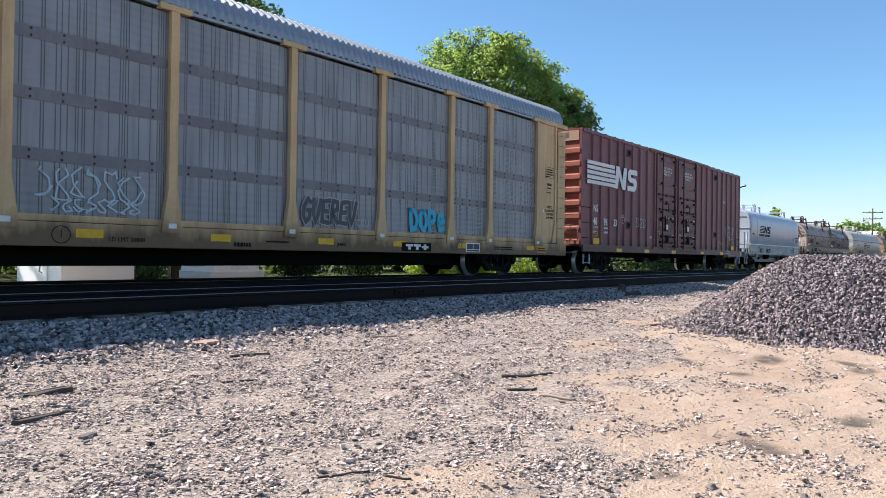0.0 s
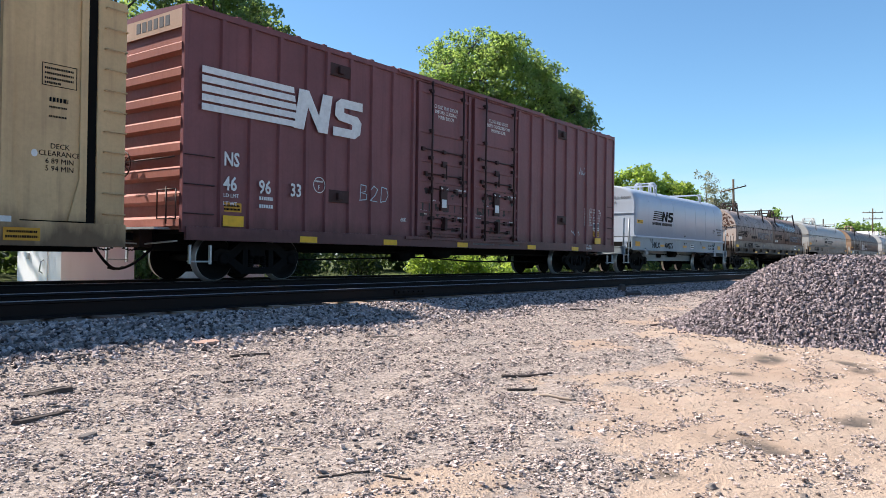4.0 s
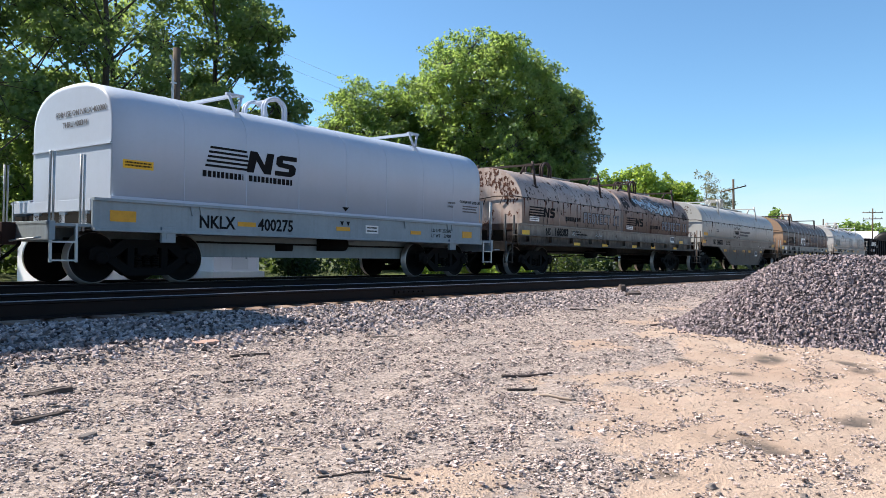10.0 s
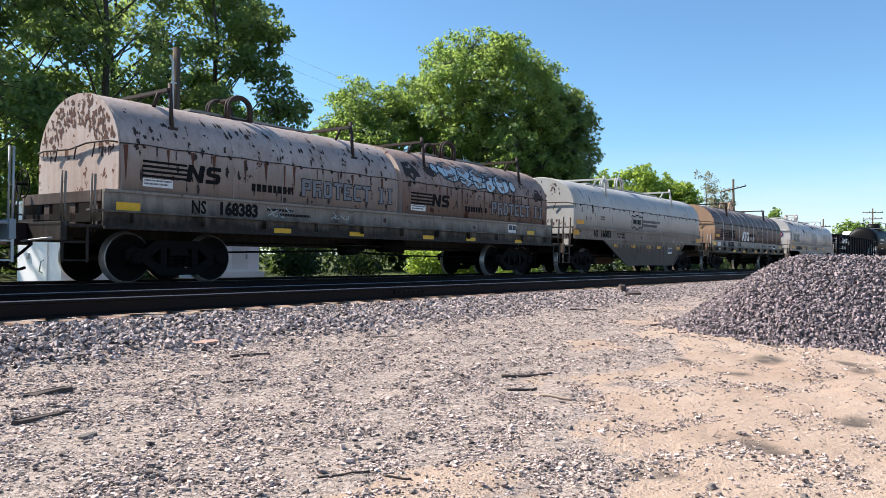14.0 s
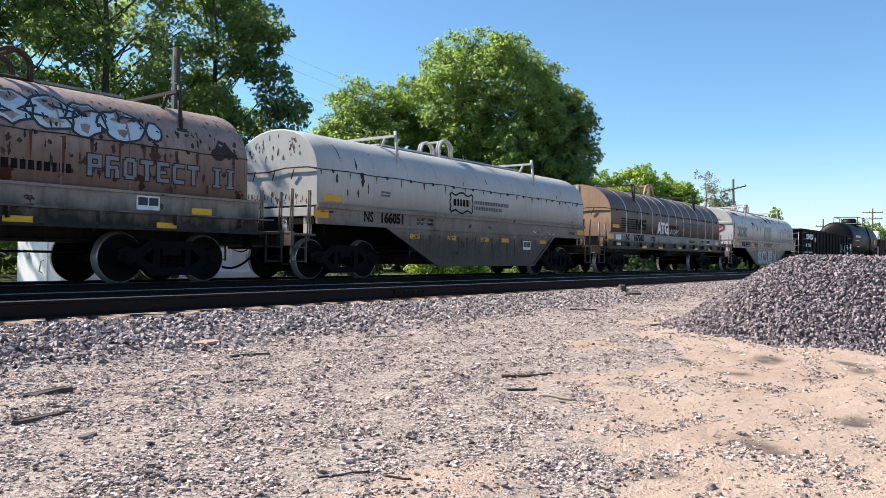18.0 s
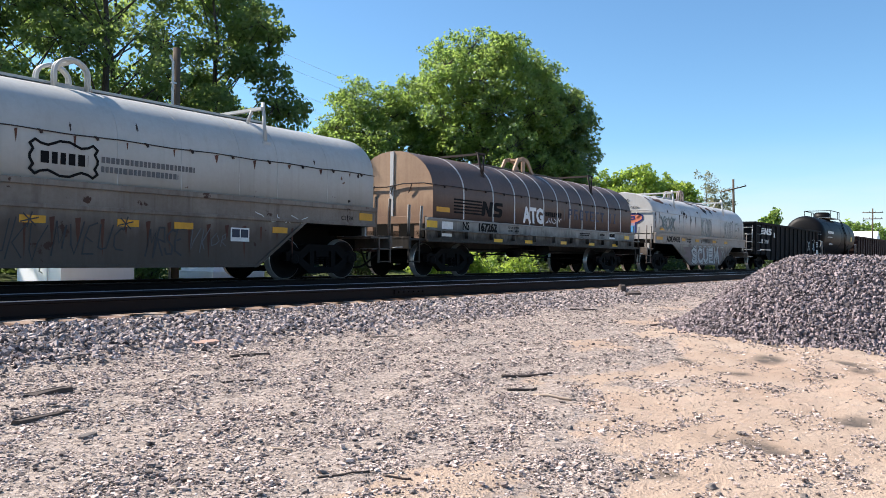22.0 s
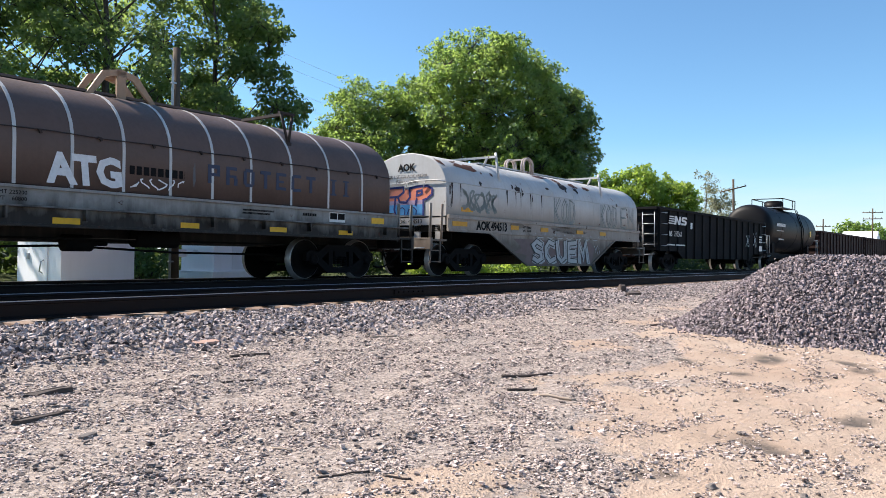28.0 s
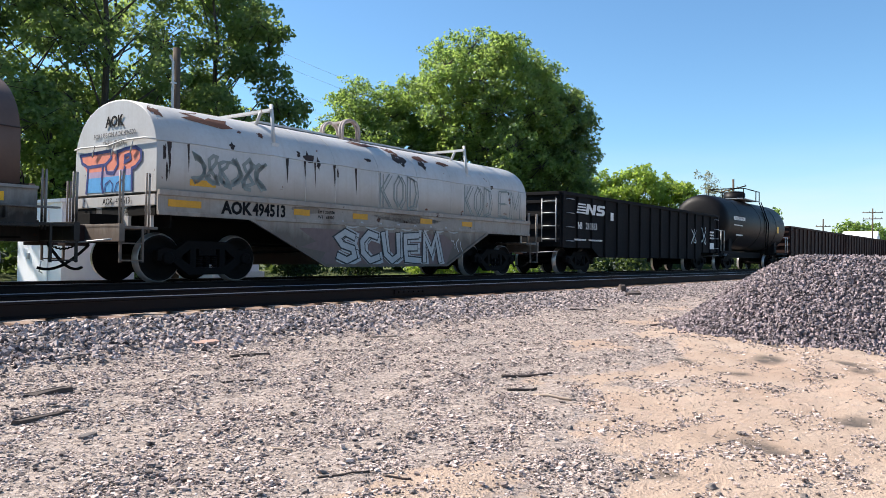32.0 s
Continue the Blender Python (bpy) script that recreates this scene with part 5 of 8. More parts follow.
def autorack():
    car, cx = start_car("autorack_car", "tan and grey enclosed autorack car with perforated side panels", "autorack car", -4.1, 23.4)
    half = 13.75
    bm = bmesh.new()
    box(bm, -half, half, -0.4, 0.4, 0.55, 1.0)
    slab(bm, [(-half + 3.6, 0.56), (-half + 4.2, SILL_LOW), (half - 4.6, SILL_LOW), (half - 4.0, 0.56)], -0.42, 0.42)
    part("centre_sill", bm, M["under"], car)
    bm = bmesh.new()
    box(bm, -half, half, -1.38, 1.38, 0.98, 1.05)
    part("deck", bm, M["under"], car)
    for sgn in (-1, 1):
        y = sgn * 1.47
        bm = bmesh.new()
        box(bm, -half, half, min(y, y - sgn * 0.06), max(y, y - sgn * 0.06), 0.64, 1.03, 0.01)
        part("side_sill", bm, M["tan"], car)
    posts = [x - cx for x in (-3.38, -0.51, 2.36, 5.23, 8.10, 10.97, 13.84, 16.70, 18.63, 21.42)]
    ends = posts[:1] + posts[1:]
    for sgn in (-1, 1):
        y = sgn * 1.38
        for xa, xb in zip(posts, posts[1:]):
            for k in range(4):
                z0 = 1.12 + k * 0.955
                bm = bmesh.new()
                box(bm, xa + 0.03, xb - 0.03, min(y, y + sgn * 0.02), max(y, y + sgn * 0.02), z0, z0 + 0.95)
                part("side_panel", bm, M["galv"], car)
            if sgn < 0:
                bm = bmesh.new()
                box(bm, xa + 0.16, xb - 0.16, y - 0.075, y - 0.03, 1.04, 1.15, 0.01)
                part("kick_strip", bm, M["tan"], car)
                for z0 in (2.02, 2.97, 3.93):
                    bm = bmesh.new()
                    slab(bm, [(xa + 0.04, z0 + 0.03), (xa + 0.16, z0 - 0.03), (xb - 0.16, z0 - 0.03), (xb - 0.04, z0 + 0.03), (xb - 0.04, z0 + 0.12), (xb - 0.16, z0 + 0.17), (xa + 0.16, z0 + 0.17), (xa + 0.04, z0 + 0.12)], y - 0.034, y - 0.02)
                    bd = part("panel_band", bm, M["galv_plain"], car)
                    for q in (0.13, 0.31, 0.5, 0.69, 0.87):
                        for zz in (0.015, 0.125):
                            bm = bmesh.new()
                            rod(bm, (xa + (xb - xa) * q, y - 0.03, z0 + zz), (xa + (xb - xa) * q, y - 0.05, z0 + zz), 0.02, 6)
                            part("bolt", bm, M["dark_patch"], bd)
        for x in posts:
            bm = bmesh.new()
            yy = y + sgn * 0.03
            slab(bm, [(x - 0.085, 1.75), (x - 0.21, 0.98), (x - 0.21, 0.92), (x + 0.21, 0.92), (x + 0.21, 0.98), (x + 0.085, 1.75), (x + 0.085, 5.0), (x - 0.085, 5.0)], min(yy, yy + sgn * 0.10), max(yy, yy + sgn * 0.10))
            po = part("side_post", bm, M["tan"], car)
            if sgn < 0:
                bm = bmesh.new()
                box(bm, x - 0.33, x + 0.33, y - 0.15, y - 0.03, 4.95, 5.06, 0.008)
                part("post_cap", bm, M["tan"], po)
                bm = bmesh.new()
                box(bm, x - 0.08, x + 0.08, y - 0.136, y - 0.13, 1.0, 1.09)
                part("stencil_plate", bm, M["ink_white"], po)
    for sgn in (-1, 1):
        for ys in (-1, 1):
            y = ys * 1.42
            xa, xb = sorted((sgn * (half - 2.0), sgn * (half - 0.70)))
            if sgn < 0:
                xa, xb = -half + 0.62, posts[0] + 0.05
            bm = bmesh.new()
            box(bm, xa, xb, min(y, y + ys * 0.03), max(y, y + ys * 0.03), 1.05, 5.0)
            ep = part("end_panel", bm, M["tan"], car)
            bm = bmesh.new()
            slab(bm, [(sgn * (half - 1.02), 1.05), (sgn * (half - 0.73), 1.05), (sgn * (half - 0.73), 1.75), (sgn * (half - 0.84), 1.75)], min(y, y + ys * 0.08), max(y, y + ys * 0.08))
            box(bm, min(sgn * (half - 0.84), sgn * (half - 0.73)), max(sgn * (half - 0.84), sgn * (half - 0.73)), min(y, y + ys * 0.07), max(y, y + ys * 0.07), 1.75, 4.98)
            part("corner_post", bm, M["tan"], ep)
            xa, xb = sorted((sgn * (half - 0.52), sgn * half))
            bm = bmesh.new()
            box(bm, xa, xb, min(y, y - ys * 1.40), max(y, y - ys * 1.40), 0.92, 4.86, 0.04)
            dr = part("end_door", bm, M["tan"], car)
            # near-black strip added as the shade in the gap beside the door
            bm = bmesh.new()
            xa, xb = sorted((sgn * (half - 0.72), sgn * (half - 0.50)))
            box(bm, xa, xb, min(ys * 1.36, ys * 1.39), max(ys * 1.36, ys * 1.39), 0.98, 4.9)
            part("door_jamb", bm, M["under"], car)
            if ys < 0 and sgn > 0:
                ladder(dr, half - 0.40, half - 0.03, 1.2, 4.7, -1.44, 11, M["tan"], "ladder", 0.013, False)
    bm = bmesh.new()
    box(bm, posts[-1], half - 0.02, -1.50, -1.36, 4.95, 5.08, 0.01)
    part("header_beam", bm, M["tan"], car)
    # ribbed roof
    bm = bmesh.new()
    prof = [(-1.48, 5.03), (-1.47, 5.18), (-1.36, 5.45), (-1.05, 5.66), (-0.5, 5.77), (0, 5.80), (0.5, 5.77), (1.05, 5.66), (1.36, 5.45), (1.47, 5.18), (1.48, 5.03)]
    xs, rise = [], {}
    x = -half + 0.6
    while x < half - 0.4:
        for dx, up in ((0, 0.0), (0.045, 0.045), (0.10, 0.045), (0.145, 0.0)):
            xs.append(x + dx)
            rise[x + dx] = up
        x += 0.19
    loft(bm, lambda q: [(y * (1 + rise[q] * 0.5), z + rise[q]) for y, z in prof], xs, smooth=False)
    rf = part("ribbed_roof", bm, M["roof_steel"], car, "galvanised ribbed steel roof")
    bm = bmesh.new()
    loft(bm, [(y * 0.985, z + 0.03) for y, z in prof], [half - 0.5, half - 0.32], smooth=False)
    part("roof_end_cap", bm, M["dark_patch"], rf)
    for sgn in (-1, 1):
        bm = bmesh.new()
        box(bm, -half, half, sgn * 1.43 - 0.05, sgn * 1.43 + 0.05, 4.99, 5.05, 0.008)
        part("roof_rail", bm, M["roof_steel"], car)
        couple(car, sgn * half, sgn)
    # stencils and spray paint
    y = -1.474
    reflectors(car, [(x - cx, x + 0.47 - cx, 0.79, 0.93) for x in (6.34, 8.95, 11.76, 14.3, 17.05, 20.75)], y)
    plates("warning_plate", [(21.4 - cx, 21.95 - cx, 0.72, 0.92)], y - 0.001, M["amber"], car, "black-edged yellow warning plate")
    bars([(21.45 - cx, 21.9 - cx, 0.84, 0.035), (21.43 - cx, 21.92 - cx, 0.76, 0.04)], y - 0.009, M["ink_black"], car)
    plates("name_plate", [(14.62 - cx, 15.82 - cx, 0.68, 0.9)], y - 0.001, M["ink_black"], car, "black plate with white marks")
    plates("painted_mark", [(14.78 - cx, 15.06 - cx, 0.80, 0.86), (14.87 - cx, 14.97 - cx, 0.72, 0.80), (15.1 - cx, 15.38 - cx, 0.80, 0.86), (15.19 - cx, 15.29 - cx, 0.72, 0.80), (15.42 - cx, 15.7 - cx, 0.76, 0.82), (15.51 - cx, 15.61 - cx, 0.72, 0.86)], y - 0.008, M["ink_white"], car)
    plates("data_plate", [(17.43 - cx, 18.12 - cx, 0.69, 0.95)], y - 0.001, M["ink_white"], car, "black and white data plate")
    plates("data_field", [(17.47 - cx, 17.75 - cx, 0.77, 0.92), (17.79 - cx, 18.08 - cx, 0.77, 0.92), (17.47 - cx, 18.08 - cx, 0.71, 0.75)], y - 0.008, M["ink_blue"], car)
    words("LD LMT 20000", 6.9 - cx, y - 0.003, 0.74, 0.11, M["ink_black"], car)
    ring = [(6.1 - cx + 0.15 * math.cos(k * math.tau / 20), 0.83 + 0.14 * math.sin(k * math.tau / 20)) for k in range(21)]
    ribbon([ring, [(6.1 - cx, 0.78), (6.1 - cx, 0.9)]], lambda z: y, 0.014, M["ink_black"], car, "stencil_ring")
    words("JEREO", 12.35 - cx, y - 0.003, 0.76, 0.11, M["ink_black"], car)
    bars([(9.5 - cx, 9.9 - cx, 0.7, 0.08), (18.9 - cx, 19.9 - cx, 0.84, 0.03), (18.9 - cx, 19.9 - cx, 0.78, 0.03), (10.3 - cx, 10.9 - cx, 0.8, 0.03)], y, M["ink_black"], car)
    ribbon(tag_letters(random.Random(9), 16.6 - cx, 17.3 - cx, 0.7, 0.95, 5, 3) + tag_letters(random.Random(10), 18.3 - cx, 19.6 - cx, 0.7, 0.93, 8, 2), lambda z: y - 0.002, 0.016, M["ink_grey"], car)
    sf = lambda z: -1.40
    rnd = random.Random(20)
    ribbon(tag_letters(rnd, 5.7 - cx, 7.6 - cx, 1.35, 1.95, 7, 4) + tag_letters(rnd, 5.9 - cx, 7.5 - cx, 1.2, 1.45, 8, 3), lambda z: -1.43, 0.026, M["spray_pale"], car, label="pale blue scrawled spray tag")
    q = letter_strokes("GVEREV", 11.3 - cx, 13.0 - cx, 1.28, 1.78, 0.1)
    ribbon(q, lambda z: -1.43, 0.15, M["spray_silver"], car, label="white outline spray tag")
    ribbon(q, lambda z: -1.436, 0.105, M["spray_dusk"], car, "graffiti_fill")
    ribbon(letter_strokes("CRU", 13.0 - cx, 13.45 - cx, 1.24, 1.4), lambda z: -1.43, 0.025, M["spray_silver"], car)
    ribbon(letter_strokes("DOPe", 14.95 - cx, 16.48 - cx, 1.24, 1.74, -0.06), lambda z: -1.432, 0.125, M["spray_cyan"], car, label="turquoise spray-painted word")
    y = -1.452
    bm = bmesh.new()
    xq = 21.95 - cx
    ribbon([[(xq, 3.55), (xq + 0.55, 3.55), (xq + 0.55, 3.2), (xq, 3.2), (xq, 3.55)]], lambda z: y, 0.012, M["ink_black"], car, "stencil_frame")
    bars([(xq + 0.04, xq + 0.5, 3.46, 0.035), (xq + 0.04, xq + 0.5, 3.38, 0.035), (xq + 0.04, xq + 0.5, 3.3, 0.035), (xq + 0.04, xq + 0.3, 3.23, 0.035), (xq + 0.12, xq + 0.42, 2.95, 0.07), (xq + 0.12, xq + 0.4, 2.85, 0.03), (xq + 0.12, xq + 0.4, 2.7, 0.03)], y, M["ink_black"], car)
    words("DECK\nCLEARANCE\n6 89 MIN\n5 94 MIN", xq + 0.3, y - 0.002, 2.2, 0.12, M["ink_black"], car, align="CENTER")
    ring = [(xq - 0.1 + 0.05 * math.cos(k * math.tau / 14), 2.1 + 0.06 * math.sin(k * math.tau / 14)) for k in range(14)]
    filled([ring], lambda z: y, M["ink_white"], car, "round_plate")
    add_trucks(car, (-4.4 + 3.0 - cx, 19.6 - cx))
    under_gear(car, half, 0.76, -2.0)


M["dusty_band"] = paint("dusty_tan_paint", (0.45, 0.31, 0.22), (0.26, 0.15, 0.11), 0.5, 0.6, 0.4)
M["grease"] = plain("black_door_grease", (0.022, 0.014, 0.014), 0.5)


# ---------- boxcar ----------
def boxcar():
    car, cx = start_car("boxcar", "oxide brown steel boxcar with double plug doors", "boxcar", 24.6, 43.4)
    half = 9.4
    zb, zt = 1.0, 5.18
    L = lambda x: x - cx
    bm = bmesh.new()
    box(bm, -half + 0.05, half - 0.05, -0.35, 0.35, 0.6, 1.0)
    part("centre_sill", bm, M["under"], car)
    bm = bmesh.new()
    box(bm, -half + 0.08, half - 0.08, -1.38, 1.38, 0.94, 1.02)
    part("floor_plate", bm, M["under"], car)
    posts = (25.4, 26.1, 26.85, 27.6, 28.2, 28.95, 29.7, 30.45, 31.25, 36.42, 37.2, 37.95, 38.8, 39.55, 40.33, 41.1, 41.9, 42.7)
    for sgn in (-1, 1):
        y = sgn * 1.42
        out = lambda d: (min(y, y + sgn * d), max(y, y + sgn * d))
        bm = bmesh.new()
        box(bm, -half, half, min(y, y - sgn * 0.04), max(y, y - sgn * 0.04), zb, zt)
        side = part("side_wall", bm, M["brown"], car)
        bm = bmesh.new()
        box(bm, -half, half, *out(0.075), 0.80, 1.06, 0.012)
        part("side_sill", bm, M["brown"], car)
        bm = bmesh.new()
        box(bm, -half, half, *out(0.05), 5.10, 5.22, 0.012)
        part("top_chord", bm, M["brown"], car)
        bm = bmesh.new()
        box(bm, L(30.6), L(37.9), *out(0.10), 5.14, 5.24, 0.01)
        part("door_track", bm, M["brown"], car)
        bm = bmesh.new()
        box(bm, L(30.9), L(37.3), *out(0.11), 0.98, 1.06, 0.01)
        part("door_sill_track", bm, M["brown"], car)
        for x in posts:
            bm = bmesh.new()
            yo = y + sgn * 0.06
            ring = [(L(x) - 0.07, y), (L(x) - 0.045, yo), (L(x) + 0.045, yo), (L(x) + 0.07, y)]
            a = [bm.verts.new((px, py, 1.06)) for px, py in ring]
            b = [bm.verts.new((px, py, 5.10)) for px, py in ring]
            for k in range(3):
                bm.faces.new((a[k], a[k + 1], b[k + 1], b[k]))
            bm.faces.new(a)
            bm.faces.new(b[::-1])
            part("side_post", bm, M["brown"], side)
        # double plug doors
        for i, (xa, xb) in enumerate(((31.38, 33.68), (33.9, 36.34))):
            bm = bmesh.new()
            box(bm, L(xa), L(xb), *out(0.05), 1.08, 5.06, 0.012)
            door = part("plug_door", bm, M["brown"], car)
            for z in (1.16, 1.42, 1.68, 1.95, 2.5, 3.02, 3.78, 4.82):
                bm = bmesh.new()
                box(bm, L(xa) + 0.06, L(xb) - 0.06, *out(0.085), z, z + 0.07, 0.01)
                part("door_rail", bm, M["brown"], door)
            for x in (xa + 0.04, xb - 0.04):
                bm = bmesh.new()
                box(bm, L(x) - 0.05, L(x) + 0.05, *out(0.10), 1.08, 5.06, 0.01)
                part("door_stile", bm, M["brown"], door)
            for x in (xa + 0.52, xb - 0.38):
                bm = bmesh.new()
                yr = y + sgn * 0.14
                rod(bm, (L(x), yr, 1.02), (L(x), yr, 5.15), 0.027, 8)
                for z in (1.1, 1.5, 2.2, 2.55, 3.1, 3.8, 4.85):
                    box(bm, L(x) - 0.06, L(x) + 0.06, *out(0.15), z, z + 0.09, 0.006)
                part("lock_pipe", bm, M["brown_dark"], door)
            bm = bmesh.new()
            xm = (xa + xb) / 2 - 0.05
            box(bm, L(xm) - 0.14, L(xm) + 0.14, *out(0.12), 1.78, 2.44, 0.01)
            rod(bm, (L(xm), y + sgn * 0.18, 2.62), (L(xm), y + sgn * 0.18, 3.0), 0.02)
            box(bm, L(xm) - 0.1, L(xm) + 0.1, *out(0.13), 2.95, 3.1, 0.01)
            box(bm, L(xm) - 0.05, L(xm) + 0.05, *out(0.2), 1.25, 1.6, 0.01)
            part("lock_gear", bm, M["brown_dark"], door)
            for zz, wd in ((1.3, 1.1), (1.56, 0.8), (2.34, 0.9), (2.72, 1.3), (3.35, 1.5)):
                bm = bmesh.new()
                yr = y + sgn * 0.115
                rod(bm, (L(xm) - wd * 0.6, yr, zz), (L(xm) + wd * 0.6, yr, zz), 0.018, 6)
                for e in (-0.6, 0.0, 0.6):
                    box(bm, L(xm) + wd * e - 0.05, L(xm) + wd * e + 0.05, *out(0.13), zz - 0.05, zz + 0.05, 0.006)
                part("lock_rod", bm, M["brown_dark"], door)
            if sgn < 0:
                rg = random.Random(90 + i)
                chips(door, rg, [(L(xa) + rg.uniform(0.1, xb - xa - 0.1), rg.uniform(1.15, 2.7), rg.uniform(0.05, 0.3), rg.uniform(0.04, 0.16)) for _ in range(26)], lambda z: y - 0.052, M["grease"], "grease_stain")
                runs_of_rust(door, rg, [L(xa) + 0.25 + k * 0.28 for k in range(8)], 1.95, lambda z: y - 0.052, M["grease"], 0.1, 0.5)
            if sgn < 0:
                yy = y - 0.123
                plates("card_holder", [(L(xm) - 0.11, L(xm) + 0.09, 1.86, 2.08)], yy, M["ink_white"], door, "white route card")
                filled([[(L(xm) - 0.16, 2.42), (L(xm) - 0.05, 2.36), (L(xm) - 0.14, 2.34)], [(L(xm) + 0.16, 2.4), (L(xm) + 0.05, 2.34), (L(xm) + 0.15, 2.32)]], lambda z: yy, M["ink_white"], door, "arrow_mark")
                words(("CLOSE THIS DOOR\nBEFORE CLOSING\nMAIN DOOR", "CLOSE AND LOCK\nBOTH DOORS BEFORE\nMOVING CAR")[i], L(xm + 0.12), y - 0.056, 4.5, 0.135, M["ink_white"], door, align="CENTER", width=0.92)
                bars([(L(xa + 0.12), L(xa + 0.42), 1.72, 0.04), (L(xa + 0.12), L(xa + 0.42), 1.65, 0.04), (L(xb - 0.5), L(xb - 0.2), 1.6, 0.04), (L(xb - 0.6), L(xb - 0.1), 2.36, 0.05), (L(xa + 0.6), L(xa + 0.8), 1.98, 0.07)], y - 0.052, M["ink_white"], door)
        # small fittings
        if sgn < 0:
            for x, z in ((28.57, 4.62), (28.57, 1.75), (39.2, 4.6), (39.2, 1.7)):
                bm = bmesh.new()
                box(bm, L(x) - 0.36, L(x) + 0.36, *out(0.05), z, z + 0.28, 0.01)
                box(bm, L(x) - 0.08, L(x) + 0.08, *out(0.13), z + 0.06, z + 0.22, 0.02)
                part("stake_bracket", bm, M["brown_dark"], side)
            reflectors(car, [(L(x), L(x) + 0.5, 0.79 + 0.03, 0.95) for x in (27.4, 30.1, 33.15, 36.92, 39.9)] + [(L(25.41), L(25.9), 1.09, 1.3), (L(41.69), L(42.17), 1.09, 1.3)], y - 0.077)
            plates("inspection_label", [(L(25.41), L(25.9), 1.38, 1.56), (L(41.69), L(42.17), 1.36, 1.54)], y - 0.003, M["amber"], car, "amber inspection label")
            bars([(L(25.45), L(25.86), 1.48, 0.04), (L(25.45), L(25.86), 1.41, 0.04), (L(41.72), L(42.14), 1.47, 0.04), (L(41.72), L(42.14), 1.4, 0.04)], y - 0.011, M["ink_black"], car)
            ym = y - 0.064
            stripes_mark(car, ym, L(24.9), L(27.15), 3.3, 4.1, 5, L(29.3), M["ink_white"], 0.0, 1.45)
            initials(car, L(25.42), 2.28, 0.27, ym, M["ink_white"])
            for ch, xx in (("46", 25.42), ("96", 26.28), ("33", 27.12)):
                words(ch, L(xx), ym, 1.8, 0.38, M["ink_white"], car, width=0.85, bold=0.008)
            words("LD LMT", L(25.42), ym, 1.66, 0.11, M["ink_white"], car)
            words("LT WT", L(25.42), ym, 1.5, 0.11, M["ink_white"], car)
            bars([(L(26.3), L(26.65), 1.66, 0.07), (L(26.3), L(26.65), 1.5, 0.07)], ym, M["ink_white"], car)
            ring = [(L(27.95) + 0.17 * math.cos(k * math.tau / 22), 2.1 + 0.17 * math.sin(k * math.tau / 22)) for k in range(23)]
            ribbon([ring], lambda z: y - 0.062, 0.016, M["ink_white"], car, "stencil_ring")
            words("F", L(27.91), y - 0.066, 2.0, 0.13, M["ink_white"], car)
            bars([(L(27.84), L(28.06), 2.16, 0.035)], y - 0.063, M["ink_white"], car)
            ribbon(letter_strokes("BZD", L(29.2), L(30.3), 1.85, 2.22, 0.1), lambda z: y - 0.062, 0.02, M["spray_pale"], car, label="thin pale spray tag")
            words("60K", L(30.8), y - 0.006, 1.42, 0.14, M["ink_white"], car)
            data = (("EXH", "17-1"), ("EXW", "10-8"), ("EW", "9-7"), ("IL", "60-9"), ("IW", "9-2"), ("IH", "13-1"), ("CU.FT.", "7285"))
            for k, (p, q) in enumerate(data):
                words(p, L(40.98), y - 0.006, 2.3 - k * 0.095, 0.095, M["ink_white"], car)
                words(q, L(41.38), y - 0.006, 2.3 - k * 0.095, 0.095, M["ink_white"], car)
            for k, (p, q) in enumerate((("EXH H", "5-2"), ("EXW H", "14-10"), ("H", "15-8"), ("EMPTY CG", "5-3"), ("FLOOR H", "3-8"))):
                words(p, L(41.66), y - 0.006, 2.3 - k * 0.095, 0.09, M["ink_white"], car)
                words(q, L(42.13), y - 0.006, 2.3 - k * 0.095, 0.09, M["ink_white"], car)
            plates("data_plate", [(L(41.68), L(42.18), 1.58, 1.86)], y - 0.003, M["ink_white"], car, "black and white data plate")
            plates("data_field", [(L(41.71), L(41.96), 1.68, 1.83), (L(41.99), L(42.15), 1.68, 1.83), (L(41.71), L(42.15), 1.61, 1.65)], y - 0.010, M["ink_blue"], car)
            words("B214", L(41.78), y - 0.006, 1.47 + 0.0, 0.13, M["ink_white"], car)
            words("LIFT AND\nJACK HERE", L(41.0), y - 0.079, 0.98, 0.10, M["ink_white"], car)
            ribbon(tag_letters(random.Random(14), L(39.95), L(40.6), 1.32, 1.52, 4, 2), lambda z: y - 0.004, 0.022, M["spray_pale"], car, label="white spray-painted tag")
            ribbon(tag_letters(random.Random(15), L(40.5), L(41.0), 3.5, 3.85, 4, 2), lambda z: y - 0.004, 0.018, M["spray_pale"], car)
            bars([(L(33.9), L(35.0), 0.9, 0.05), (L(35.3), L(36.4), 0.9, 0.05)], y - 0.078, M["ink_grey"], car)
            ladder(car, L(24.56), L(25.2), 1.3, 2.4, y - 0.03, 3, M["brown_dark"], "grab_iron", 0.012, False)
            ladder(car, L(42.75), L(43.25), 1.3, 2.5, y - 0.03, 4, M["brown_dark"], "grab_iron", 0.012, False)
        for e in (-1, 1):
            ladder(car, e * half - e * 0.55, e * half - e * 0.1, 0.4, 0.66, sgn * 1.46, 1, M["galv_rail"], "sill_step", 0.016)
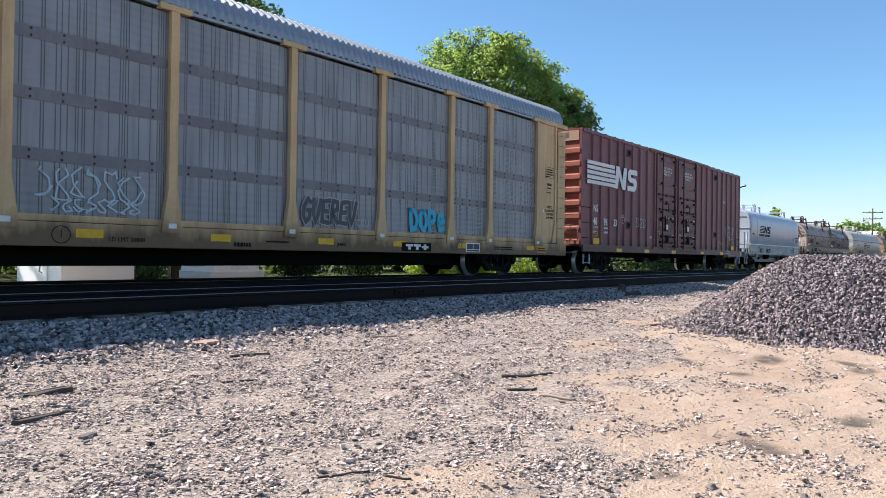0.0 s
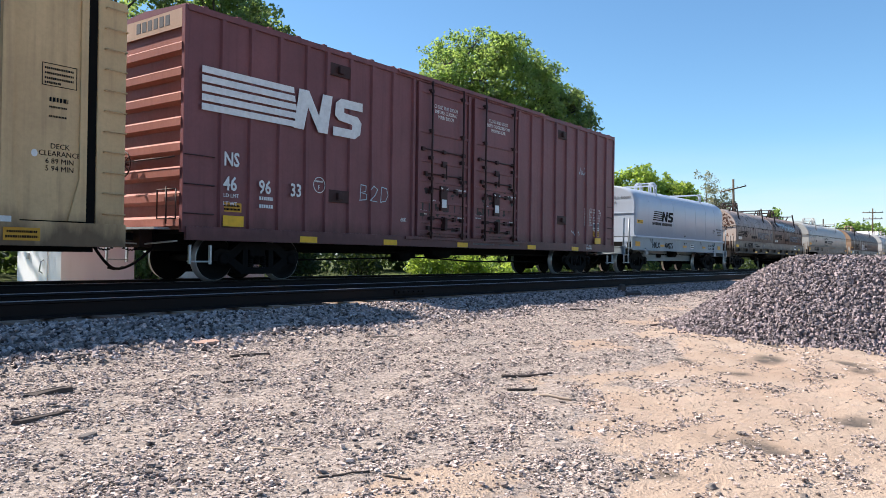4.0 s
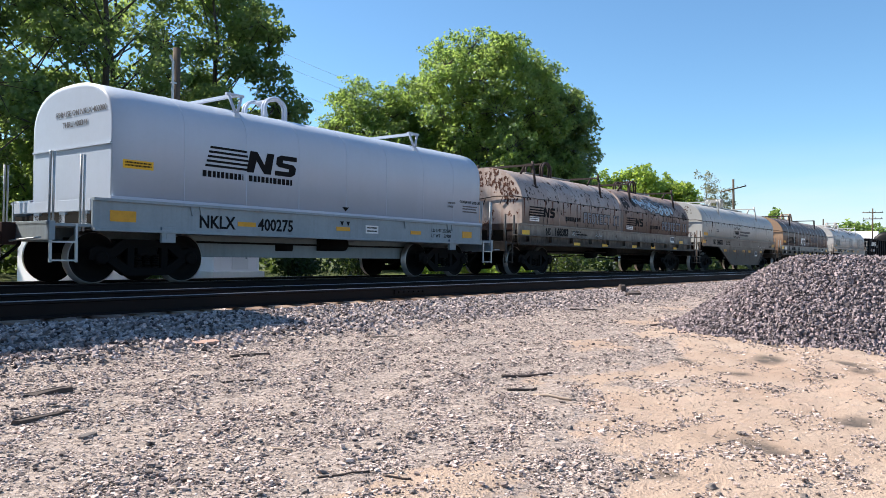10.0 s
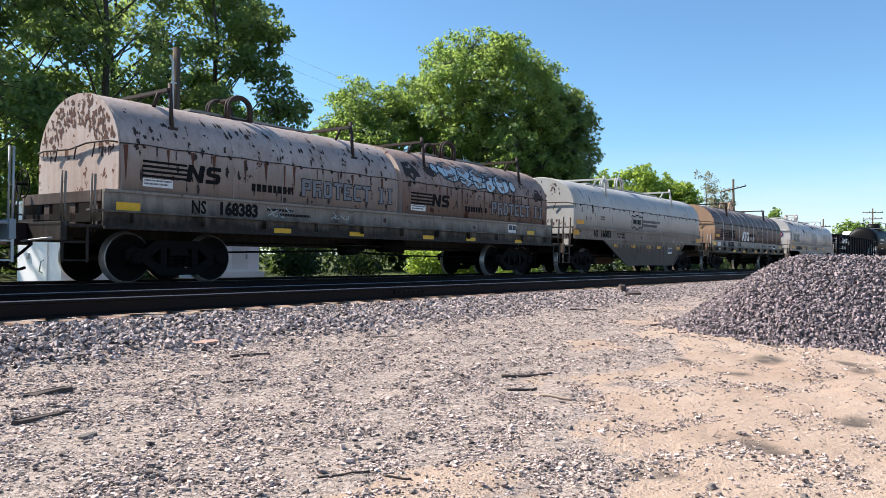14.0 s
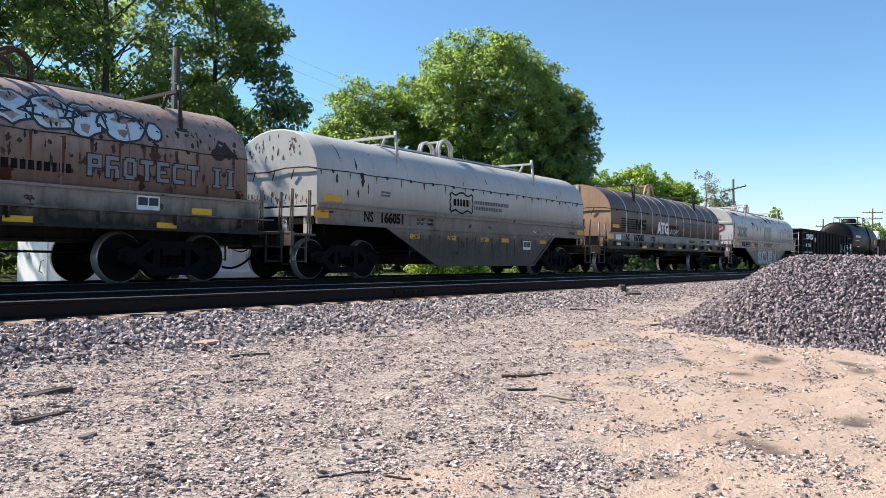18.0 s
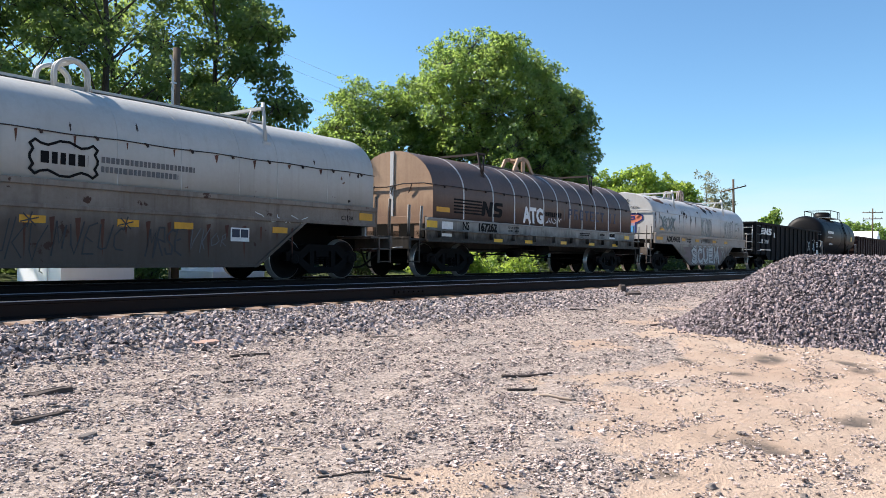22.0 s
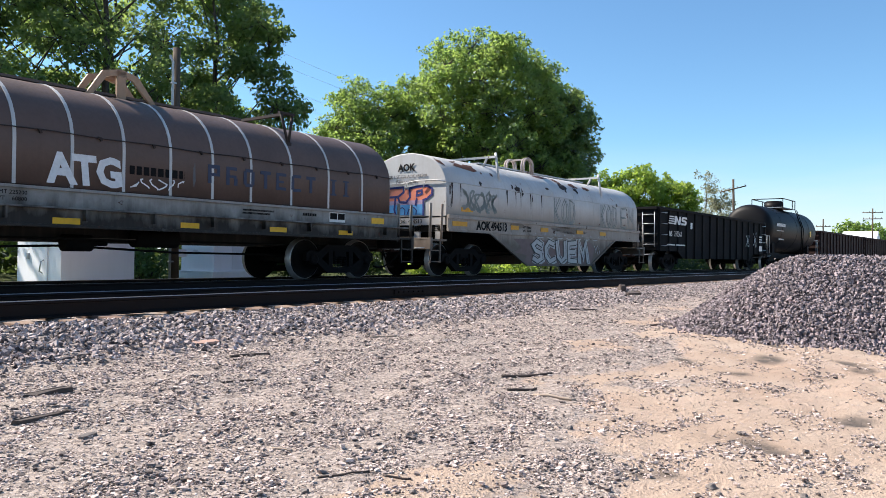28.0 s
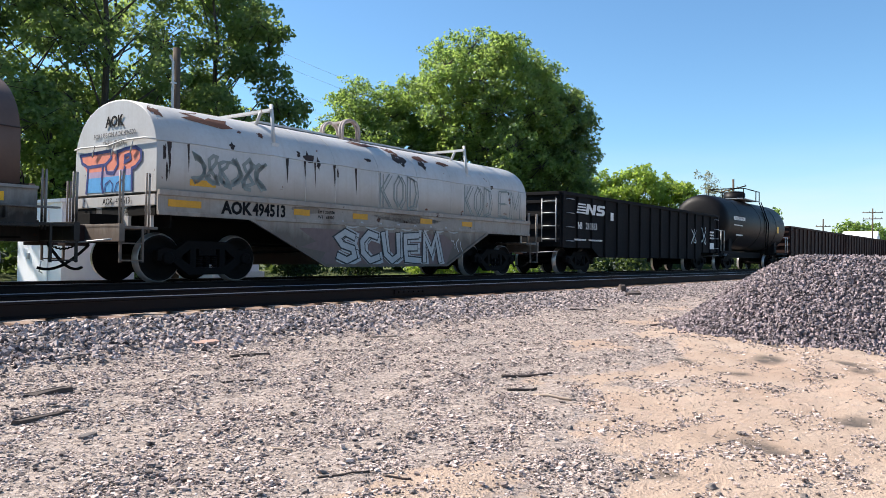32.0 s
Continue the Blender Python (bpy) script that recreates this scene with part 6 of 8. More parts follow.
    # corrugated ends
    for e in (-1, 1):
        bm = bmesh.new()
        pts = []
        z = 1.0
        while z < 4.75:
            pts += [(0.0, z), (0.10, z + 0.06), (0.10, z + 0.20), (0.0, z + 0.26)]
            z += 0.47
        pts += [(0.0, 5.18)]
        prev = None
        for d, z in pts:
            row = [bm.verts.new((e * (half - 0.02 + d), yy, z)) for yy in (-1.38, 1.38)]
            if prev:
                bm.faces.new((prev[0], prev[1], row[1], row[0]))
            prev = row
        ce = part("corrugated_end", bm, M["brown_lit"], car, "corrugated steel end, coloured lighter as if sunlit")
        if e < 0:
            part("dusty_band", box(bmesh.new(), -half - 0.03, -half - 0.01, -1.3, 1.3, 4.80, 5.16), M["dusty_band"], ce, "dusty tan upper end band")
            bm = bmesh.new()
            for k in range(6):
                box(bm, -half - 0.034, -half - 0.03, 0.1 - k * 0.2, 0.24 - k * 0.2, 4.9, 5.1)
            part("stencil", bm, M["ink_grey"], ce)["kind"] = "stuff"
        for yy in (-1.40, 1.40):
            part("corner_post", box(bmesh.new(), e * half - 0.06, e * half + 0.04, yy - 0.05, yy + 0.05, 0.95, 5.20, 0.01), M["brown"], car)
        bm = bmesh.new()
        box(bm, min(e * half, e * (half + 0.35)), max(e * half, e * (half + 0.35)), -1.0, 1.0, 1.0, 1.04)
        part("crossover_step", bm, M["galv_rail"], car)
        bm = bmesh.new()
        xx = e * (half + 0.14)
        bent(bm, [(xx, -1.36, 1.75), (xx, -0.75, 1.75), (xx, -0.75, 1.2), (xx, -1.36, 1.2), (xx, -1.36, 1.75)], 0.016)
        bent(bm, [(xx, -1.3, 2.35), (xx, 0.9, 2.35)], 0.016)
        bent(bm, [(xx, -1.05, 1.1), (xx, -1.05, 1.8)], 0.016)
        part("end_grab_iron", bm, M["brown_dark"], car)
        couple(car, e * half, e)
    brake_wheel(car, -half - 0.2, 0.35, 2.3, M["brown_dark"])
    bm = bmesh.new()
    loft(bm, [(-1.44, 5.18), (-1.44, 5.23), (0, 5.32), (1.44, 5.23), (1.44, 5.18)], [-half, half], smooth=False)
    rf = part("roof", bm, M["brown"], car)
    for k in range(24):
        x = -half + 0.4 + k * (2 * half - 0.8) / 23
        bm = bmesh.new()
        loft(bm, [(-1.43, 5.22), (-1.43, 5.265), (0, 5.355), (1.43, 5.265), (1.43, 5.22)], [x - 0.05, x + 0.05], smooth=False)
        part("roof_rib", bm, M["brown"], rf)
    add_trucks(car, (26.6 - cx, 41.0 - cx))
    under_gear(car, half, 0.62, -0.6)


# ---------- gondolas and tank car ----------
def gondola(label, x0, x1, material, top=2.85, marked=False, ribs=None):
    car, cx = start_car("gondola_car", label, "gondola car", x0, x1)
    half = (x1 - x0) / 2
    bm = bmesh.new()
    box(bm, -half + 0.1, half - 0.1, -0.35, 0.35, 0.6, 1.0)
    box(bm, -half + 0.1, half - 0.1, -1.35, 1.35, 0.98, 1.08)
    part("floor", bm, M["under"], car)
    for sgn in (-1, 1):
        y = sgn * 1.40
        bm = bmesh.new()
        slab(bm, [(-half, 0.92), (-half + 2.4, 0.92), (-half + 3.0, 0.6), (half - 3.0, 0.6), (half - 2.4, 0.92), (half, 0.92), (half, top), (-half, top)], min(y, y - sgn * 0.03), max(y, y - sgn * 0.03))
        sd = part("side_wall", bm, material, car)
        bm = bmesh.new()
        box(bm, -half, half, min(y, y + sgn * 0.09), max(y, y + sgn * 0.09), top - 0.12, top, 0.012)
        part("top_chord", bm, material, sd)
        n = 16
        for k in range(n):
            x = -half + 0.12 + k * (2 * half - 0.24) / (n - 1)
            bm = bmesh.new()
            zb = 0.92 if abs(x) > half - 2.7 else 0.6
            box(bm, x - 0.08, x + 0.08, min(y, y + sgn * 0.075), max(y, y + sgn * 0.075), zb, top - 0.1, 0.012)
            part("side_stake", bm, material, sd)
    for e in (-1, 1):
        bm = bmesh.new()
        box(bm, e * half - 0.04, e * half + 0.04, -1.4, 1.4, 0.95, top)
        ew = part("end_wall", bm, material, car)
        for z in (1.1, 1.55, 2.0, 2.45, top - 0.12):
            bm = bmesh.new()
            xe = e * (half + 0.03)
            box(bm, min(xe, xe + e * 0.1), max(xe, xe + e * 0.1), -1.38, 1.38, z, z + 0.11, 0.012)
            part("end_rib", bm, material, ew)
        couple(car, e * half, e)
        ladder(car, e * (half - 0.5) - 0.2, e * (half - 0.5) + 0.2, 1.15, 2.6, -1.5, 4, M["galv_rail"] if marked else material, "ladder", 0.014, False)
    if marked:
        xe = -half - 0.16
        bm = bmesh.new()
        for z in (1.2, 1.65, 2.1, 2.5):
            bent(bm, [(xe, -1.3, z), (xe, -0.75, z)], 0.016)
        for yy in (-1.3, -0.75):
            rod(bm, (xe, yy, 1.1), (xe, yy, 2.6), 0.016)
        part("end_ladder", bm, M["galv_rail"], car)
        yq = -1.48
        stripes_mark(car, yq, 122.75 - cx, 123.3 - cx, 2.15, 2.5, 4, 124.9 - cx, M["ink_white"], 0.3)
        initials(car, 122.75 - cx, 1.6, 0.24, yq, M["ink_white"])
        words("210363", 123.35 - cx, yq, 1.6, 0.34, M["ink_white"], car, width=0.9)
        words("210363", xe + 0.04, 0.5, top - 0.11, 0.14, M["ink_white"], car, turn=-90)
        bars([(122.5 - cx, 123.4 - cx, 1.18, 0.06), (123.6 - cx, 124.7 - cx, 1.18, 0.06), (136.9 - cx, 137.5 - cx, 1.9, 0.08), (136.9 - cx, 137.5 - cx, 1.75, 0.08), (136.9 - cx, 137.5 - cx, 1.6, 0.08)], yq, M["ink_white"], car)
        plates("data_plate", [(125.4 - cx, 125.65 - cx, 2.0, 2.3), (136.9 - cx, 137.5 - cx, 1.1, 1.4)], yq + 0.002, M["ink_white"], car, "white data plate")
        rnd = random.Random(50)
        ribbon(tag_letters(rnd, 134.2 - cx, 134.9 - cx, 1.3, 2.1, 2, 4) + tag_letters(rnd, 135.6 - cx, 136.3 - cx, 1.3, 2.2, 2, 4), lambda z: yq, 0.04, M["spray_pale"], car, label="grey scribbled spray tag")
    add_trucks(car, (-half + 2.0, half - 2.0), cheap=not marked)


def tank_car():
    car, cx = start_car("tank_car", "glossy black tank car with a top platform", "tank car", 138.9, 152.4)
    half = 6.75
    bm = bmesh.new()
    zc, r = 2.62, 1.5
    xs = [-half + 0.55 + d for d in (0, 0.06, 0.18, 0.36, 0.6)]
    rr = [0.35, 0.72, 0.9, 0.97, 1.0]
    rings = list(zip(xs, rr)) + [(-x, q) for x, q in zip(xs[::-1], rr[::-1])]
    prof = [(math.cos(k * math.tau / 36), math.sin(k * math.tau / 36)) for k in range(36)]
    look_up = dict(rings)
    loft(bm, lambda x: [(a * r * look_up[x], zc + b * r * look_up[x]) for a, b in prof], [x for x, _ in rings])
    tk = part("tank_shell", bm, M["tank_black"], car, "glossy black tank shell")
    for x in (-3.6, 0.2, 3.6):
        bm = bmesh.new()
        loft(bm, [(a * (r + 0.012), zc + b * (r + 0.012)) for a, b in prof], [x - 0.04, x + 0.04], smooth=False)
        part("shell_band", bm, M["tank_black"], tk)
    bm = bmesh.new()
    lathe_pts = [(0.62, 0.0), (0.62, 0.55), (0.5, 0.66)]
    for (ra, za), (rb, zb) in zip(lathe_pts, lathe_pts[1:]):
        rod(bm, (0, 0, zc + r - 0.1 + za), (0, 0, zc + r - 0.1 + zb), ra, 20, rb)
    part("dome", bm, M["tank_black"], car)
    bm = bmesh.new()
    box(bm, -1.6, 1.6, -1.0, 1.0, zc + r + 0.02, zc + r + 0.06)
    part("platform", bm, M["galv_rail"], car)
    bm = bmesh.new()
    for yy in (-1.0, 1.0):
        bent(bm, [(-1.6, yy, zc + r), (-1.6, yy, zc + r + 0.62), (1.6, yy, zc + r + 0.62), (1.6, yy, zc + r)], 0.03)
        bent(bm, [(0.9, yy, zc + r), (0.9, yy, zc + r + 0.62)], 0.03)
    bent(bm, [(-1.6, -1.0, zc + r + 0.62), (-1.6, 1.0, zc + r + 0.62)], 0.03)
    part("platform_rail", bm, M["under"], car)
    bm = bmesh.new()
    for x in (1.2, 1.65):
        bent(bm, [(x, -1.1, zc + r), (x, -1.55, zc + 0.2), (x, -1.5, 0.9)], 0.03)
    part("side_ladder", bm, M["under"], car)
    bm = bmesh.new()
    box(bm, -half, half, -0.4, 0.4, 0.7, 1.05)
    for e in (-1, 1):
        box(bm, min(e * half, e * (half - 2.6)), max(e * half, e * (half - 2.6)), -1.4, 1.4, 0.92, 1.05)
        box(bm, e * 4.6 - 0.25, e * 4.6 + 0.25, -1.2, 1.2, 1.05, 1.9)
    part("stub_sill", bm, M["black"], car)
    for e in (-1, 1):
        bm = bmesh.new()
        bent(bm, [(e * half, -1.4, 1.05), (e * half, -1.4, 2.1), (e * (half - 0.5), -1.4, 2.1), (e * (half - 0.5), -1.4, 1.05)], 0.025)
        bent(bm, [(e * half, -1.4, 2.1), (e * half, 1.4, 2.1)], 0.025)
        part("end_rail", bm, M["galv_rail"], car)
    bars([(-5.0, -2.9, 2.75, 0.2), (-5.0, -3.4, 2.45, 0.05), (-4.6, -3.4, 1.9, 0.08)], -1.51, M["ink_white"], car)
    reflectors(car, [(3.8, 4.2, 2.3, 2.7)], -1.5)
    for e in (-1, 1):
        couple(car, e * half, e)
    add_trucks(car, (-4.7, 4.7), cheap=True)


M["brown_dark"] = paint("grimy_brown_ironwork", (0.055, 0.024, 0.022), (0.03, 0.018, 0.017), 0.6, 0.6, 0.3)
M["tank_black"] = paint("glossy_black_tank_paint", (0.005, 0.005, 0.006), (0.014, 0.012, 0.012), 0.35, 0.5, 0.2, spec=0.14)
autorack()
boxcar()
gondola("black steel gondola car with ribbed sides", 121.65, 138.35, M["black"], 2.85, True)
tank_car()
for k in range(4):
    gondola("dark rusty gondola car with ribbed sides", 153.1 + 18.2 * k, 170.6 + 18.2 * k, M["dark_red"], 2.9)

# ---------- ground, ballast, track ----------
def smooth(a, b, v):
    t = min(1.0, max(0.0, (v - a) / (b - a)))
    return t * t * (3 - 2 * t)


LEVEL_Y = [-60, 0, 4.5, 6.3, 7.1, 7.9, 8.2, 8.45, 15.3, 16.6, 19, 60]
LEVEL_Z = [-0.95, -0.62, -0.48, -0.42, -0.335, -0.245, -0.228, -0.24, -0.24, -0.50, -0.62, -0.5]


def sandiness(x, y):
    """1 where sand lies bare, 0 where gravel covers it."""
    edge = float(np.interp(x, [-5, 2.8, 4.2, 7, 10.5, 14.4, 30], [1.2, 1.7, 2.1, 3.0, 4.0, 4.6, 5.0]))
    n = noise.fractal(Vector((x * 0.55, y * 1.3, 3.1)), 1.0, 2.0, 4)
    return smooth(-0.7, 0.8, edge - y + n * 1.9)


# darker, slightly sunken streaks in the sand: x, y, two half-lengths, turn
DARK_STREAKS = [(4.94, 1.2, 0.31, 0.14, -125), (9.08, 2.13, 0.2, 0.36, -77), (10.6, 2.43, 0.13, 0.36, -46), (9.6, 1.38, 0.15, 0.27, -48), (9.07, 1.18, 0.16, 0.33, -87), (6.24, 0.86, 0.16, 0.23, -104), (11.75, 2.04, 0.15, 0.34, -46), (3.94, 1.48, 0.18, 0.1, -67), (8.24, 2.82, 0.28, 0.13, -128), (7.79, 2.15, 0.16, 0.2, -106)]


def streak_strength(x, y):
    best = 0.0
    for cx, cy, a, b, turn in DARK_STREAKS:
        c, s = math.cos(radians(turn)), math.sin(radians(turn))
        u, v = (x - cx) * c + (y - cy) * s, -(x - cx) * s + (y - cy) * c
        if abs(u) > 2 * a or abs(v) > 2.5 * b:
            continue
        v += 0.03 * noise.fractal(Vector((x * 2.6, y * 2.6, 4.0)), 1.0, 2.0, 3)
        k = 1 - smooth(0.45, 1.15, math.hypot(u / a, v / b))
        best = max(best, k * (0.7 + 0.5 * noise.noise(Vector((x * 9, y * 9, 1)))))
    return best


def height(x, y):
    z = float(np.interp(y + bend(x) * smooth(2.0, 6.0, y), LEVEL_Y, LEVEL_Z))
    if y < 8.0 and -6 < x < 60 and y > -6:
        z += 0.035 * noise.fractal(Vector((x * 0.7, y * 1.1, 0.0)), 1.0, 2.0, 3)
        z += 0.012 * noise.fractal(Vector((x * 3.1, y * 4.1, 7.0)), 0.9, 2.1, 4)
        z -= 0.014 * streak_strength(x, y)
    return z


def ground_material():
    m, nt, b = blank("sandy_gravel", 0.92)
    b.inputs["Specular IOR Level"].default_value = 0.15
    v = coords(nt)
    at = nt.nodes.new("ShaderNodeAttribute")
    at.attribute_name = "sand"
    streak_fac = nt.nodes.new("ShaderNodeAttribute")
    streak_fac.attribute_name = "dark_streak"
    grass = nt.nodes.new("ShaderNodeAttribute")
    grass.attribute_name = "green"
    vor = nd(nt, "TexVoronoi", Scale=42.0, Randomness=1.0)
    nt.links.new(v, vor.inputs["Vector"])
    vor2 = nd(nt, "TexVoronoi", Scale=110.0, Randomness=1.0)
    nt.links.new(v, vor2.inputs["Vector"])
    grey = nt.nodes.new("ShaderNodeSeparateColor")
    nt.links.new(vor.outputs["Color"], grey.inputs[0])
    grey2 = nt.nodes.new("ShaderNodeSeparateColor")
    nt.links.new(vor2.outputs["Color"], grey2.inputs[0])
    chips = mixc(nt, grey.outputs[0], (0.127, 0.108, 0.101), (0.458, 0.389, 0.350))
    chips = mixc(nt, ramp(nt, grey2.outputs[1], 0.4, 1.0, 0.0, 0.7), chips, (0.439, 0.347, 0.281))
    sand = mixc(nt, ramp(nt, noisy(nt, v, 1.3), 0.35, 0.7), (0.404, 0.297, 0.224), (0.482, 0.378, 0.301))
    sand = mixc(nt, ramp(nt, noisy(nt, v, 120.0, 3.0), 0.48, 0.7, 0.0, 0.8), sand, (0.292, 0.232, 0.189))
    sand = mixc(nt, ramp(nt, noisy(nt, v, 0.45), 0.5, 0.72, 0.0, 0.45), sand, (0.430, 0.301, 0.237))
    edge = nt.nodes.new("ShaderNodeMath")
    edge.operation = "ADD"
    nt.links.new(at.outputs["Fac"], edge.inputs[0])
    nt.links.new(ramp(nt, noisy(nt, v, 9.0, 6.0), 0.3, 0.7, -0.32, 0.32), edge.inputs[1])
    col = mixc(nt, ramp(nt, edge.outputs[0], 0.35, 0.65), chips, sand)
    col = mixc(nt, ramp(nt, streak_fac.outputs["Fac"], 0.0, 0.8, 0.0, 0.92), col, (0.085, 0.075, 0.068))
    lawn = mixc(nt, noisy(nt, v, 2.5), (0.045, 0.065, 0.018), (0.11, 0.125, 0.045))
    col = mixc(nt, grass.outputs["Fac"], col, lawn)
    nt.links.new(col, b.inputs["Base Color"])
    hgt = nt.nodes.new("ShaderNodeMath")
    hgt.operation = "MULTIPLY_ADD"
    hgt.inputs[1].default_value = 0.5
    nt.links.new(grey.outputs[0], hgt.inputs[0])
    nt.links.new(noisy(nt, v, 60.0, 4.0), hgt.inputs[2])
    rough = nt.nodes.new("ShaderNodeMath")
    rough.operation = "MULTIPLY_ADD"
    rough.inputs[1].default_value = 1.6
    nt.links.new(noisy(nt, v, 16.0, 7.0, 0.65), rough.inputs[0])
    nt.links.new(hgt.outputs[0], rough.inputs[2])
    bumped(nt, b, rough.outputs[0], 0.8, 0.025)
    return m


def stone_material(name, lo, hi, tint):
    m, nt, b = blank(name, 0.85)
    b.inputs["Specular IOR Level"].default_value = 0.25
    geo = nt.nodes.new("ShaderNodeNewGeometry")
    v = coords(nt)
    col = mixc(nt, geo.outputs["Random Per Island"], lo, hi)
    col = mixc(nt, ramp(nt, geo.outputs["Random Per Island"], 0.82, 1.0, 0.0, 0.6), col, tint)
    col = mixc(nt, ramp(nt, noisy(nt, v, 45.0), 0.4, 0.75, 0.0, 0.6), col, tuple(c * 0.55 for c in lo))
    nt.links.new(col, b.inputs["Base Color"])
    bumped(nt, b, noisy(nt, v, 130.0), 0.5, 0.004)
    return m


M["ground"] = ground_material()
M["ballast"] = stone_material("grey_ballast_stone", (0.034, 0.028, 0.029), (0.66, 0.565, 0.545), (0.52, 0.375, 0.32))
M["pile_stone"] = stone_material("purple_grey_crushed_stone", (0.065, 0.055, 0.058), (0.46, 0.385, 0.395), (0.32, 0.235, 0.235))
M["chip_stone"] = stone_material("pale_limestone_chips", (0.075, 0.061, 0.057), (0.81, 0.67, 0.61), (0.65, 0.47, 0.38))


def steps(*runs):
    out = []
    for a, b, d in runs:
        n = max(1, round((b - a) / d))
        out += [a + (b - a) * k / n for k in range(n)]
    return out + [runs[-1][1]]


gx = steps((-900, -60, 210), (-60, -4, 8), (-4, 0.5, 0.5), (0.5, 12, 0.07), (12, 24, 0.2), (24, 60, 2), (60, 200, 20), (200, 2400, 275))
gy = steps((-900, -40, 215), (-40, -2, 4), (-2, 0, 0.25), (0, 8.45, 0.065), (8.45, 19, 0.9), (19, 60, 3), (60, 2400, 234))
gv = np.array([(x, y, height(x, y)) for x in gx for y in gy])
ny = len(gy)
gf = [(i * ny + j, (i + 1) * ny + j, (i + 1) * ny + j + 1, i * ny + j + 1) for i in range(len(gx) - 1) for j in range(ny - 1)]
gme = bpy.data.meshes.new("ground")
gme.from_pydata(gv.tolist(), [], gf)
for nm, fn in (("sand", lambda x, y: sandiness(x, y) if -6 < y < 8 else 0.15), ("dark_streak", lambda x, y: streak_strength(x, y) if y < 4 else 0.0), ("green", lambda x, y: smooth(17.0, 18.2, y + bend(x)) + smooth(-18, -30, y))):
    a = gme.attributes.new(nm, "FLOAT", "POINT")
    a.data.foreach_set("value", [fn(x, y) for x in gx for y in gy])
gme.polygons.foreach_set("use_smooth", [True] * len(gf))
gme.materials.append(M["ground"])
tagged(new("ground", gme), "sandy gravel ground beside a double track", "ground", kind="structure")


# stones
def stone_forms(n, seed, flat, flake=False):
    rng = np.random.default_rng(seed)
    base = np.array([(x, y, z) for x in (-1, 1) for y in (-1, 1) for z in (-1, 1)], float) * 0.72
    faces = np.array([(0, 1, 3), (0, 3, 2), (4, 6, 7), (4, 7, 5), (0, 4, 5), (0, 5, 1), (2, 3, 7), (2, 7, 6), (0, 2, 6), (0, 6, 4), (1, 5, 7), (1, 7, 3)])
    if flake:
        base = np.array([(1, 0, 0), (-1, 0, 0), (0, 1, 0), (0, -1, 0), (0, 0, 1), (0, 0, -1)], float)
        faces = np.array([(0, 2, 4), (2, 1, 4), (1, 3, 4), (3, 0, 4), (2, 0, 5), (1, 2, 5), (3, 1, 5), (0, 3, 5)])
    out = []
    for _ in range(n):
        p = base * (1 + rng.uniform(-0.45, 0.35, (len(base), 3))) + (rng.uniform(-0.35, 0.35, (len(base), 3)) if flake else 0)
        p *= rng.uniform(0.7, 1.25, 3)
        p[:, 2] *= flat
        for _ in range(2):
            d = rng.normal(size=3)
            d /= np.linalg.norm(d)
            k = p @ d
            p -= np.outer(np.maximum(0, k - 0.7), d)
        out.append(p)
    return out, faces


def scatter(name, places, sizes, material, label, category, seed, flat=0.75, tilt=3.14, flake=False):
    """Many loose stones as one mesh: a place and a radius for each."""
    rng = np.random.default_rng(seed)
    forms, faces = stone_forms(40, seed, flat, flake)
    n = len(places)
    nv, nf = len(forms[0]), len(faces)
    pick = rng.integers(0, 40, n)
    P = np.stack(forms)[pick] * np.asarray(sizes)[:, None, None]
    ang = rng.uniform(-1, 1, (n, 3)) * np.array([tilt, tilt, 3.1416])
    ca, sa = np.cos(ang), np.sin(ang)
    def turn(P, k, i, j):
        a, b = P[:, :, i].copy(), P[:, :, j].copy()
        P[:, :, i] = a * ca[:, k, None] - b * sa[:, k, None]
        P[:, :, j] = a * sa[:, k, None] + b * ca[:, k, None]
    turn(P, 0, 1, 2)
    turn(P, 1, 0, 2)
    turn(P, 2, 0, 1)
    P += np.asarray(places)[:, None, :]
    F = faces[None] + (np.arange(n) * nv)[:, None, None]
    return heap_mesh(name, P.reshape(-1, 3), F.reshape(-1, 3), material, label, category)


def heap_mesh(name, verts, faces, material, label="", category="", parent=None):
    me = bpy.data.meshes.new(name)
    k = faces.shape[1]
    me.vertices.add(len(verts))
    me.vertices.foreach_set("co", np.ascontiguousarray(verts, dtype=np.float32).ravel())
    me.loops.add(faces.size)
    me.loops.foreach_set("vertex_index", np.ascontiguousarray(faces, dtype=np.int32).ravel())
    me.polygons.add(len(faces))
    me.polygons.foreach_set("loop_start", np.arange(0, faces.size, k, dtype=np.int32))
    me.polygons.foreach_set("use_smooth", np.zeros(len(faces), dtype=bool))
    me.update(calc_edges=True)
    me.materials.append(material)
    ob = new(name, me)
    if parent:
        ob.parent = parent
    return tagged(ob, label, category, kind="stuff")


rng = np.random.default_rng(11)


def pile_height(x, y):
    a, b = np.array((12.75, 2.45)), np.array((15.2, -3.0))
    p = np.array((x, y))
    t = min(1, max(0, (p - a) @ (b - a) / ((b - a) @ (b - a))))
    d = np.linalg.norm(p - a - t * (b - a))
    d += 0.14 * noise.fractal(Vector((x * 0.9, y * 0.9, 2.0)), 1.0, 2.0, 3)
    return 0.75 - 0.74 * (math.sqrt(d * d + 0.22) - 0.3)


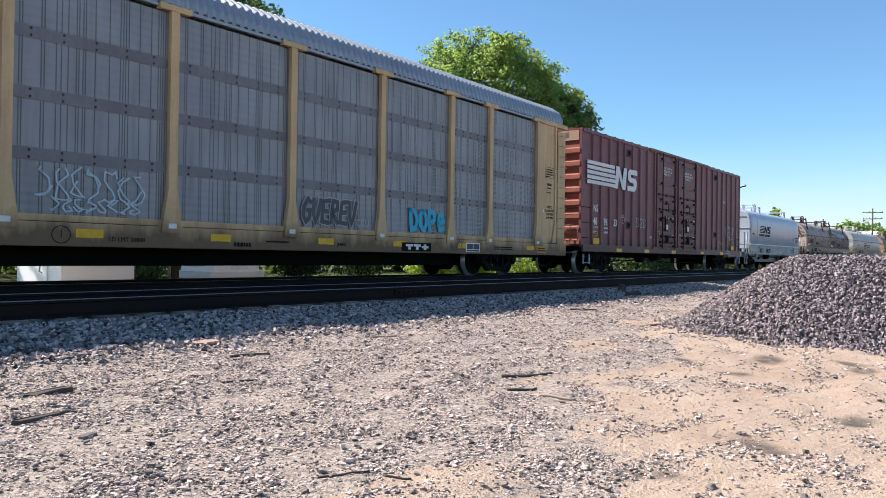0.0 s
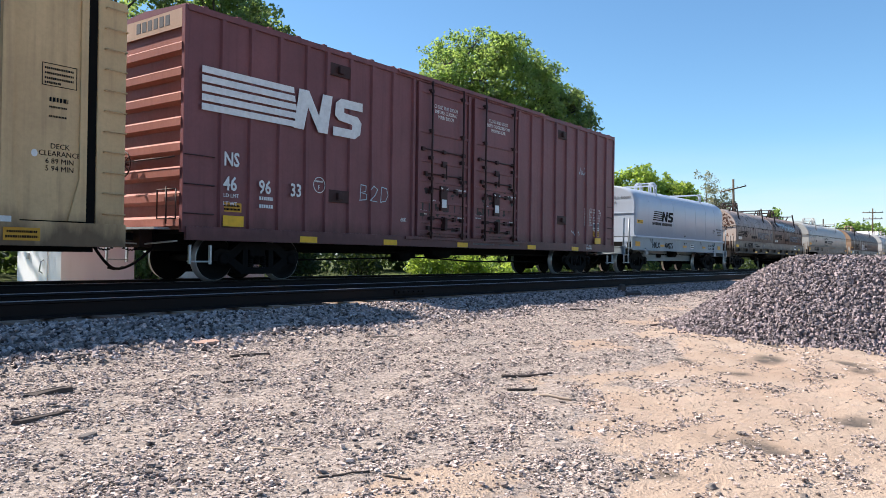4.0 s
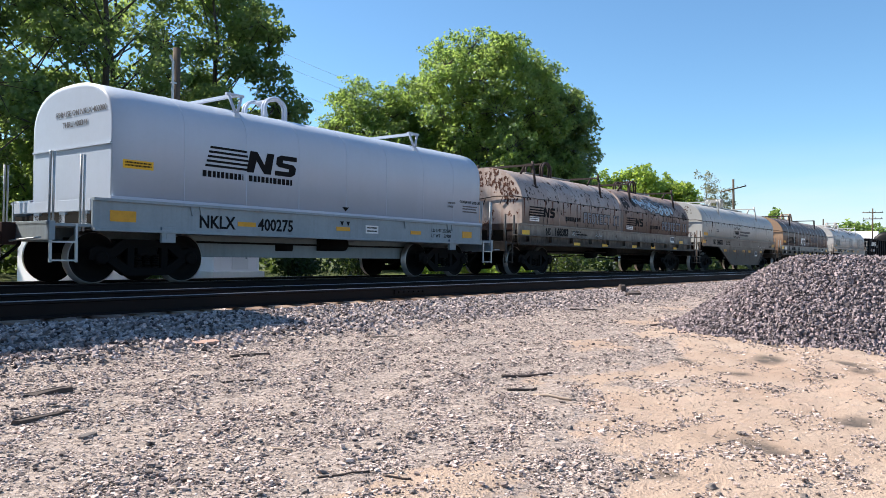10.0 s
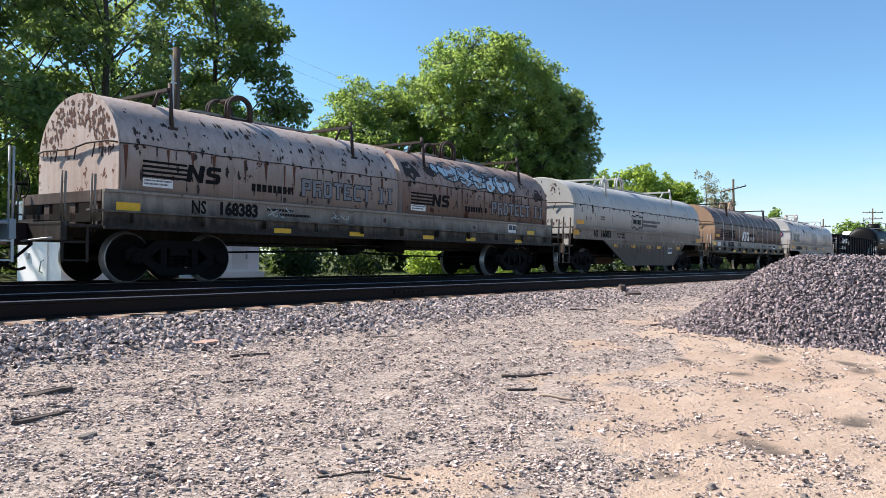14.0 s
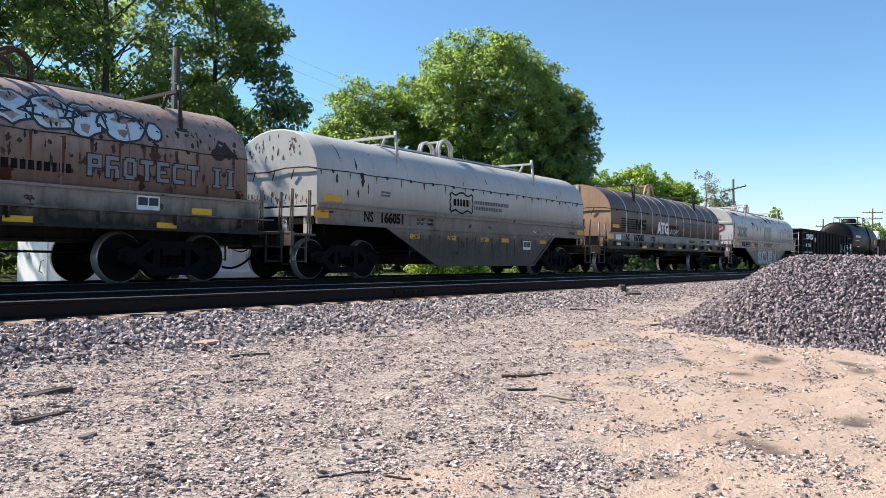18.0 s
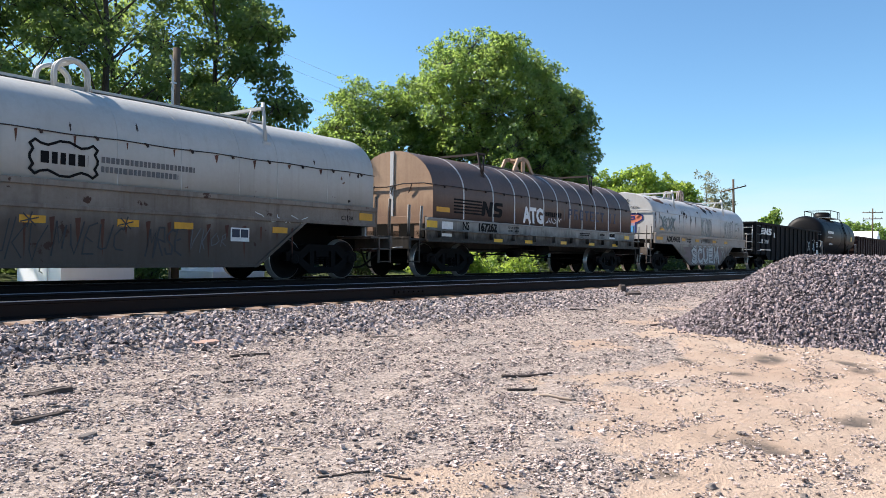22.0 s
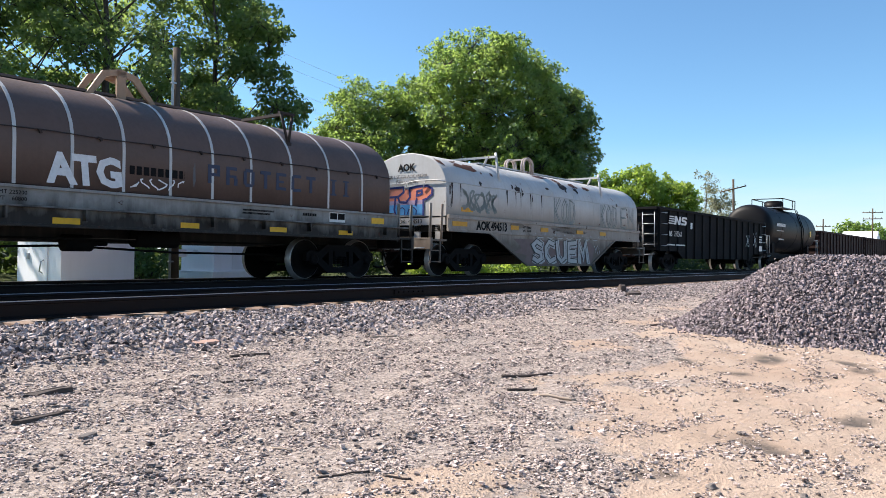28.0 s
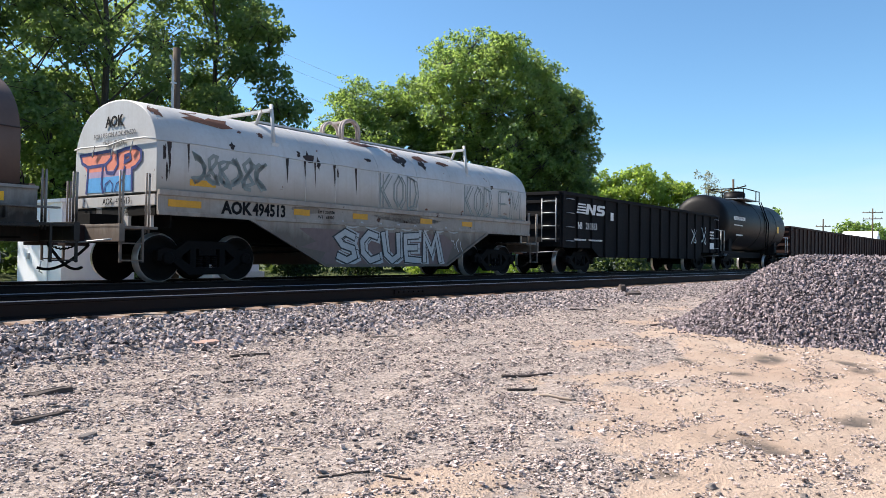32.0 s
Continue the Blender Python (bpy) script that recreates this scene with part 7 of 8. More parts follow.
bm = bmesh.new()
n = 60
pg = [[bm.verts.new((10 + 8 * i / n, -6.5 + 12 * j / n, max(-0.75, pile_height(10 + 8 * i / n, -6.5 + 12 * j / n) - 0.03))) for j in range(n + 1)] for i in range(n + 1)]
for i in range(n):
    for j in range(n):
        bm.faces.new((pg[i][j], pg[i + 1][j], pg[i + 1][j + 1], pg[i][j + 1]))
pile = tagged(part("mound", bm, M["pile_stone"]), "mound of purple-grey crushed stone on the sand", "mound")
pts = []
while len(pts) < 40000:
    x, y = rng.uniform(10, 17), rng.uniform(-4, 5.3)
    z = pile_height(x, y)
    g = height(x, y)
    if z > g - 0.02:
        if y < -1 and rng.random() > 0.3:
            continue
        pts.append((x, y, max(z, g) + rng.uniform(-0.015, 0.03)))
    elif z > g - 0.28 and rng.random() < 0.16 * (1 - (g - z) / 0.28):
        pts.append((x, y, g + 0.012))
scatter("pile_stones", pts, rng.uniform(0.014, 0.031, len(pts)), M["pile_stone"], "loose crushed stone covering the heap", "stone", 21, 0.72)["kind"] = "stuff"

pts, rad = [], []
while len(pts) < 32000:
    x = -1.5 + 46 * rng.random() ** 1.7
    y = 6.25 + 2.06 * rng.random()
    if y < 7.0 and rng.random() > smooth(6.2, 7.0, y):
        continue
    y -= bend(x)
    pts.append((x, y, height(x, y) + rng.uniform(-0.01, 0.022)))
    rad.append(rng.uniform(0.014, 0.036))
scatter("shoulder_ballast", pts, rad, M["ballast"], "grey ballast stone on the track shoulder", "ballast", 22, 0.62, 0.8)
pts = [(x, y - bend(x), -0.235 + rng.uniform(-0.02, 0.015)) for x, y in zip(rng.uniform(-2, 50, 4500), rng.uniform(8.9, 15.2, 4500))]
scatter("track_ballast", pts, rng.uniform(0.03, 0.05, 4500), M["ballast"], "grimy ballast stone between the rails", "ballast", 23, 0.75)

pts, rad = [], []
while len(pts) < 106000:
    d = 2.2 + 20 * rng.random() ** 1.9
    a = rng.uniform(-0.02, 1.32)
    x, y = d * math.cos(a), d * math.sin(a)
    if y > 7.3 or y < 0.0:
        continue
    sa = sandiness(x, y)
    clump = noise.fractal(Vector((x * 1.5 + y * 0.5, y * 3.0 - x * 0.5, 9.0)), 1.0, 2.0, 4)
    keep = (1 - sa) * (0.10 + 0.90 * smooth(-0.22, 0.22, clump + 0.25 * smooth(2.5, 6.0, y))) + 0.75 * sa * smooth(0.06, 0.34, clump) + 0.05 * sa + 0.02
    if rng.random() > keep * (1 - 0.85 * min(1, streak_strength(x, y))):
        continue
    big = rng.random()
    r = (0.0056 + 0.0085 * big * big + (0.012 * rng.random() if big > 0.95 else 0)) * (0.68 + 0.042 * d)
    pts.append((x, y, height(x, y) + r * rng.uniform(0.0, 0.75)))
    rad.append(r)
for _ in range(16000):
    d, a = 0.25 + 9.0 * rng.random() ** 0.8, rng.uniform(0, math.tau)
    x, y = d * math.cos(a), d * math.sin(a)
    if y > 7.3 or (d > 2.2 and y >= 0.0 and -0.02 < a < 1.32):
        continue
    if rng.random() > (1 - sandiness(x, y)) * 0.9 + 0.12:
        continue
    pts.append((x, y, height(x, y)))
    rad.append(0.005 + 0.012 * rng.random() ** 2)
scatter("gravel_chips", pts, rad, M["chip_stone"], "scattered limestone chips trodden into the sand", "gravel", 24, 0.45, 0.35)


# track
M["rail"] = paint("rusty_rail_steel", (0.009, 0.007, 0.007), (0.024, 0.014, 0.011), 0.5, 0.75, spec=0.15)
M["rail_head"] = plain("worn_rail_head", (0.28, 0.27, 0.27), 0.35, 0.85)


def tie_material():
    m, nt, b = blank("weathered_tie_timber", 0.9)
    info = nt.nodes.new("ShaderNodeObjectInfo")
    v = coords(nt)
    col = mixc(nt, info.outputs["Random"], (0.15, 0.085, 0.06), (0.33, 0.235, 0.17))
    grain = noisy(nt, coords(nt, (30, 1.5, 30)), 1.0, 5.0)
    col = mixc(nt, ramp(nt, grain, 0.45, 0.7, 0.0, 0.7), col, (0.10, 0.065, 0.045))
    nt.links.new(col, b.inputs["Base Color"])
    bumped(nt, b, grain, 0.6, 0.01)
    return m


M["tie"] = tie_material()
RAIL = [(-0.076, -0.205), (0.076, -0.205), (0.076, -0.19), (0.010, -0.17), (0.010, -0.045), (0.035, -0.034), (0.035, -0.007), (0.026, 0.0), (-0.026, 0.0), (-0.035, -0.007), (-0.035, -0.034), (-0.010, -0.045), (-0.010, -0.17), (-0.076, -0.19)]
bm = bmesh.new()
box(bm, -0.112, 0.112, -1.295, 1.295, -0.38, -0.202, 0.012)
tie_me = part("tie", bm, M["tie"])
for yc, what in ((YN, "empty near track on weathered timber ties"), (YC, "far track that carries the train")):
    track = thing("track", what, "railway track", "tracks", "structure")
    for s in (-1, 1):
        bm = bmesh.new()
        loft(bm, lambda x: [(yc + s * 0.7525 + y - bend(x), z) for y, z in RAIL], [-150, 0] + [4 * k for k in range(1, 63)] + [600], smooth=False)
        for f in bm.faces:
            if f.calc_center_median().z > -0.004:
                f.material_index = 1
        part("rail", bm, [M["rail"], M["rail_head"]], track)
    for k in range(84):
        t = new("tie", tie_me.data)
        t.parent = track
        xk = -2.0 + k * 0.53
        t.location = (xk + random.uniform(-0.02, 0.02), yc - bend(xk) + random.uniform(-0.06, 0.05), random.uniform(-0.022, 0.004))
        t.rotation_euler = (0, 0, random.uniform(-0.02, 0.02))
    if yc == YN:
        bm = bmesh.new()
        box(bm, 10.35, 11.25, yc - 0.83, yc - 0.79, -0.135, -0.05, 0.006)
        for k in range(6):
            rod(bm, (10.45 + k * 0.14, yc - 0.82, -0.093), (10.45 + k * 0.14, yc - 0.86, -0.093), 0.016, 6)
        part("joint_bar", bm, M["rail"], track, "bolted steel joint bar")
bpy.data.objects.remove(tie_me)


# ---------- trees and scrub ----------
def leaf_material(name, dark, light, glow):
    m = bpy.data.materials.new(name)
    m.use_nodes = True
    nt = m.node_tree
    nt.nodes.remove(nt.nodes["Principled BSDF"])
    geo = nt.nodes.new("ShaderNodeNewGeometry")
    v = coords(nt)
    col = mixc(nt, geo.outputs["Random Per Island"], dark, light)
    col = mixc(nt, ramp(nt, noisy(nt, v, 0.8), 0.42, 0.66, 0.0, 0.75), col, tuple(c * 0.6 for c in dark))
    d = nd(nt, "BsdfDiffuse", Roughness=0.6)
    t = nt.nodes.new("ShaderNodeBsdfTranslucent")
    g = nd(nt, "BsdfGlossy", Roughness=0.45)
    g.inputs["Color"].default_value = (0.8, 0.9, 1.0, 1)
    nt.links.new(col, d.inputs["Color"])
    nt.links.new(mixc(nt, 0.6, col, glow), t.inputs["Color"])
    a = nt.nodes.new("ShaderNodeMixShader")
    a.inputs[0].default_value = 0.62
    nt.links.new(d.outputs[0], a.inputs[1])
    nt.links.new(t.outputs[0], a.inputs[2])
    b = nt.nodes.new("ShaderNodeMixShader")
    b.inputs[0].default_value = 0.025
    nt.links.new(a.outputs[0], b.inputs[1])
    nt.links.new(g.outputs[0], b.inputs[2])
    nt.links.new(b.outputs[0], nt.nodes["Material Output"].inputs["Surface"])
    return m


def bark_material():
    m, nt, b = blank("furrowed_bark", 0.9)
    g = noisy(nt, coords(nt, (9, 9, 1.6)), 1.0, 6.0, 0.7)
    nt.links.new(mixc(nt, ramp(nt, g, 0.35, 0.65), (0.028, 0.023, 0.019), (0.095, 0.08, 0.066)), b.inputs["Base Color"])
    bumped(nt, b, g, 0.8, 0.03)
    return m


M["bark"] = bark_material()
M["leaf"] = leaf_material("maple_leaves", (0.05, 0.095, 0.036), (0.165, 0.24, 0.085), (0.42, 0.56, 0.15))
M["leaf_spring"] = leaf_material("fresh_spring_leaves", (0.09, 0.155, 0.04), (0.25, 0.34, 0.10), (0.46, 0.62, 0.14))
M["leaf_bush"] = leaf_material("bright_bush_leaves", (0.12, 0.21, 0.03), (0.25, 0.36, 0.07), (0.58, 0.72, 0.12))
# shaded copy of the leaf colours: the darkness under trees is painted in
M["leaf_shade"] = leaf_material("shaded_undergrowth_leaves", (0.02, 0.035, 0.012), (0.06, 0.095, 0.025), (0.1, 0.14, 0.03))
M["bud"] = leaf_material("pale_tree_buds", (0.16, 0.16, 0.10), (0.32, 0.32, 0.22), (0.45, 0.45, 0.25))


def leaf_cards(name, centres, radii, count, size, material, parent, seed, hearts=None, flat=0.8, three=False, label=""):
    """Single leaves in tufts: each leaf faces roughly away from the heart of its bough, so that boughs take light as round masses."""
    rng = np.random.default_rng(seed)
    c, r = np.asarray(centres, float), np.asarray(radii, float)
    pick = rng.choice(len(c), count, p=r ** 2 / (r ** 2).sum())
    off = rng.normal(size=(count, 3))
    off *= (rng.random((count, 1)) ** 0.42) / np.linalg.norm(off, axis=1, keepdims=True)
    off[:, 2] *= flat
    pos = c[pick] + off * r[pick][:, None]
    away = pos - (c if hearts is None else np.asarray(hearts, float))[pick]
    away /= np.linalg.norm(away, axis=1, keepdims=True) + 1e-6
    nrm = away * 0.65 + rng.normal(size=(count, 3)) * 0.75 + np.array([0, 0, 0.35])
    nrm /= np.linalg.norm(nrm, axis=1, keepdims=True)
    a = np.cross(nrm, rng.normal(size=(count, 3)))
    a /= np.linalg.norm(a, axis=1, keepdims=True) + 1e-6
    b = np.cross(nrm, a)
    s = size * rng.uniform(0.55, 1.3, (count, 1))
    if three:
        V = np.stack([pos - a * s, pos + a * s * 0.5 + b * s * 0.8, pos + a * s * 0.7 - b * s * 0.7], 1)
    else:
        V = np.stack([pos - a * s, pos + b * s * 0.66 + nrm * s * 0.18, pos + a * s, pos - b * s * 0.66 + nrm * s * 0.18], 1)
    k = V.shape[1]
    ob = heap_mesh(name, V.reshape(-1, 3), np.arange(count * k).reshape(count, k), material, label, parent=parent)
    del ob["kind"]
    return ob


def leaves(name, centres, spread, count, size, material, parent, seed, label=""):
    return leaf_cards(name, centres, [spread] * len(centres), count, size, material, parent, seed, label=label)


def tree(label, x, y, tall, wide, leaf_mat, count, size, seed, trunk_r=0.3, bare=0.2, boughs=26, bough_r=0.2, tuft=0.45, per=26, base=-0.6, group="trees behind the track", three=False, waist=0.42, full=2.3):
    """Trunk, limbs that reach to separate boughs, and on each bough tufts of leaves with gaps of sky between."""
    rnd = random.Random(seed)
    t = thing("tree", label, "tree", group, at=Matrix.Translation((x, y, base)))
    bm = bmesh.new()
    z0 = tall * bare
    zm = z0 + (tall - z0) * waist
    R0 = wide / 2

    def reach(z):
        """Radius of the crown at a height."""
        u = (z - zm) / (tall - zm) if z > zm else (zm - z) / max(0.1, zm - z0 * 0.6)
        return R0 * max(0.0, 1 - min(1.0, u) ** full) ** (1 / full)

    rb = bough_r * wide
    made = []
    for _ in range(boughs * 40):
        if len(made) >= boughs:
            break
        z = rnd.uniform(z0 + rb * 0.3, tall - rb * 0.55)
        lim = max(0.0, reach(min(z + rb * 0.25, tall - 0.01)) - rb * 0.55)
        a = rnd.uniform(0, math.tau)
        d = lim * rnd.uniform(0.12, 1.0) ** 0.6
        p = Vector((d * math.cos(a), d * math.sin(a), z))
        r = rb * rnd.uniform(0.62, 1.15)
        if all((p - q).length > 0.52 * (r + w) for q, w in made):
            made.append((p, r))
    # trunk with a slight wander
    spine = [Vector((0, 0, -0.3))]
    n = 9
    for k in range(1, n + 1):
        z = tall * 0.86 * k / n
        spine.append(Vector((rnd.uniform(-0.02, 0.02) * z, rnd.uniform(-0.02, 0.02) * z, z)))

    def girth(z):
        return trunk_r * (1.25 if z < 0.3 else 1.0) * max(0.1, 1 - z / (tall * 0.92)) ** 0.8

    for p, q in zip(spine, spine[1:]):
        rod(bm, p, q, girth(p.z), 9, girth(q.z), caps=False)

    def stem(z):
        for p, q in zip(spine, spine[1:]):
            if q.z >= z:
                return p.lerp(q, (z - p.z) / (q.z - p.z))
        return spine[-1].copy()

    cent, rad, heart = [], [], []
    for p, r in made:
        zs = max(z0 * 0.7, p.z - 0.75 * math.hypot(p.x, p.y) - rnd.uniform(0.2, 1.0))
        a = stem(zs)
        mid_ = a.lerp(p, 0.5) + Vector((rnd.uniform(-0.3, 0.3), rnd.uniform(-0.3, 0.3), -0.06 * (p - a).length))
        g = max(0.03, girth(zs) * 0.42)
        last = a
        for k in range(1, 6):
            u = k / 5
            q = a * (1 - u) ** 2 + mid_ * 2 * u * (1 - u) + p * u * u
            rod(bm, last, q, g * (1 - 0.16 * (k - 1)), 5, g * (1 - 0.16 * k), caps=False)
            last = q
        for k in range(per):
            d = Vector((rnd.gauss(0, 1), rnd.gauss(0, 1), rnd.gauss(0.2, 0.85))).normalized()
            e = p + Vector((d.x, d.y, d.z * 0.82)) * r * rnd.uniform(0.45, 1.02) * (1.25 if rnd.random() < 0.12 else 1.0)
            cent.append(tuple(e))
            rad.append(tuft * rnd.uniform(0.55, 1.25))
            heart.append(tuple(p - Vector((0, 0, r * 0.25))))
            if k % 2 == 0:
                rod(bm, p.lerp(e, 0.1), e, 0.022 + 0.008 * trunk_r, 3, 0.008, caps=False)
    part("trunk", bm, M["bark"], t)
    leaf_cards("crown", cent, rad, count, size, leaf_mat, t, seed, heart, three=three)
    return t


def bush(label, x, y, w, tall, leaf_mat, count, size, seed, group="scrub along the track"):
    rnd = random.Random(seed)
    t = thing("bush", label, "bush", group, at=Matrix.Translation((x, y, -0.6)))
    bm = bmesh.new()
    cent = []
    for k in range(11):
        a = rnd.uniform(0, math.tau)
        r = w * 0.45 * rnd.random() ** 0.6
        tip = Vector((r * math.cos(a), r * math.sin(a), tall * rnd.uniform(0.35, 0.85)))
        rod(bm, (tip.x * 0.2, tip.y * 0.2, -0.05), tip, 0.03, 5, 0.008)
        cent += [tuple(tip), tuple(tip * 0.65), (tip.x, tip.y, tip.z * 0.4)]
    part("stems", bm, M["bark"], t)
    leaves("foliage", cent, w * 0.2, count, size, leaf_mat, t, seed)
    return t


# tall maples close behind the far track
for k, (x, y, tall, w, n) in enumerate(((16.2, 29.0, 19, 9.5, 20000), (21.4, 28.8, 16.5, 8.6, 30000), (12.0, 31.5, 20, 10.5, 19000), (8.6, 27.0, 17, 9.0, 18000), (14.2, 34.0, 21, 11, 14000), (19.6, 34.5, 19, 10.5, 20000))):
    tree("tall leafy maple in full spring leaf", x, y, tall, w, M["leaf"], n, 0.108, 3 + k * 2, 0.21, 0.16, 40, 0.135, 0.42, 24)
for x, y, tall, w, seed in ((23.0, 31.0, 9.6, 5.6, 17), (18.4, 31.5, 9.0, 7.0, 18), (13.6, 28.0, 7.2, 6.0, 19)):
    tree("younger maple with bright green leaves", x, y, tall, w, M["leaf_spring"], 11000, 0.105, seed, 0.15, 0.08, 22, 0.17, 0.36, 20)
FAR_GREEN = ((101.6, 50.6, 13.6, 9.0), (103.4, 47, 14.2, 10.5), (105.4, 43, 14.8, 11.0), (107.4, 38.8, 13.4, 9.5))
FAR_BUD = ((121.1, 38, 15.2, 6.5), (120.6, 35.6, 12.4, 6.0))
# broad trees farther along
tree("broad spreading tree with fresh green leaves", 50.3, 33.4, 18.6, 16.6, M["leaf_spring"], 136000, 0.135, 23, 0.36, 0.06, 136, 0.13, 0.46, 44, three=True, full=3.0)
tree("broad dark green tree with dense leaves", 54.4, 29.2, 15.2, 8.0, M["leaf"], 56000, 0.125, 29, 0.3, 0.06, 70, 0.18, 0.42, 34, three=True, full=2.6)
tree("bushy young tree with light green leaves", 42.5, 38.6, 14.5, 9.4, M["leaf_spring"], 60000, 0.12, 31, 0.22, 0.06, 84, 0.18, 0.42, 34, three=True, full=2.5)
for k, (x, y, hgt, w) in enumerate(FAR_GREEN):
    tree("distant rounded tree in light green leaf", x, y, hgt, w, M["leaf_bush"], 17000, 0.24, 40 + k, 0.3, 0.06, 44, 0.18, 0.7, 18, three=True, full=2.5)
for k, (x, y, hgt, w) in enumerate(FAR_BUD):
    tree("distant tree with sparse pale spring buds", x, y, hgt, w, M["bud"], 4600, 0.15, 50 + k, 0.24, 0.12, 22, 0.2, 0.6, 22, three=True)
for k, (x, y, hgt, w) in enumerate(((195, 45.5, 13.2, 5.5), (238, 33, 13.0, 14), (246, 28, 12, 14), (262, 22, 11, 16))):
    tree("far small tree on the horizon", x, y, hgt, w, M["leaf_spring"], 3500, 0.5, 60 + k, 0.3, 0.1, 18, 0.2, 1.1, 12, three=True)

# undergrowth and the wood behind it, tree shade painted in as dark leaves
rng = np.random.default_rng(77)
cent = [(x, y, z) for x, y, z in zip(rng.uniform(-6, 150, 900), rng.uniform(33, 41, 900), rng.uniform(-0.4, 3.6, 900))]
tagged(leaves("undergrowth", cent, 1.4, 30000, 0.26, M["leaf_shade"], None, 71), "tangled undergrowth below the trees, its shade painted into dark leaves", "undergrowth", kind="stuff")
# bushes set to leaf_shade have shade painted into their leaf colour
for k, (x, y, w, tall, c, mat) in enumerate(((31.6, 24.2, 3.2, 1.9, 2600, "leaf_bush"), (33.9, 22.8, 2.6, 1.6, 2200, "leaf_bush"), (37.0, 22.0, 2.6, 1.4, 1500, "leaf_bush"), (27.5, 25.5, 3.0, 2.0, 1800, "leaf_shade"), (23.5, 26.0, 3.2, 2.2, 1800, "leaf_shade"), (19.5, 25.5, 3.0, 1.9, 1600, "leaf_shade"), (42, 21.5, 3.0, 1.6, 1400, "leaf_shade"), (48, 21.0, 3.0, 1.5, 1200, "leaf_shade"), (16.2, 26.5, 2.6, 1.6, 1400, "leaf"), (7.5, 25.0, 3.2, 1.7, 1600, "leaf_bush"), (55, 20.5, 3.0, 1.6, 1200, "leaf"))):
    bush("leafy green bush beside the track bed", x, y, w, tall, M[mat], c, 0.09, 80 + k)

# added strip of dark leaves standing for the shade seen under the far cars
cent = [(x, y - bend(x), z) for x, y, z in zip(rng.uniform(44, 170, 700), rng.uniform(18.4, 22, 700), rng.uniform(-0.5, 0.7, 700))]
tagged(leaves("verge_scrub", cent, 0.6, 16000, 0.13, M["leaf_shade"], None, 73), "added low scrub along the far verge, dark to stand for shade", "scrub", kind="stuff")

# grass blades on the far side
rng = np.random.default_rng(9)
n = 14000
gxx, gyy = rng.uniform(4, 60, n), 17.3 + 8.0 * rng.random(n) ** 1.5
hh = rng.uniform(0.10, 0.34, n)
zz = np.interp(gyy, LEVEL_Y, LEVEL_Z)
dx, dy = rng.uniform(-0.14, 0.14, n), rng.uniform(-0.14, 0.14, n)
ww = 0.018
V = np.stack([np.stack([gxx - ww, gyy, zz - 0.02], 1), np.stack([gxx + ww, gyy, zz - 0.02], 1), np.stack([gxx + dx, gyy + dy, zz + hh], 1)], 1)
heap_mesh("grass", V.reshape(-1, 3), np.arange(n * 3).reshape(n, 3), M["leaf"], "rough green grass beyond the tracks", "grass")


# ---------- trackside equipment ----------
M["shed_white"] = paint("white_sheet_metal", (0.90, 0.90, 0.92), (0.72, 0.72, 0.72), 0.15, 0.5, 0.15)
M["steel_grey"] = paint("grey_cabinet_steel", (0.8, 0.8, 0.81), (0.55, 0.55, 0.55), 0.2, 0.5, 0.15)
M["pole_wood"] = paint("creosoted_pole_timber", (0.10, 0.075, 0.055), (0.05, 0.04, 0.03), 0.6, 0.85, 0.5)

shed = thing("signal_bungalow", "white metal signal equipment bungalow beside the far track", "equipment shed", at=Matrix.Translation((9.01, 18.0, -0.6)))
bm = bmesh.new()
box(bm, 0, 1.89, 0, 2.23, 0.12, 2.35, 0.015)
part("wall_box", bm, M["shed_white"], shed)
bm = bmesh.new()
slab(bm, [(-0.08, 2.33), (1.97, 2.33), (1.97, 2.41), (0.945, 2.52), (-0.08, 2.41)], -0.08, 2.31)
part("roof", bm, M["shed_white"], shed)
bm = bmesh.new()
box(bm, 0.03, 1.86, 0.03, 2.2, -0.05, 0.12)
part("plinth", bm, M["steel_grey"], shed)
bm = bmesh.new()
box(bm, -0.03, -0.004, 0.62, 1.62, 0.2, 2.15, 0.006)
dr = part("door", bm, M["shed_white"], shed)
bm = bmesh.new()
bent(bm, [(-0.03, 0.85, 0.62), (-0.10, 0.85, 0.66), (-0.10, 0.78, 0.90), (-0.03, 0.78, 0.94)], 0.018)
box(bm, -0.07, -0.03, 1.5, 1.6, 0.95, 1.1)
part("handle", bm, M["galv_rail"], dr)

cab = thing("relay_cabinet", "white relay cabinet on a legged stand", "equipment cabinet", at=Matrix.Translation((13.34, 18.0, -0.6)))
bm = bmesh.new()
box(bm, 0, 1.62, 0, 1.55, 0.62, 1.55, 0.012)
part("case", bm, M["shed_white"], cab)
bm = bmesh.new()
slab(bm, [(-0.05, 1.54), (1.67, 1.54), (1.67, 1.58), (0.81, 1.66), (-0.05, 1.58)], -0.05, 1.6)
part("hood_roof", bm, M["shed_white"], cab)
bm = bmesh.new()
box(bm, -0.14, 1.72, -0.14, 1.65, 0.42, 0.64, 0.01)
part("stand", bm, M["steel_grey"], cab)
for xx in (0.05, 0.75, 1.5):
    for yy in (0.0, 1.45):
        bm = bmesh.new()
        box(bm, xx, xx + 0.09, yy, yy + 0.09, -0.1, 0.43)
        part("leg", bm, M["steel_grey"], cab)
bm = bmesh.new()
box(bm, 0.62, 1.2, -0.02, -0.002, 0.7, 1.48, 0.005)
dr = part("door", bm, M["steel_grey"], cab)
bm = bmesh.new()
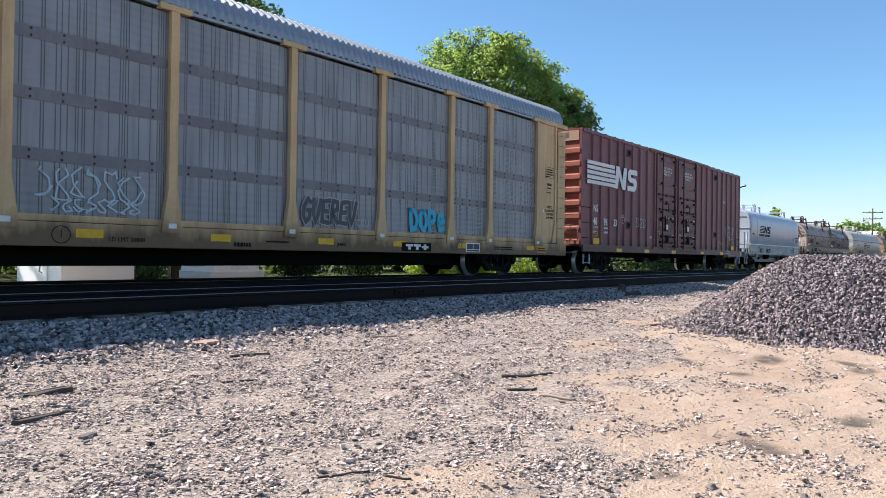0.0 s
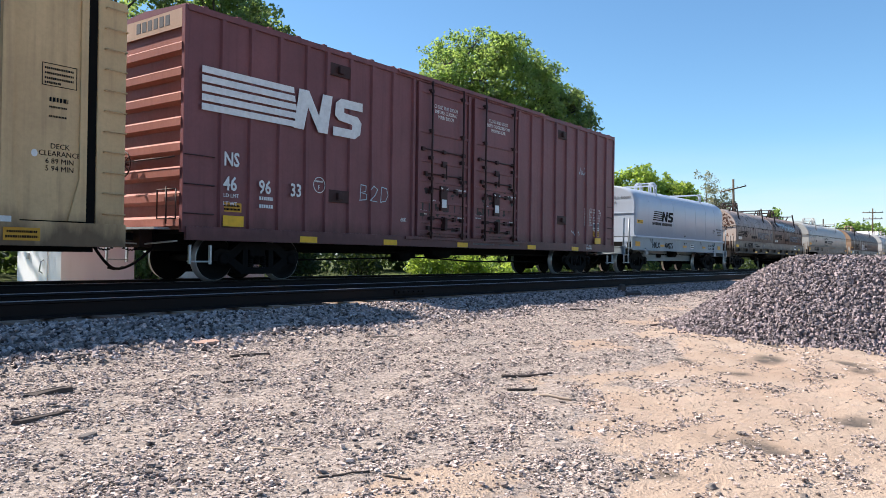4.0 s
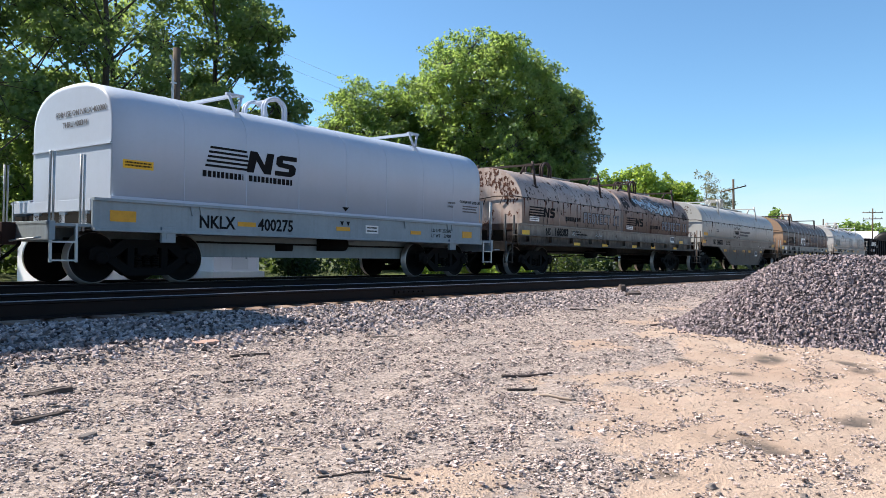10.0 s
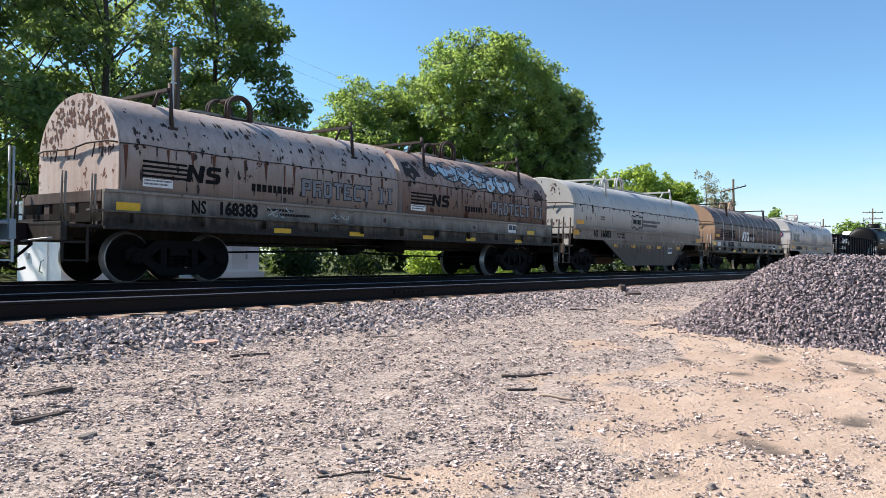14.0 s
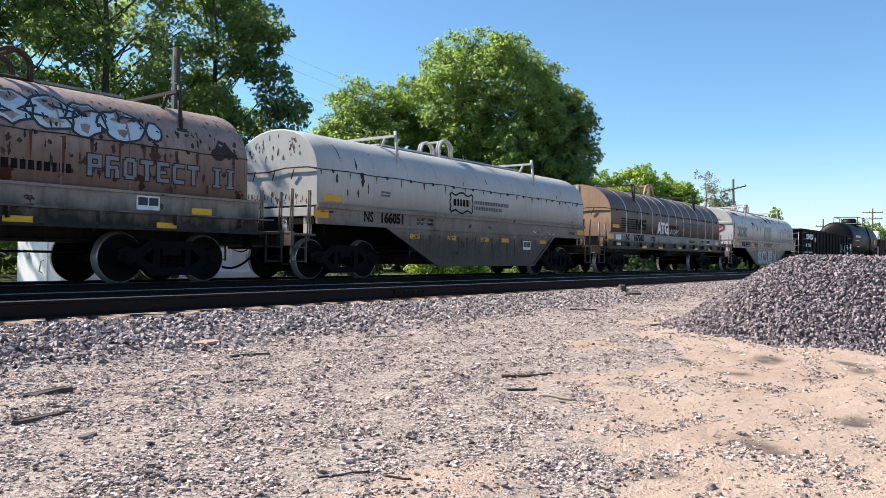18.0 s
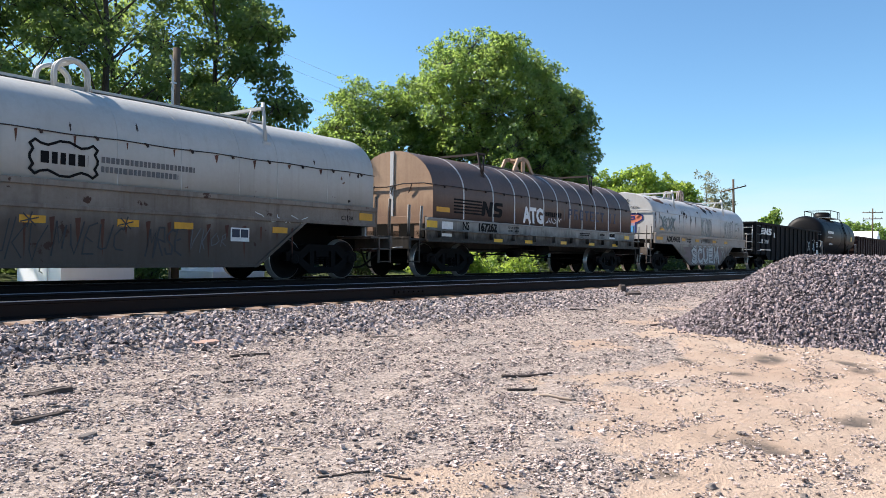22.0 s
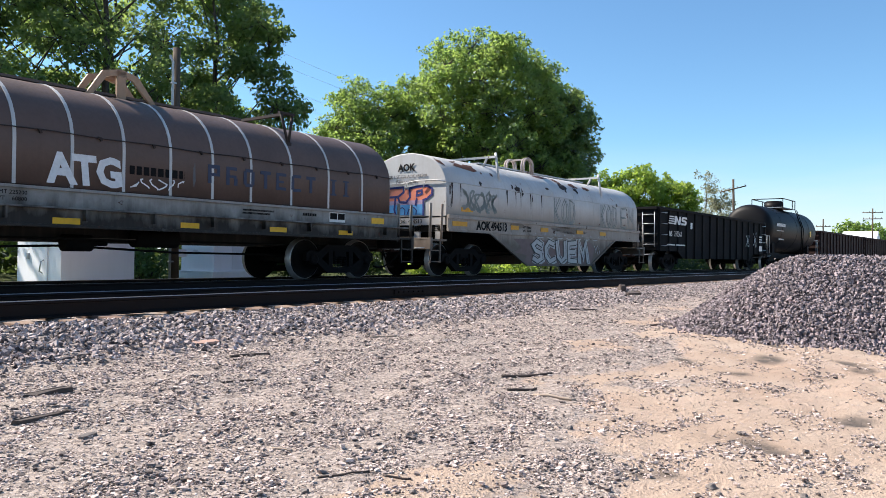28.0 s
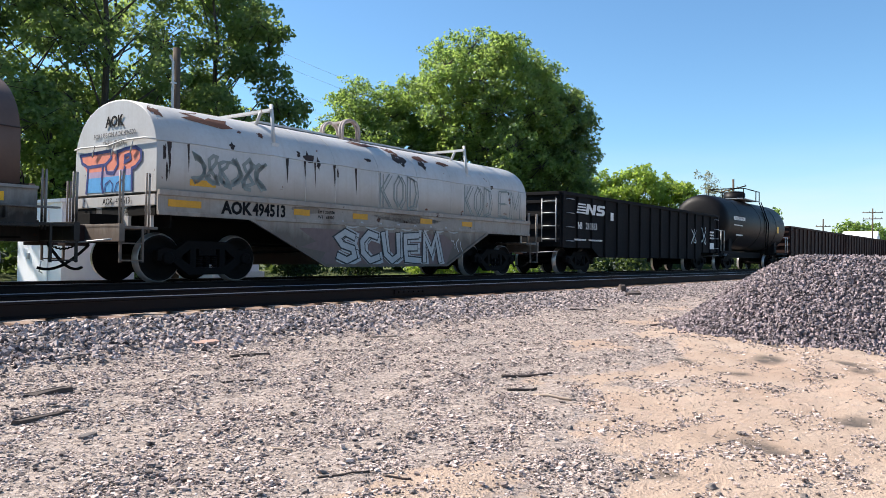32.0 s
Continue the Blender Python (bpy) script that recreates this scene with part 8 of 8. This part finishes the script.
box(bm, 1.1, 1.13, -0.06, -0.02, 1.0, 1.14)
part("handle", bm, M["galv_rail"], dr)
bm = bmesh.new()
box(bm, -0.012, 0.0, 0.75, 0.95, 1.1, 1.25)
part("notice", bm, M["ink_white"], cab)

pl = thing("utility_pole", "dark timber service pole with a pale conduit", "utility pole", at=Matrix.Translation((12.08, 18.0, -0.6)))
bm = bmesh.new()
rod(bm, (0, 0, -0.3), (-0.05, 0, 6.7), 0.12, 14, 0.10)
part("shaft", bm, M["pole_wood"], pl)
bm = bmesh.new()
bent(bm, [(-0.19, -0.06, 0), (-0.19, -0.06, 5.9), (-0.19, -0.05, 6.3), (-0.28, -0.05, 6.45)], 0.035, 8)
part("conduit", bm, M["galv_rail"], pl)
bm = bmesh.new()
for zz in (0.9, 2.4, 4.2, 5.7):
    box(bm, -0.24, -0.1, -0.10, -0.02, zz, zz + 0.04)
part("conduit_strap", bm, M["galv_rail"], pl)
bm = bmesh.new()
box(bm, 0.05, 0.3, -0.1, 0.05, 1.05, 1.25)
part("junction_box", bm, M["steel_grey"], pl)


def line_pole(x, y, tall, arms, lean=0.0, turn=0.0):
    p = thing("utility_pole", "old timber line pole with crossarms", "utility pole", "line poles", at=Matrix.Translation((x, y, -0.6)) @ pose(0, 0, 0, 0, 0, turn))
    bm = bmesh.new()
    rod(bm, (0, 0, -0.3), (lean, 0, tall), 0.17, 10, 0.11)
    part("shaft", bm, M["pole_wood"], p)
    for z, w, tilt in arms:
        bm = bmesh.new()
        xx = lean * z / tall
        rod(bm, (xx - 0.1, -w / 2, z - tilt), (xx - 0.1, w / 2, z + tilt), 0.07, 6)
        for k in range(4):
            f = -0.45 + 0.3 * k
            rod(bm, (xx - 0.1, w * f, z + 2 * tilt * f + 0.05), (xx - 0.1, w * f, z + 2 * tilt * f + 0.25), 0.035, 6)
        part("crossarm", bm, M["pole_wood"], p)
    return p


line_pole(86.7, 24.0, 10.1, ((9.0, 2.8, -0.3),), -0.8)
line_pole(148.9, 18.2, 10.4, ((9.7, 3.2, 0.0), (8.6, 3.0, 0.0)))
line_pole(147.0, 25.6, 8.6, ((7.3, 2.4, 0.0),))
wires = thing("overhead_wires", "thin overhead wires running between distant poles", "wires", at=None)
for z0, dy in ((13.6, 0), (13.2, 1.2), (11.2, 0.4), (10.6, 1.4)):
    bm = bmesh.new()
    pts = [(26 + 44 * k / 12, 42.5 + dy + 0.0 * k, z0 + 2.2 - 0.25 * k + 0.03 * (k - 6) ** 2) for k in range(13)]
    bent(bm, pts, 0.010, 4)
    part("wire", bm, M["steel_grey"], wires)


# ---------- litter on the ground ----------
M["old_wood"] = paint("weathered_dark_wood", (0.10, 0.08, 0.07), (0.05, 0.04, 0.036), 0.6, 0.9, 0.3)
M["pale_wood"] = paint("bleached_wood", (0.42, 0.34, 0.27), (0.24, 0.18, 0.14), 0.5, 0.9, 0.3)
M["pink_board"] = paint("faded_pink_board", (0.42, 0.27, 0.22), (0.2, 0.15, 0.12), 0.5, 0.9)
M["dark_rock"] = paint("dark_field_stone", (0.20, 0.175, 0.16), (0.09, 0.08, 0.075), 0.6, 0.9)


def stick(x, y, length, turn, r, material, label):
    """A bent length of branch lying on the ground."""
    rnd = random.Random(int(x * 1000 + y * 77))
    bm = bmesh.new()
    c, s = math.cos(radians(turn)), math.sin(radians(turn))
    pts = []
    for k in range(7):
        u = (k / 6 - 0.5) * length
        v = rnd.uniform(-0.03, 0.03) * length
        px_, py_ = x + u * c - v * s, y + u * s + v * c
        pts.append((u * c - v * s, u * s + v * c, height(px_, py_) - height(x, y) + r * 0.9))
    bent(bm, pts, r, 6)
    ob = part("stick", bm, material)
    ob.location = (x, y, height(x, y))
    return tagged(ob, label, "stick", "sticks on the gravel")


def slab_thing(name, x, y, a, b, t, turn, material, label, cat, tilt=4):
    rnd = random.Random(int(x * 1000 + y * 77))
    bm = bmesh.new()
    ring = []
    n = 18
    for k in range(n):
        w = k * math.tau / n
        cx, sx = math.cos(w), math.sin(w)
        e = 0.45
        ring.append((a / 2 * math.copysign(abs(cx) ** e, cx) * rnd.uniform(0.78, 1.0), b / 2 * math.copysign(abs(sx) ** e, sx) * rnd.uniform(0.5, 1.0)))
    lo = [bm.verts.new((p, q, 0)) for p, q in ring]
    hi = [bm.verts.new((p * 0.97, q * 0.95, t * rnd.uniform(0.8, 1.2))) for p, q in ring]
    bm.faces.new(lo[::-1])
    bm.faces.new(hi)
    for k in range(n):
        bm.faces.new((lo[k], lo[(k + 1) % n], hi[(k + 1) % n], hi[k]))
    ob = part(name, bm, material)
    ob.matrix_world = pose(x, y, height(x, y) - 0.008, tilt, -tilt * 0.5, turn)
    return tagged(ob, label, cat)


def rock(x, y, r, label="small dark stone lying on the gravel"):
    rnd = random.Random(int(x * 911 + y * 53))
    bm = bmesh.new()
    bmesh.ops.create_icosphere(bm, subdivisions=2, radius=r)
    for v in bm.verts:
        v.co *= 1 + 0.6 * noise.noise(v.co / r * 1.5 + Vector((x, y, 0)))
        v.co.z = max(-0.3 * r, v.co.z * 0.65)
    ob = part("rock", bm, M["dark_rock"])
    ob.scale = (0.8, 0.65, 0.7)
    ob.location = (x, y, height(x, y) + r * 0.22)
    return tagged(ob, label, "rock", "loose stones")


for x, y, L, turn, r, key, label in (
        (5.95, 3.45, 0.50, -34, 0.014, "old_wood", "thin dark stick lying on gravel"),
        (5.40, 3.18, 0.26, -36, 0.011, "old_wood", "short dark stick lying on gravel"),
        (5.25, 2.80, 0.34, -78, 0.012, "pale_wood", "bleached split stick lying on gravel"),
        (2.75, 2.64, 0.26, -40, 0.006, "old_wood", "thin dark twig lying on sand"),
        (2.86, 3.22, 0.12, -75, 0.006, "pale_wood", "short pale twig on gravel"),
        (3.30, 1.56, 0.17, -20, 0.004, "old_wood", "curled thin twig on sand"),
        (4.85, 5.95, 0.40, -20, 0.014, "old_wood", "dry grey branch beside the ballast"),
        (12.9, 6.30, 0.55, -30, 0.015, "old_wood", "dark stick beside the ballast"),
        (6.9, 6.0, 0.35, -30, 0.012, "pale_wood", "pale stick on the gravel edge"),
        (2.9, 2.42, 0.14, -60, 0.006, "old_wood", "short dark twig on gravel"),
        (3.9, 4.9, 0.22, -25, 0.008, "old_wood", "thin dark twig on gravel"),
        (2.32, 2.55, 0.10, -50, 0.006, "pale_wood", "short pale twig on gravel")):
    stick(x, y, L, turn, r, M[key], label)
slab_thing("board", 4.78, 6.70, 0.46, 0.20, 0.022, -38, M["pink_board"], "faded pinkish board scrap by the ballast", "board", 7)
slab_thing("board", 2.64, 5.43, 0.40, 0.10, 0.035, 4, M["old_wood"], "rotten dark plank piece on gravel", "board", 5)
slab_thing("board", 2.30, 4.77, 0.42, 0.06, 0.025, 6, M["old_wood"], "weathered grey plank strip on gravel", "board")
slab_thing("flat_stone", 2.28, 4.22, 0.14, 0.055, 0.022, 20, M["dark_rock"], "flat dark stone slab on gravel", "stone")
slab_thing("rail_scrap", 17.3, 7.15, 0.55, 0.25, 0.09, -15, M["old_wood"], "dark rusty metal scrap on the ballast", "scrap metal", 8)
slab_thing("rail_scrap", 18.0, 7.75, 0.4, 0.2, 0.14, 30, M["old_wood"], "dark rusty metal scrap on the ballast", "scrap metal", 14)
slab_thing("board", 11.6, 4.4, 0.4, 0.1, 0.03, -30, M["old_wood"], "dark wood scrap at the heap's foot", "board")
for x, y, r in ((5.15, 1.38, 0.035), (4.42, 2.24, 0.03), (3.86, 1.17, 0.04), (2.47, 2.62, 0.028), (2.16, 2.55, 0.03), (4.05, 0.78, 0.03), (3.75, 1.1, 0.025), (6.2, 1.7, 0.03), (3.0, 3.9, 0.028), (3.8, 3.5, 0.025), (2.1, 3.6, 0.03), (7.4, 3.1, 0.035), (3.3, 2.9, 0.022), (2.75, 2.2, 0.024)):
    rock(x, y, r)

# far house beyond the yard
house = thing("house", "small distant house with a pale roof", "house", at=Matrix.Translation((198.0, 26.6, -0.6)))
part("wall", box(bmesh.new(), -4, 4, -3, 3, 0, 5.6), M["shed_white"], house)
bm = bmesh.new()
slab(bm, [(-4.6, 5.5), (4.6, 5.5), (0, 8.2)], -3.6, 3.6)
part("roof", bm, M["shed_white"], house)


def on_track(x):
    return pose(x, YC - bend(x), 0, 0, 0, -math.degrees(math.atan(2 * BEND * max(0.0, x))))


def motions():
    steps = [0]
    while steps[-1] < 960:
        steps.append(steps[-1] + (4 if steps[-1] < 420 else 6))
    steps = [min(k, 960) / 30 for k in steps]
    for car, cx in ROLLING:
        walk(car, [(float(t), on_track(cx - run(t))) for t in range(33)])
    for ws, x in TURNING:
        walk(ws, [(t, pose(x, 0, R, 0, -math.degrees(run(t) / R), 0)) for t in steps])


bpy.data.objects.remove(WHEELSET.children[0])
bpy.data.objects.remove(WHEELSET)
motions()
